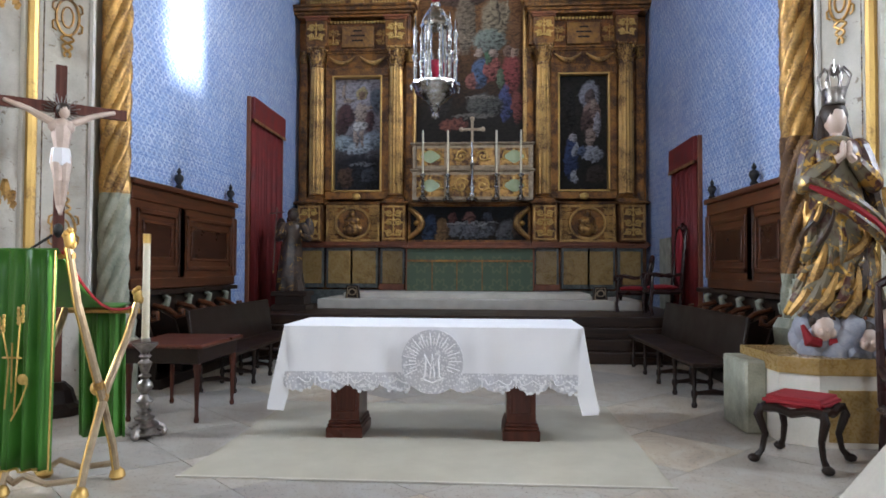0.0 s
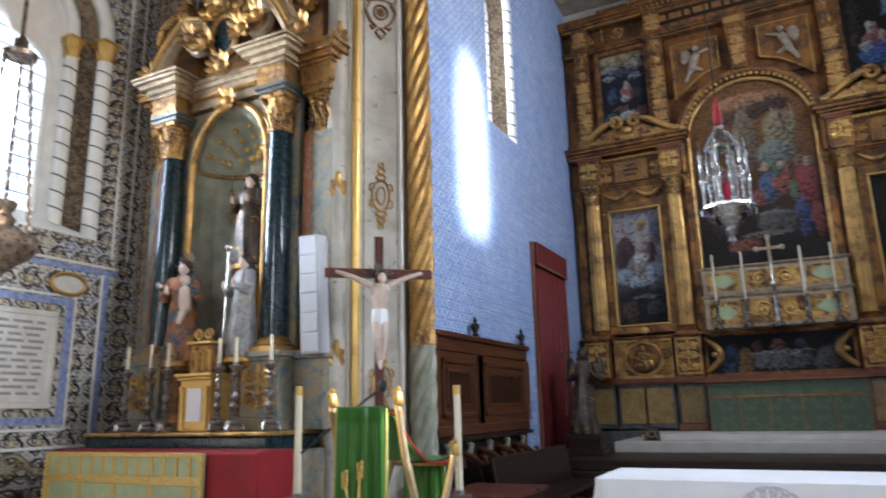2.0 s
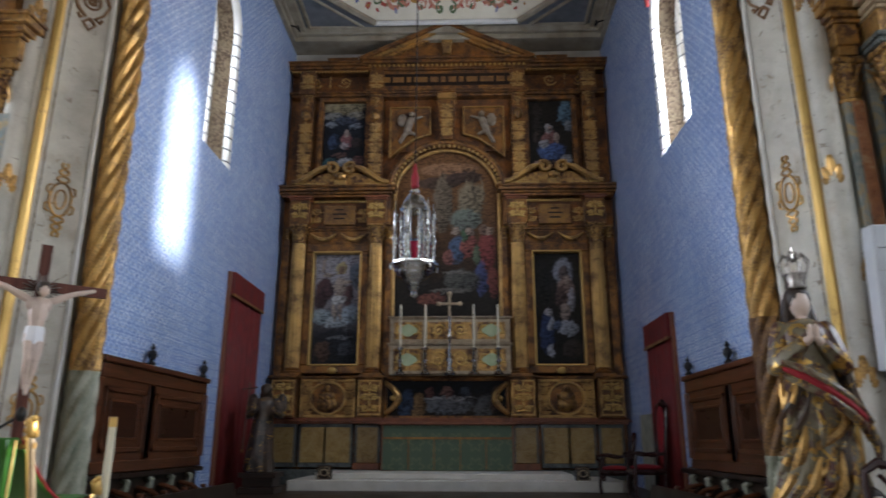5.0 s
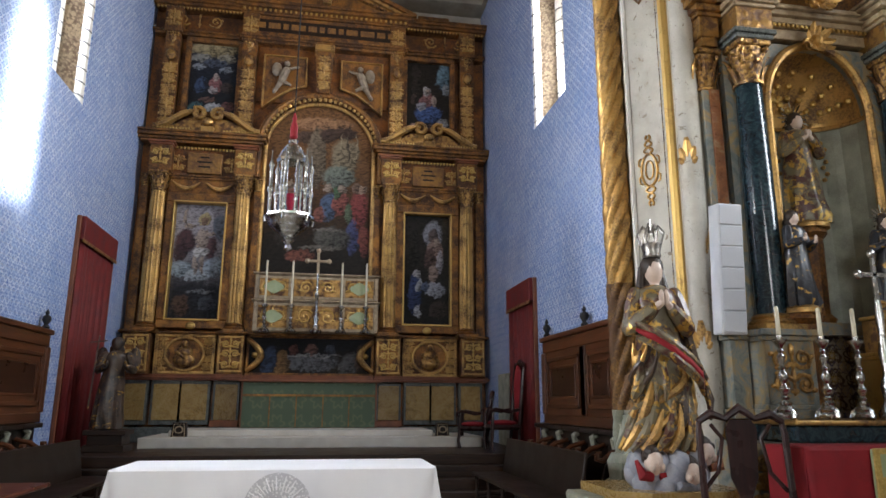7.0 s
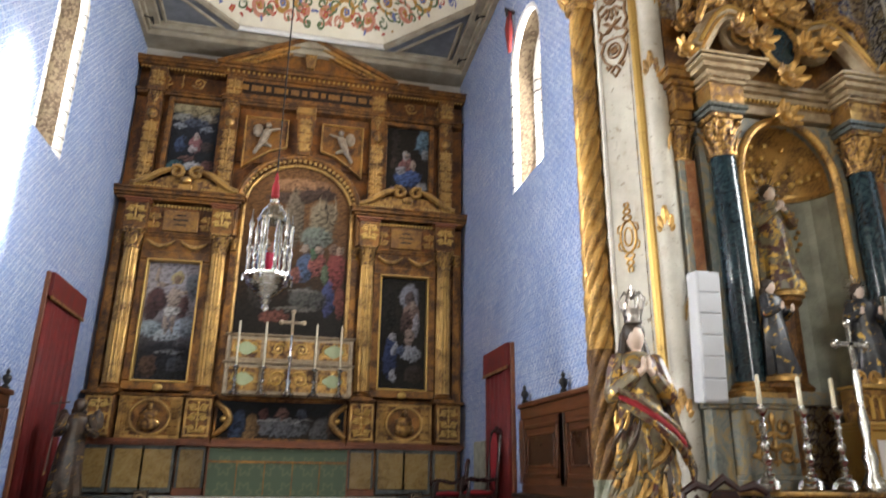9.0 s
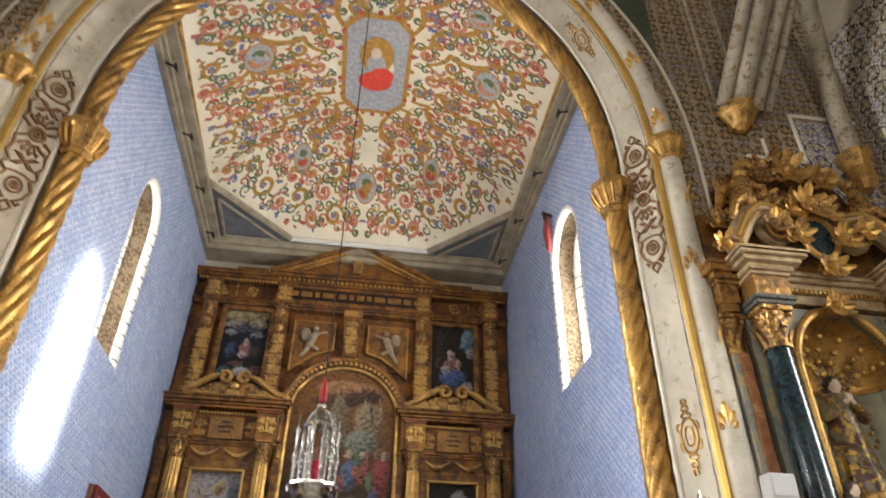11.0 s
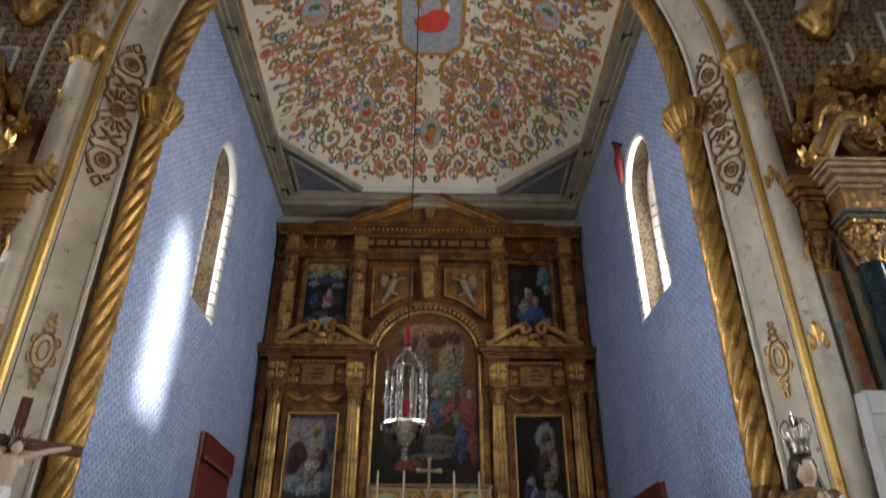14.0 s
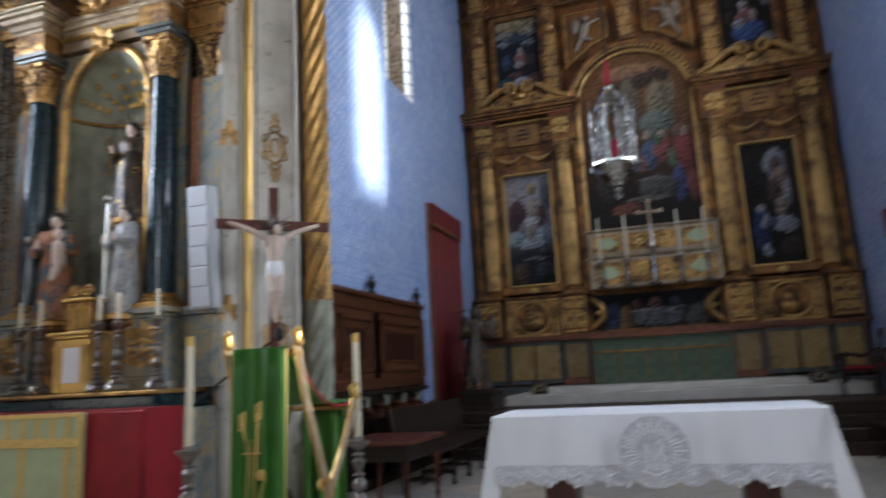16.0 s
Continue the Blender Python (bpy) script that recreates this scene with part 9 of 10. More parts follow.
        limb(bm, (fx + k * 0.05, 6.72, 7.6), (fx + k * 0.26, 6.62, 7.42), 0.09, 0.06)
        limb(bm, (fx + k * 0.26, 6.62, 7.42), (fx + k * 0.36, 6.64, 7.15), 0.06, 0.045)
        limb(bm, (fx - k * 0.05, 6.78, 7.9), (fx - k * 0.26, 6.66, 7.78), 0.05, 0.035)
        blob(bm, (fx + k * 0.16, 6.95, 7.95), 0.2, 0, 10, 7, (0.7, 0.3, 1.2))
        carve_cluster(bm, fx, 6.9, 7.5, 0.3, 4, 8)
        P("seated_figure", bm, "gold_fine", "carved gilt seated figure", True)
    # central shield
    poly = [(xc + 0.26 * math.cos(a), 7.02 + 0.34 * math.sin(a)) for a in [2 * math.pi * i / 18 for i in range(18)]]
    P("shield", prism(B(), poly, 6.74, 6.82), "green_marble", "dark blue oval shield")
    P("shield_frame", tube(B(), [(x, 6.73, z) for x, z in poly + poly[:1]], 0.045, 6), "gold", "", True)
    bm = B()
    for (dx, dz, r, sd) in ((0, 0.55, 0.34, 2), (-0.36, 0.0, 0.26, 6), (0.36, 0.0, 0.26, 7), (0, -0.5, 0.26, 8), (0.25, 0.42, 0.22, 1), (-0.25, 0.42, 0.22, 5)):
        carve_cluster(bm, xc + dx, 6.72, 7.02 + dz, r, sd)
    P("shield_carving", bm, "gold", "carved gilt foliage")
    # dense carved crest that rises behind the scrolls
    P("crest_backing", prism(B(), [(xc - 1.2, 7.4), (xc + 1.2, 7.4), (xc + 0.95, 8.2), (xc + 0.4, 8.75), (xc - 0.4, 8.75), (xc - 0.95, 8.2)], 7.1, 7.2), "gold_wood", "dark gilt backing of the crest")
    rng = random.Random(31)
    for (dx, z, r) in ((0, 8.35, 0.36), (-0.5, 8.25, 0.3), (0.5, 8.25, 0.3), (-0.98, 7.75, 0.28), (0.98, 7.75, 0.28), (-0.45, 7.75, 0.28), (0.45, 7.75, 0.28), (0, 7.85, 0.26), (-1.3, 7.3, 0.24), (1.3, 7.3, 0.24), (0, 8.72, 0.22)):
        bm = B()
        carve_cluster(bm, xc + dx, 6.98 + rng.uniform(-0.06, 0.04), z, r, rng.randrange(99), 8)
        P("carved_bouquet", bm, "gold_fine" if rng.random() < 0.6 else "gold", "carved gilt bouquet", True)
    for k in (-1, 1):
        pts = [(xc + k * (1.25 - 0.85 * i / 12), 6.9, 7.55 + 0.95 * math.sin(math.pi / 2 * i / 12) + 0.08 * math.sin(i * 1.1)) for i in range(13)]
        P("crest_scroll", tube(B(), pts, [0.06 + 0.03 * math.sin(i) for i in range(13)], 7), "gold", "gilded flowing scroll", True)
    # altar block and mensa
    ab = thing("side_altar", (xc, 6.55, 0), "marbled side altar with a blue-green ledge", "altar")
    part("block", box(B(), xc - 1.75 if s > 0 else xc - 1.35, 6.3, 0.0, xc + (1.35 if s > 0 else 1.75), 7.2, 1.14, 0.01), "mixed_marble", ab)
    part("ledge", box(B(), xc - 1.42, 6.08, 1.14, xc + 1.62 if s < 0 else xc + 1.42, 7.2, 1.31, 0.02), "green_marble", ab)
    part("gilt_edge", box(B(), xc - 1.44, 6.06, 1.31, xc + (1.64 if s < 0 else 1.44), 7.2, 1.36, 0.015), "gold", ab)
    part("lower_gilt_edge", box(B(), xc - 1.43, 6.07, 1.10, xc + (1.63 if s < 0 else 1.43), 7.2, 1.14, 0.012), "silver_paint", ab)
    part("side_carving", scrollwork(B(), min(xc + e * 1.4, xc + e * 1.74), 0.3, max(xc + e * 1.4, xc + e * 1.74), 1.05, 6.29, 4, 0.03), "gold", ab, "", True)
    return t


side_altar(XSL, -1)
side_altar(XSR, 1)


def shrine(x):
    t = thing("tabernacle", (x, 6.4, 1.36), "gilded carved tabernacle with a pale curtain", "tabernacle")
    part("body", box(B(), x - 0.26, 6.26, 1.36, x + 0.26, 6.6, 1.98, 0.01), "gold_bright", t)
    part("curtain", box(B(), x - 0.12, 6.245, 1.48, x + 0.12, 6.265, 1.88), "linen", t, "pale gold curtain")
    for k in (-1, 1):
        part("small_column", lathe(B(), x + k * 0.21, 6.25, [(0.04, 1.38), (0.028, 1.44), (0.026, 1.8), (0.045, 1.9)], 10), "gold_bright", t, "", True)
    bm = B()
    steps(bm, x - 0.26, x + 0.26, 6.24, 6.6, 1.98, ((0.04, 0.02), (0.04, 0.05)))
    part("cornice", bm, "gold_bright", t)
    part("upper_stage", box(B(), x - 0.18, 6.32, 2.06, x + 0.18, 6.6, 2.42, 0.01), "gold_carved", t)
    for k in (-1, 0, 1):
        part("arch_niche", tube(B(), [(x + k * 0.115 + dx, 6.31, z) for dx, z in arch_outline(0, 0.045, 2.1, 2.3, 0.05, 8)], 0.012, 5), "gold_bright", t)
    bm = B()
    steps(bm, x - 0.18, x + 0.18, 6.3, 6.6, 2.42, ((0.04, 0.03),))
    part("upper_cornice", bm, "gold_bright", t)
    for k in (-1, 1):
        part("crest", tube(B(), spiral(x + k * 0.09, 2.54, 6.36, 0.08, 0.02, math.pi / 2 - k * 1.57, k * 1.3, 12), 0.02, 6), "gold", t, "", True)


shrine(-6.37)
shrine(6.35)
for x in (-7.56, -7.13, -6.82, -5.95, -5.69, -5.15):
    candlestick("altar_candlestick", x, 6.22, 1.36, 0.80, 0.105, "pewter", 0.30, "silver altar candlestick with a short candle", "candlesticks on the side altar")
for x in (4.86, 5.34, 5.74, 6.85, 7.2, 7.55):
    candlestick("altar_candlestick", x, 6.22, 1.36, 0.84, 0.105, "silver", 0.30, "silver altar candlestick with a short candle", "candlesticks on the side altar")
cr = thing("altar_cross", (6.05, 6.2, 1.36), "silver standing altar cross", "cross")
part("stem", lathe(B(), 6.05, 6.2, [(0.12, 1.36), (0.13, 1.42), (0.06, 1.55), (0.08, 1.7), (0.035, 1.85), (0.06, 2.05), (0.03, 2.2), (0.045, 2.45), (0.03, 2.6)], 12), "silver", cr, "", True)
bm = B()
box(bm, 6.02, 6.185, 2.55, 6.08, 6.215, 3.1, 0.01)
box(bm, 5.86, 6.185, 2.84, 6.24, 6.215, 2.90, 0.01)
for px, pz in ((6.05, 3.1), (5.86, 2.87), (6.24, 2.87)):
    blob(bm, (px, 6.2, pz), 0.05, 0, 8, 6, (1.1, 0.6, 1.1))
part("crosspiece", bm, "silver", cr, "", True)


def staff(x, y, z0, z1):
    def add(bm):
        tube(bm, [(x, y, z0), (x + 0.03, y, z1)], 0.012, 6, 3)
        blob(bm, (x + 0.03, y, z1), 0.06, 3, 8, 6)
    return add


def child(x, y, z):
    def add(bm):
        staff(x - 0.38, y - 0.1, z - 0.9, z + 0.35)(bm)
        limb(bm, (x + 0.2, y - 0.14, z), (x + 0.2, y - 0.16, z + 0.22), 0.08, 0.07, 1)
        blob(bm, (x + 0.2, y - 0.16, z + 0.36), 0.07, 1, 10, 8)
        limb(bm, (x + 0.2, y - 0.14, z), (x + 0.16, y - 0.2, z - 0.2), 0.05, 0.035, 1)
    return add


def book(x, y, z):
    def add(bm):
        box(bm, x - 0.02, y - 0.3, z, x + 0.22, y - 0.24, z + 0.28, 0.01, 3)
    return add


def shelf(x, z0, z1, r, y=6.82):
    p = thing("statue_bracket", (x, y, z0), "carved gilt statue pedestal", "pedestal", "statue pedestals on the side altars")
    bm = lathe(B(), x, y, [(r, z0), (r * 1.1, z0 + 0.06), (r * 0.8, z0 + 0.12), (r * 0.85, z1 - 0.12), (r * 1.1, z1 - 0.06), (r * 1.1, z1)], 12)
    part("block", bm, "gold_wood", p)


shelf(-7.2, 1.36, 2.2, 0.26)
shelf(-6.0, 1.36, 2.2, 0.26)
shelf(5.55, 1.36, 2.5, 0.24)
shelf(6.72, 1.36, 2.5, 0.24)
saint("bearded_statue", -7.18, 6.72, 2.2, 1.40, "statue_blue", "blue and ochre robed statue holding a child and staff", -1.2, "hold", 4, True, child(-7.18, 6.72, 2.98))
saint("monk_statue", -6.02, 6.66, 2.2, 1.34, "statue_grey", "grey-habited statue holding a thin staff", -1.9, "hold", 6, False, staff(-6.2, 6.5, 2.25, 3.68))
shelf(-6.55, 2.45, 3.55, 0.22, 7.3)
saint("niche_statue", -6.55, 7.28, 3.55, 1.38, "statue_dark", "dark gilded statue standing in the niche", -1.5, "hold", 9)
saint("monk_statue", 5.52, 6.68, 2.5, 1.12, "statue_black", "black-habited statue with folded arms", -1.2, "hold", 7, False)
saint("monk_statue", 6.72, 6.66, 2.5, 1.14, "statue_black", "black-habited bearded statue holding a book", -1.8, "hold", 8, True, book(6.72, 6.6, 3.2))
shelf(6.12, 2.45, 3.62, 0.22, 7.25)
saint("niche_statue", 6.12, 7.2, 3.62, 1.48, "statue_virgin", "gilded robed statue standing in the niche", -1.6, "pray", 11)

# red-covered tables with striped frontals
for s, x0, x1, f0, f1, z1 in ((-1, -7.85, -4.62, -7.8, -5.28, 1.19), (1, 4.45, 8.0, 5.05, 8.0, 1.15)):
    t = thing("covered_table", ((x0 + x1) / 2, 5.8, 0), "side table under a plain red cloth", "table")
    bm = B()
    n = 50
    rows = []
    for y, z in ((6.0, z1), (5.5, z1), (5.46, z1 - 0.03), (5.44, 0.55), (5.43, 0.02)):
        rows.append([bm.verts.new((x0 + (x1 - x0) * i / n, y - (0.015 * math.sin(i * 0.8) if z < 0.6 else 0), z)) for i in range(n + 1)])
    for a, b in zip(rows, rows[1:]):
        for i in range(n):
            bm.faces.new((a[i], a[i + 1], b[i + 1], b[i]))
    p = part("red_cloth", bm, "red_velvet", t, "plain red cloth", True)
    md = p.modifiers.new("thickness", "SOLIDIFY")
    md.thickness = 0.01
    part("core", box(B(), x0 + 0.05, 5.5, 0.0, x1 - 0.05, 5.98, z1 - 0.03), "wood_dark", t)
    xe = x1 if s < 0 else x0
    part("end_fall", box(B(), min(xe, xe - s * 0.012), 5.46, 0.02, max(xe, xe - s * 0.012), 6.0, z1 - 0.01), "red_velvet", t)
    fr = thing("altar_frontal", ((f0 + f1) / 2, 5.42, 0.02), "pale green frontal striped with yellow bands", "frontal")
    part("silk", box(B(), f0, 5.395, 0.02, f1, 5.42, z1 - 0.02, 0.004), "pale_green_silk", fr)
    part("top_band", box(B(), f0, 5.375, z1 - 0.06, f1, 5.395, z1 - 0.01, 0.004), "gold_thread", fr)
    part("middle_band", box(B(), f0, 5.37, z1 - 0.34, f1, 5.393, z1 - 0.25, 0.004), "gold_thread", fr)
    for k in range(int((f1 - f0) / 0.19) + 1):
        x = f0 + 0.02 + k * 0.19
        part("stripe", box(B(), x, 5.385, z1 - 0.25, min(x + 0.05, f1), 5.397, z1 - 0.06), "gold_thread", fr)
        if k % 3 == 0:
            part("stripe", box(B(), x, 5.385, 0.03, min(x + 0.07, f1), 5.397, z1 - 0.34), "gold_thread", fr)
    for x in (f0, f1 - 0.06):
        part("edge_band", box(B(), x, 5.372, 0.03, x + 0.06, 5.394, z1 - 0.02, 0.004), "gold_thread", fr)
pc = thing("glass_cup", (-6.75, 5.95, 1.36), "small clear glass lamp on the altar ledge", "votive lamp")
part("cup", lathe(B(), -6.75, 6.12, [(0.05, 1.36), (0.06, 1.38), (0.055, 1.46), (0.045, 1.46), (0.04, 1.38)], 12), "silver", pc, "", True)

# white column loudspeakers
for x in (-4.96, 4.69):
    sp = thing("column_loudspeaker", (x, 6.84, 2.26), "tall white column loudspeaker with grille panels", "loudspeaker", "column loudspeakers")
    part("cabinet", box(B(), x - 0.15, 6.70, 2.26, x + 0.15, 6.90, 3.72, 0.012), "white_box", sp)
    for k in range(6):
        part("grille", box(B(), x - 0.135, 6.688, 2.285 + k * 0.239, x + 0.135, 6.702, 2.508 + k * 0.239, 0.006), "grille", sp)
    part("bracket", box(B(), x - 0.04, 6.90, 2.9, x + 0.04, 7.12, 3.0), "iron", sp)
    sp.rotation_euler = (radians(4.0), 0, 0)

# wall tablet, cartouche and fillets on the nave wall
XW = XL
tab = thing("wall_tablet", (XW + 0.03, 4.7, 1.73), "pale stone tablet with rows of worn lettering", "tablet", kind="")
part("stone", box(B(), XW, 3.4, 1.73, XW + 0.05, 5.95, 2.95, 0.015), "paper", tab)
bm = B()
for a, b, c, d in ((3.36, 1.69, 5.99, 1.77), (3.36, 2.91, 5.99, 2.99), (3.36, 1.77, 3.44, 2.91), (5.91, 1.77, 5.99, 2.91)):
    box(bm, XW + 0.002, a, b, XW + 0.075, c, d, 0.012)
part("moulding", bm, "stone_light", tab)
rng = random.Random(2)
for k in range(12):
    y = 3.55
    while y < 5.75:
        wv = rng.uniform(0.1, 0.34)
        part("text_bar", box(B(), XW + 0.046, y, 2.80 - k * 0.085, XW + 0.054, min(y + wv, 5.82), 2.838 - k * 0.085), "letter", tab)
        y += wv + 0.06
for y0, z0, y1, z1, mt in ((3.0, 3.10, 6.22, 3.20, "border_blue"), (3.0, 1.48, 6.22, 1.58, "border_blue"), (6.12, 1.58, 6.22, 3.10, "border_blue"), (2.5, 3.72, 6.9, 3.76, "stone_white"), (2.5, 3.62, 6.9, 3.70, "border_blue"), (6.62, 1.2, 6.66, 3.62, "stone_white"), (6.66, 1.2, 6.76, 3.62, "border_blue"), (2.5, 1.16, 6.9, 1.2, "stone_white"), (6.75, 3.9, 6.79, 9.5, "stone_white"), (7.02, 3.9, 7.05, 9.5, "stone_white"), (3.0, 3.22, 6.22, 3.25, "stone_white"), (6.24, 1.4, 6.27, 3.25, "stone_white"), (3.0, 1.40, 6.22, 1.43, "stone_white")):
    setting("trim", box(B(), XW - 0.01, y0, z0, XW + 0.012, y1, z1), mt)
for sgn, x in ((1, XR),):
    for y0, z0, y1, z1 in ((2.5, 3.72, 6.9, 3.76), (6.62, 1.2, 6.66, 9.6), (6.9, 1.2, 6.94, 9.6), (2.5, 1.16, 6.9, 1.2)):
        setting("trim", box(B(), x - 0.012, y0, z0, x + 0.01, y1, z1), "stone_white")
    for r in (2.2, 2.55):
        setting("trim", tube(B(), [(x - 0.005, 4.4 + r * math.cos(t), 7.2 + (r + 0.3) * math.sin(t)) for t in [math.pi * i / 24 for i in range(25)]], 0.035, 6), "stone_white", "curved white stone fillet")
ca = thing("cartouche", (XW + 0.04, 6.08, 3.38), "small white oval cartouche in a gilded frame", "cartouche")
bm = B()
lo = [(6.1 + 0.26 * math.cos(t), 3.40 + 0.15 * math.sin(t)) for t in [2 * math.pi * i / 18 for i in range(18)]]
prism(bm, lo, XW, XW + 0.04, 0, "yz")
part("plate", bm, "paper", ca)
part("frame", tube(B(), [(XW + 0.045, y, z) for y, z in lo + lo[:1]], 0.03, 6), "gold_bright", ca, "", True)

# nave window with twin rolls, carved band and leaded glass
nw = thing("window_3", (XL - 0.3, 4.0, 4.15), "wide nave window with white rolls and gilt capitals", "window", kind="structure")
for d, off, r in ((0.12, 0.06, 0.12), (0.42, 0.42, 0.10)):
    line = arch_outline(4.0, 2.5 - off, 4.12, 7.45, 1.5 - off * 0.7, 20)
    part("roll", tube(B(), [(XL - d, y, z) for y, z in line], r, 10), "stone_white", nw, "striped white stone roll", True)
    for k in (-1, 1):
        y = 4.0 + k * (2.5 - off)
        part("roll_capital", capital(B(), XL - d, y, 7.02, r * 1.1, 0.34), "gold_bright", nw, "small gilded capital")
        for j in range(11):
            z = 4.3 + j * 0.25
            part("ribbon", tube(B(), [(XL - d + (r + 0.004) * math.cos(a), y - k * (r + 0.004) * math.sin(a), z + 0.1 * a / 3) for a in [-1.2 + 0.5 * i for i in range(8)]], 0.014, 4), "lead", nw)
outer, inner = arch_outline(4.0, 2.36, 4.12, 7.45, 1.4, 20), arch_outline(4.0, 2.12, 4.12, 7.45, 1.2, 20)
bm = B()
ra, rb = [bm.verts.new((XL - 0.2, y, z)) for y, z in outer], [bm.verts.new((XL - 0.40, y, z)) for y, z in inner]
for i in range(len(ra) - 1):
    bm.faces.new((ra[i], ra[i + 1], rb[i + 1], rb[i]))
part("carved_band", bm, "carved_band", nw, "brown carved foliage band")
for k in (-1, 1):
    for j in range(12):
        bm = B()
        carve_cluster(bm, 0.0, 0.0, 0.0, 0.11, 40 + j, 6)
        bmesh.ops.transform(bm, matrix=Matrix.Translation((XL - 0.3, 4.0 + k * 2.24, 4.35 + j * 0.25)) @ Matrix.Rotation(math.pi / 2 - k * 0.7, 4, "Z"), verts=bm.verts)
        part("carved_leaf", bm, "carved_band", nw, "", True)
# pale splay that closes to a cusped head round the glass
cusp = [(4.0 - 1.86, 4.5), (4.0 - 1.86, 6.75)] + [(4.0 - 1.86 + 0.62 * (1 - math.cos(a)), 6.75 + 0.42 * math.sin(a)) for a in [math.pi * i / 8 for i in range(1, 5)]]
cusp += [(4.0 - 1.24 + 1.24 * (1 - math.cos(a)), 7.17 + 0.5 * math.sin(a)) for a in [math.pi * i / 10 for i in range(1, 6)]]
cusp += [(8.0 - y, z) for y, z in cusp[-2::-1]]
rim = arch_outline(4.0, 2.08, 4.12, 7.45, 1.2, len(cusp) - 3)
bm = B()
ra, rb = [bm.verts.new((XL - 0.44, y, z)) for y, z in rim], [bm.verts.new((XL - 0.62, y, z)) for y, z in cusp]
for i in range(min(len(ra), len(rb)) - 1):
    bm.faces.new((ra[i], ra[i + 1], rb[i + 1], rb[i]))
part("splay", bm, "stone_white", nw, "white splayed reveal with a cusped head")
part("cusp_roll", tube(B(), [(XL - 0.6, y, z) for y, z in cusp], 0.05, 8), "stone_white", nw, "white cusped moulding", True)
bm = B()
vs = [bm.verts.new(p) for p in ((XL, 1.45, 4.12), (XL, 6.55, 4.12), (XL - 0.62, 5.86, 4.5), (XL - 0.62, 2.14, 4.5))]
bm.faces.new(vs)
part("window_sill", bm, "stone_white", nw, "sloping white sill")
p = part("pane", prism(B(), cusp, XL - 0.66, XL - 0.652, 0, "yz"), "glass", nw)
p.visible_shadow = False
bm = B()
for i in range(1, 14):
    y = 2.14 + i * 0.266
    box(bm, XL - 0.65, y - 0.007, 4.5, XL - 0.635, y + 0.007, 7.6)
for i in range(11):
    z = 4.75 + i * 0.27
    box(bm, XL - 0.65, 2.16, z - 0.007, XL - 0.635, 5.84, z + 0.007)
part("leading", bm, "lead", nw)
setting("backdrop", box(B(), XL - 1.6, 0.5, 3.0, XL - 1.55, 7.5, 9.0), "daylight", "bright overcast daylight outside the window")

# hanging oil lamp in the nave
nl = thing("hanging_oil_lamp", (-6.1, 3.55, 2.7), "dark silver hanging oil lamp on three chains", "hanging lamp")
HX, HY = -6.1, 3.55
part("bowl", lathe(B(), HX, HY, [(0.012, 2.55), (0.04, 2.6), (0.025, 2.66), (0.07, 2.74), (0.05, 2.8), (0.12, 2.9), (0.27, 3.0), (0.33, 3.1), (0.3, 3.16), (0.32, 3.2), (0.14, 3.24), (0.10, 3.3), (0.13, 3.36), (0.08, 3.42), (0.12, 3.48), (0.13, 3.52), (0.05, 3.54)], 24, 0, 12, 0.05), "bronze_silver", nl, "embossed silver bowl", True)
part("canopy", lathe(B(), HX, HY, [(0.15, 4.98), (0.16, 5.02), (0.07, 5.08), (0.06, 5.16), (0.02, 5.22)], 14), "bronze_silver", nl, "", True)
for i in range(3):
    a = i * 2.094 + 0.4
    x, y = HX + 0.3 * math.cos(a), HY + 0.3 * math.sin(a)
    bm = B()
    for k in range(14):
        t = (k + 0.5) / 14
        px, py, pz = x + (HX + 0.12 * math.cos(a) - x) * t, y + (HY + 0.12 * math.sin(a) - y) * t, 3.18 + 1.8 * t
        blob(bm, (px, py, pz), 0.04, 0, 6, 5, (0.6, 0.6, 1.7))
    part("chain", bm, "bronze_silver", nl)
part("cord", tube(B(), [(HX, HY, 5.2), (HX, HY, 9.0), (HX, HY, 14.6)], 0.018, 6), "bronze_silver", nl, "thin hanging chain")
gd = thing("glass_dome", (-7.6, 5.0, 0.0), "clear glass dome on a dark pedestal", "glass dome")
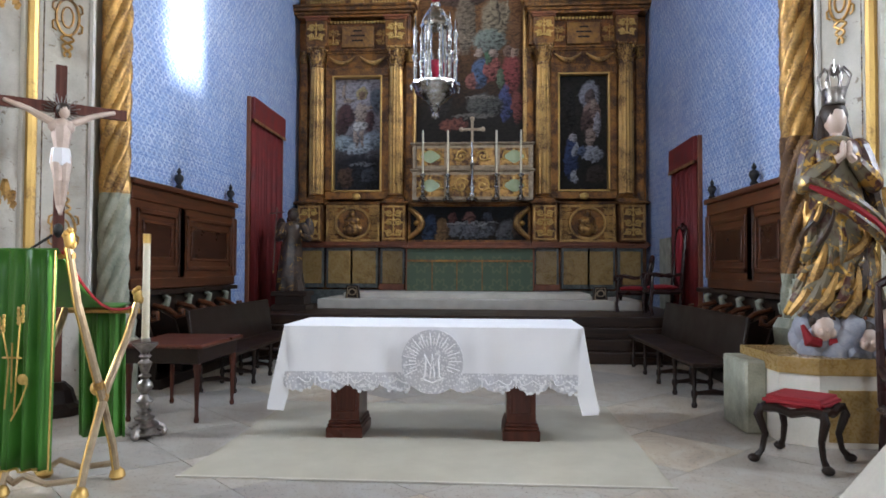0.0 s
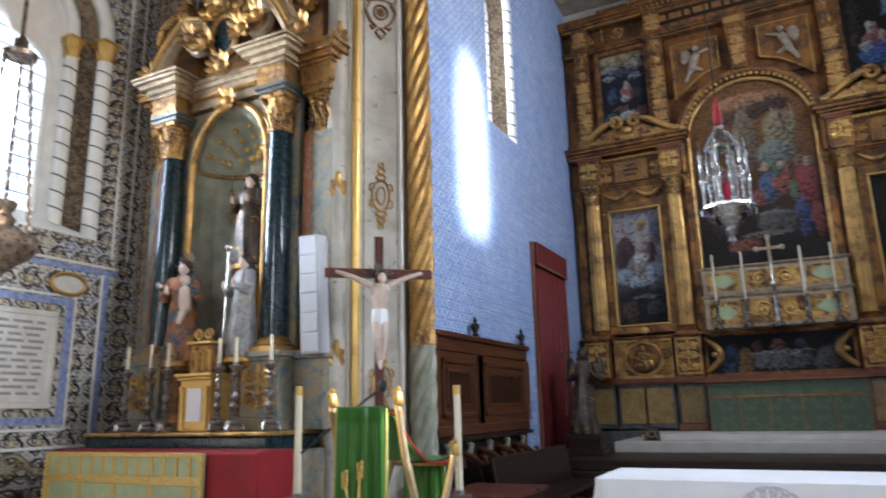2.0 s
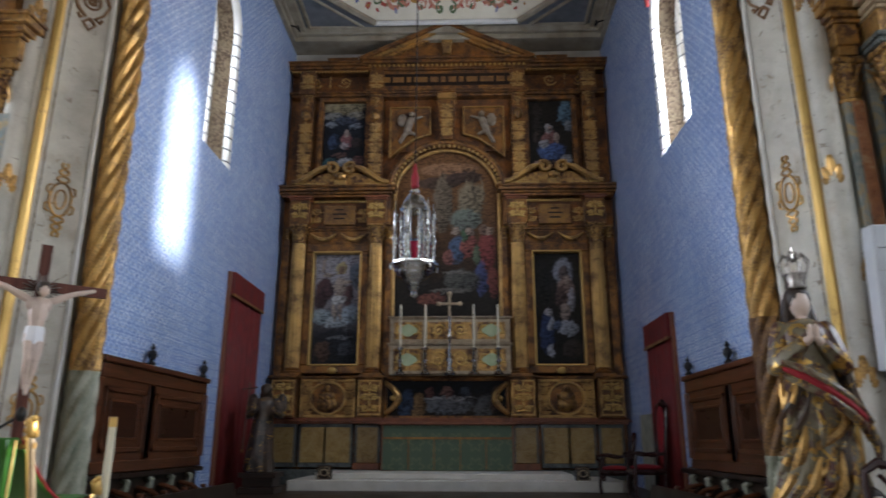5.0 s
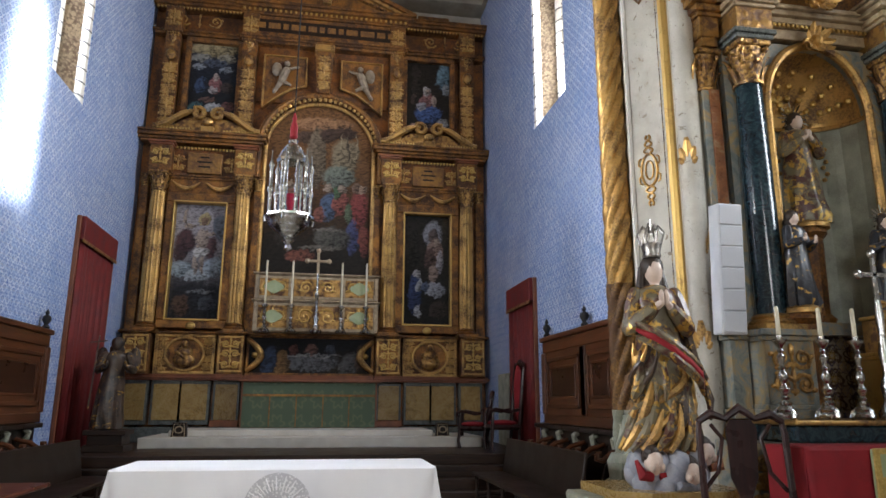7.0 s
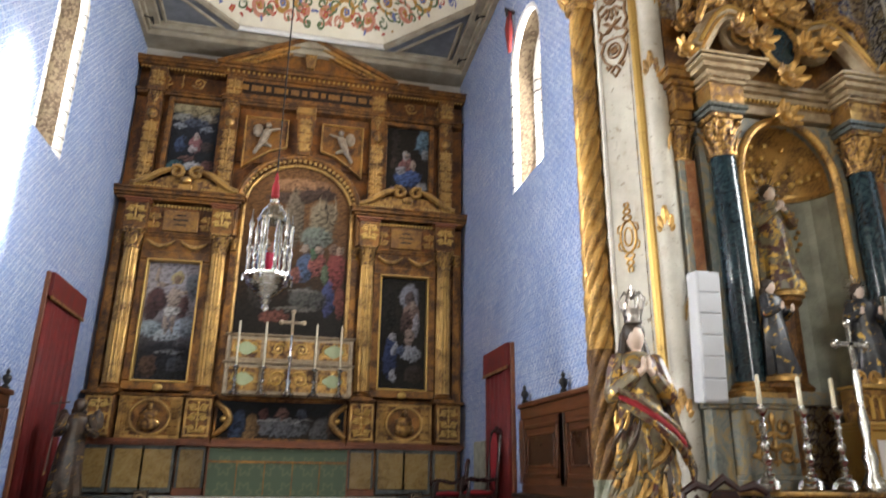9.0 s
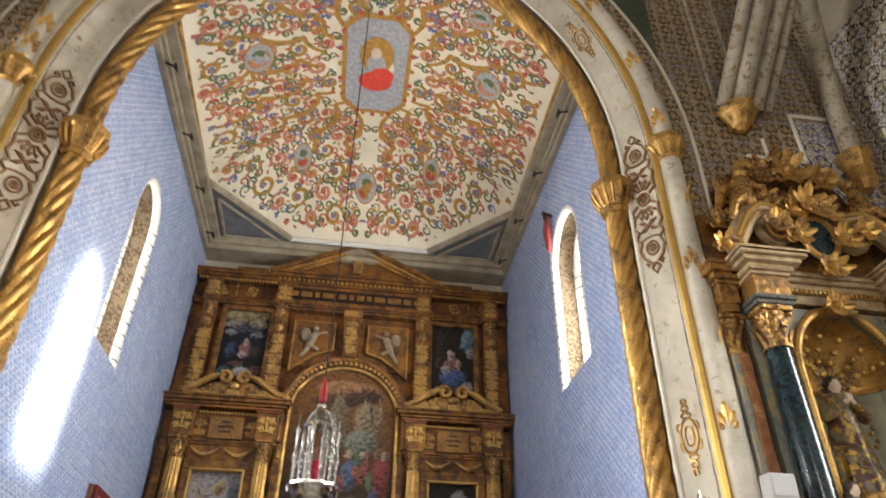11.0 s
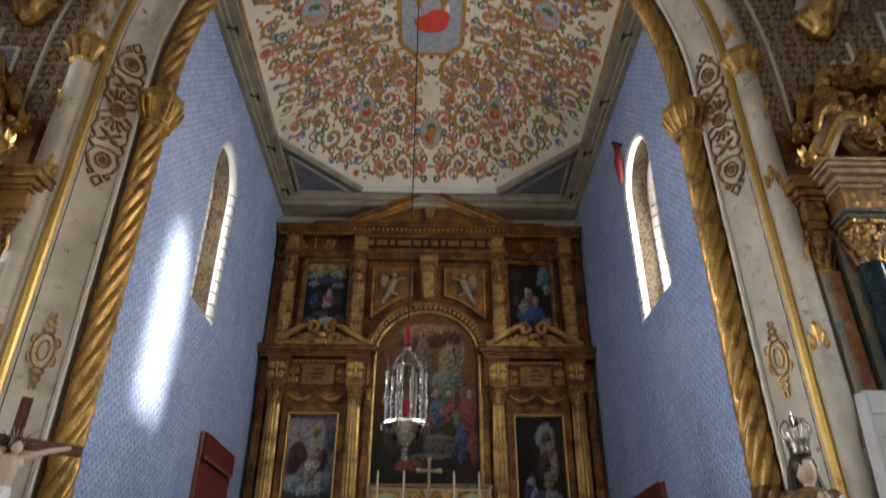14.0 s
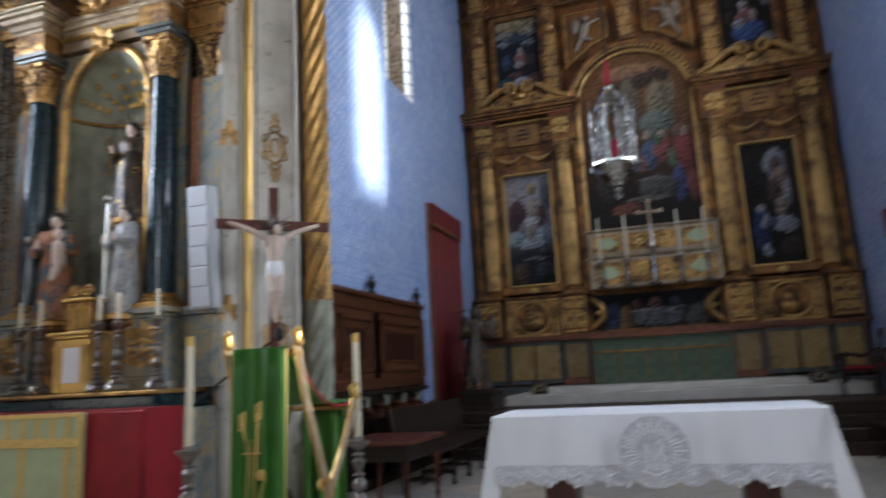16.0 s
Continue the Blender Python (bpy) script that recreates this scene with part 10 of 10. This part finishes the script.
part("pedestal", lathe(B(), -7.6, 4.85, [(0.25, 0.0), (0.25, 0.1), (0.12, 0.2), (0.12, 0.6), (0.24, 0.66), (0.24, 0.7)], 14), "wood_dark", gd, "", True)
part("dome", lathe(B(), -7.6, 4.85, [(0.2, 0.7), (0.21, 0.95), (0.17, 1.1), (0.08, 1.18), (0.01, 1.2)], 18), "glass", gd, "", True)
# red tasselled cord by the chancel window
rc = thing("red_banner", (3.96, 11.3, 10.0), "dark red cloth bundle hung beside the window", "banner")
part("cloth", tube(B(), [(3.95, 11.25, 10.5), (3.93, 11.28, 10.1), (3.95, 11.3, 9.6)], [0.05, 0.09, 0.04], 7), "red_curtain", rc, "", True)
part("bracket", tube(B(), [(4.05, 11.25, 10.5), (3.85, 11.22, 10.55), (3.9, 11.25, 10.4)], 0.04, 6), "iron", rc)


# ---- marble floor slabs, laid diagonally ----
slab = B()
q = 0.45 * math.sqrt(2) - 0.006
prism(slab, [(-q, 0), (0, -q), (q, 0), (0, q)], -0.012, 0.0, 0, "xy")
bmesh.ops.recalc_face_normals(slab, faces=slab.faces)
slab_mesh = bpy.data.meshes.new("slab")
slab.to_mesh(slab_mesh)
slab.free()
slab_mesh.materials.append(MAT["floor_slab"])
rest = []
rng = random.Random(7)
d = 0.45 * math.sqrt(2)
for j in range(-14, 22):
    for i in range(-14, 15):
        x, y = 2 * d * (i + (0.5 if j % 2 else 0.0)), d * j
        if not (-8.3 < x < 7.9 and -9 < y < 10.9):
            continue
        if abs(x) < 4.9 and 2.2 < y < 10.9 and not (abs(x) > 3.5 and y > 8.0):
            o = new("slab", slab_mesh)
            o.location = (x, y, rng.uniform(-0.0012, 0.0))
            o.parent = floor
        else:
            rest.append((x, y))
bm = B()
for x, y in rest:
    vs = [bm.verts.new((x + a, y + b, -0.001)) for a, b in ((-q, 0), (0, -q), (q, 0), (0, q))]
    bm.faces.new(vs)
o = tagged(part("slabs", bm, "floor_slab", None, "marble floor slabs"), kind="stuff")
o.parent = floor
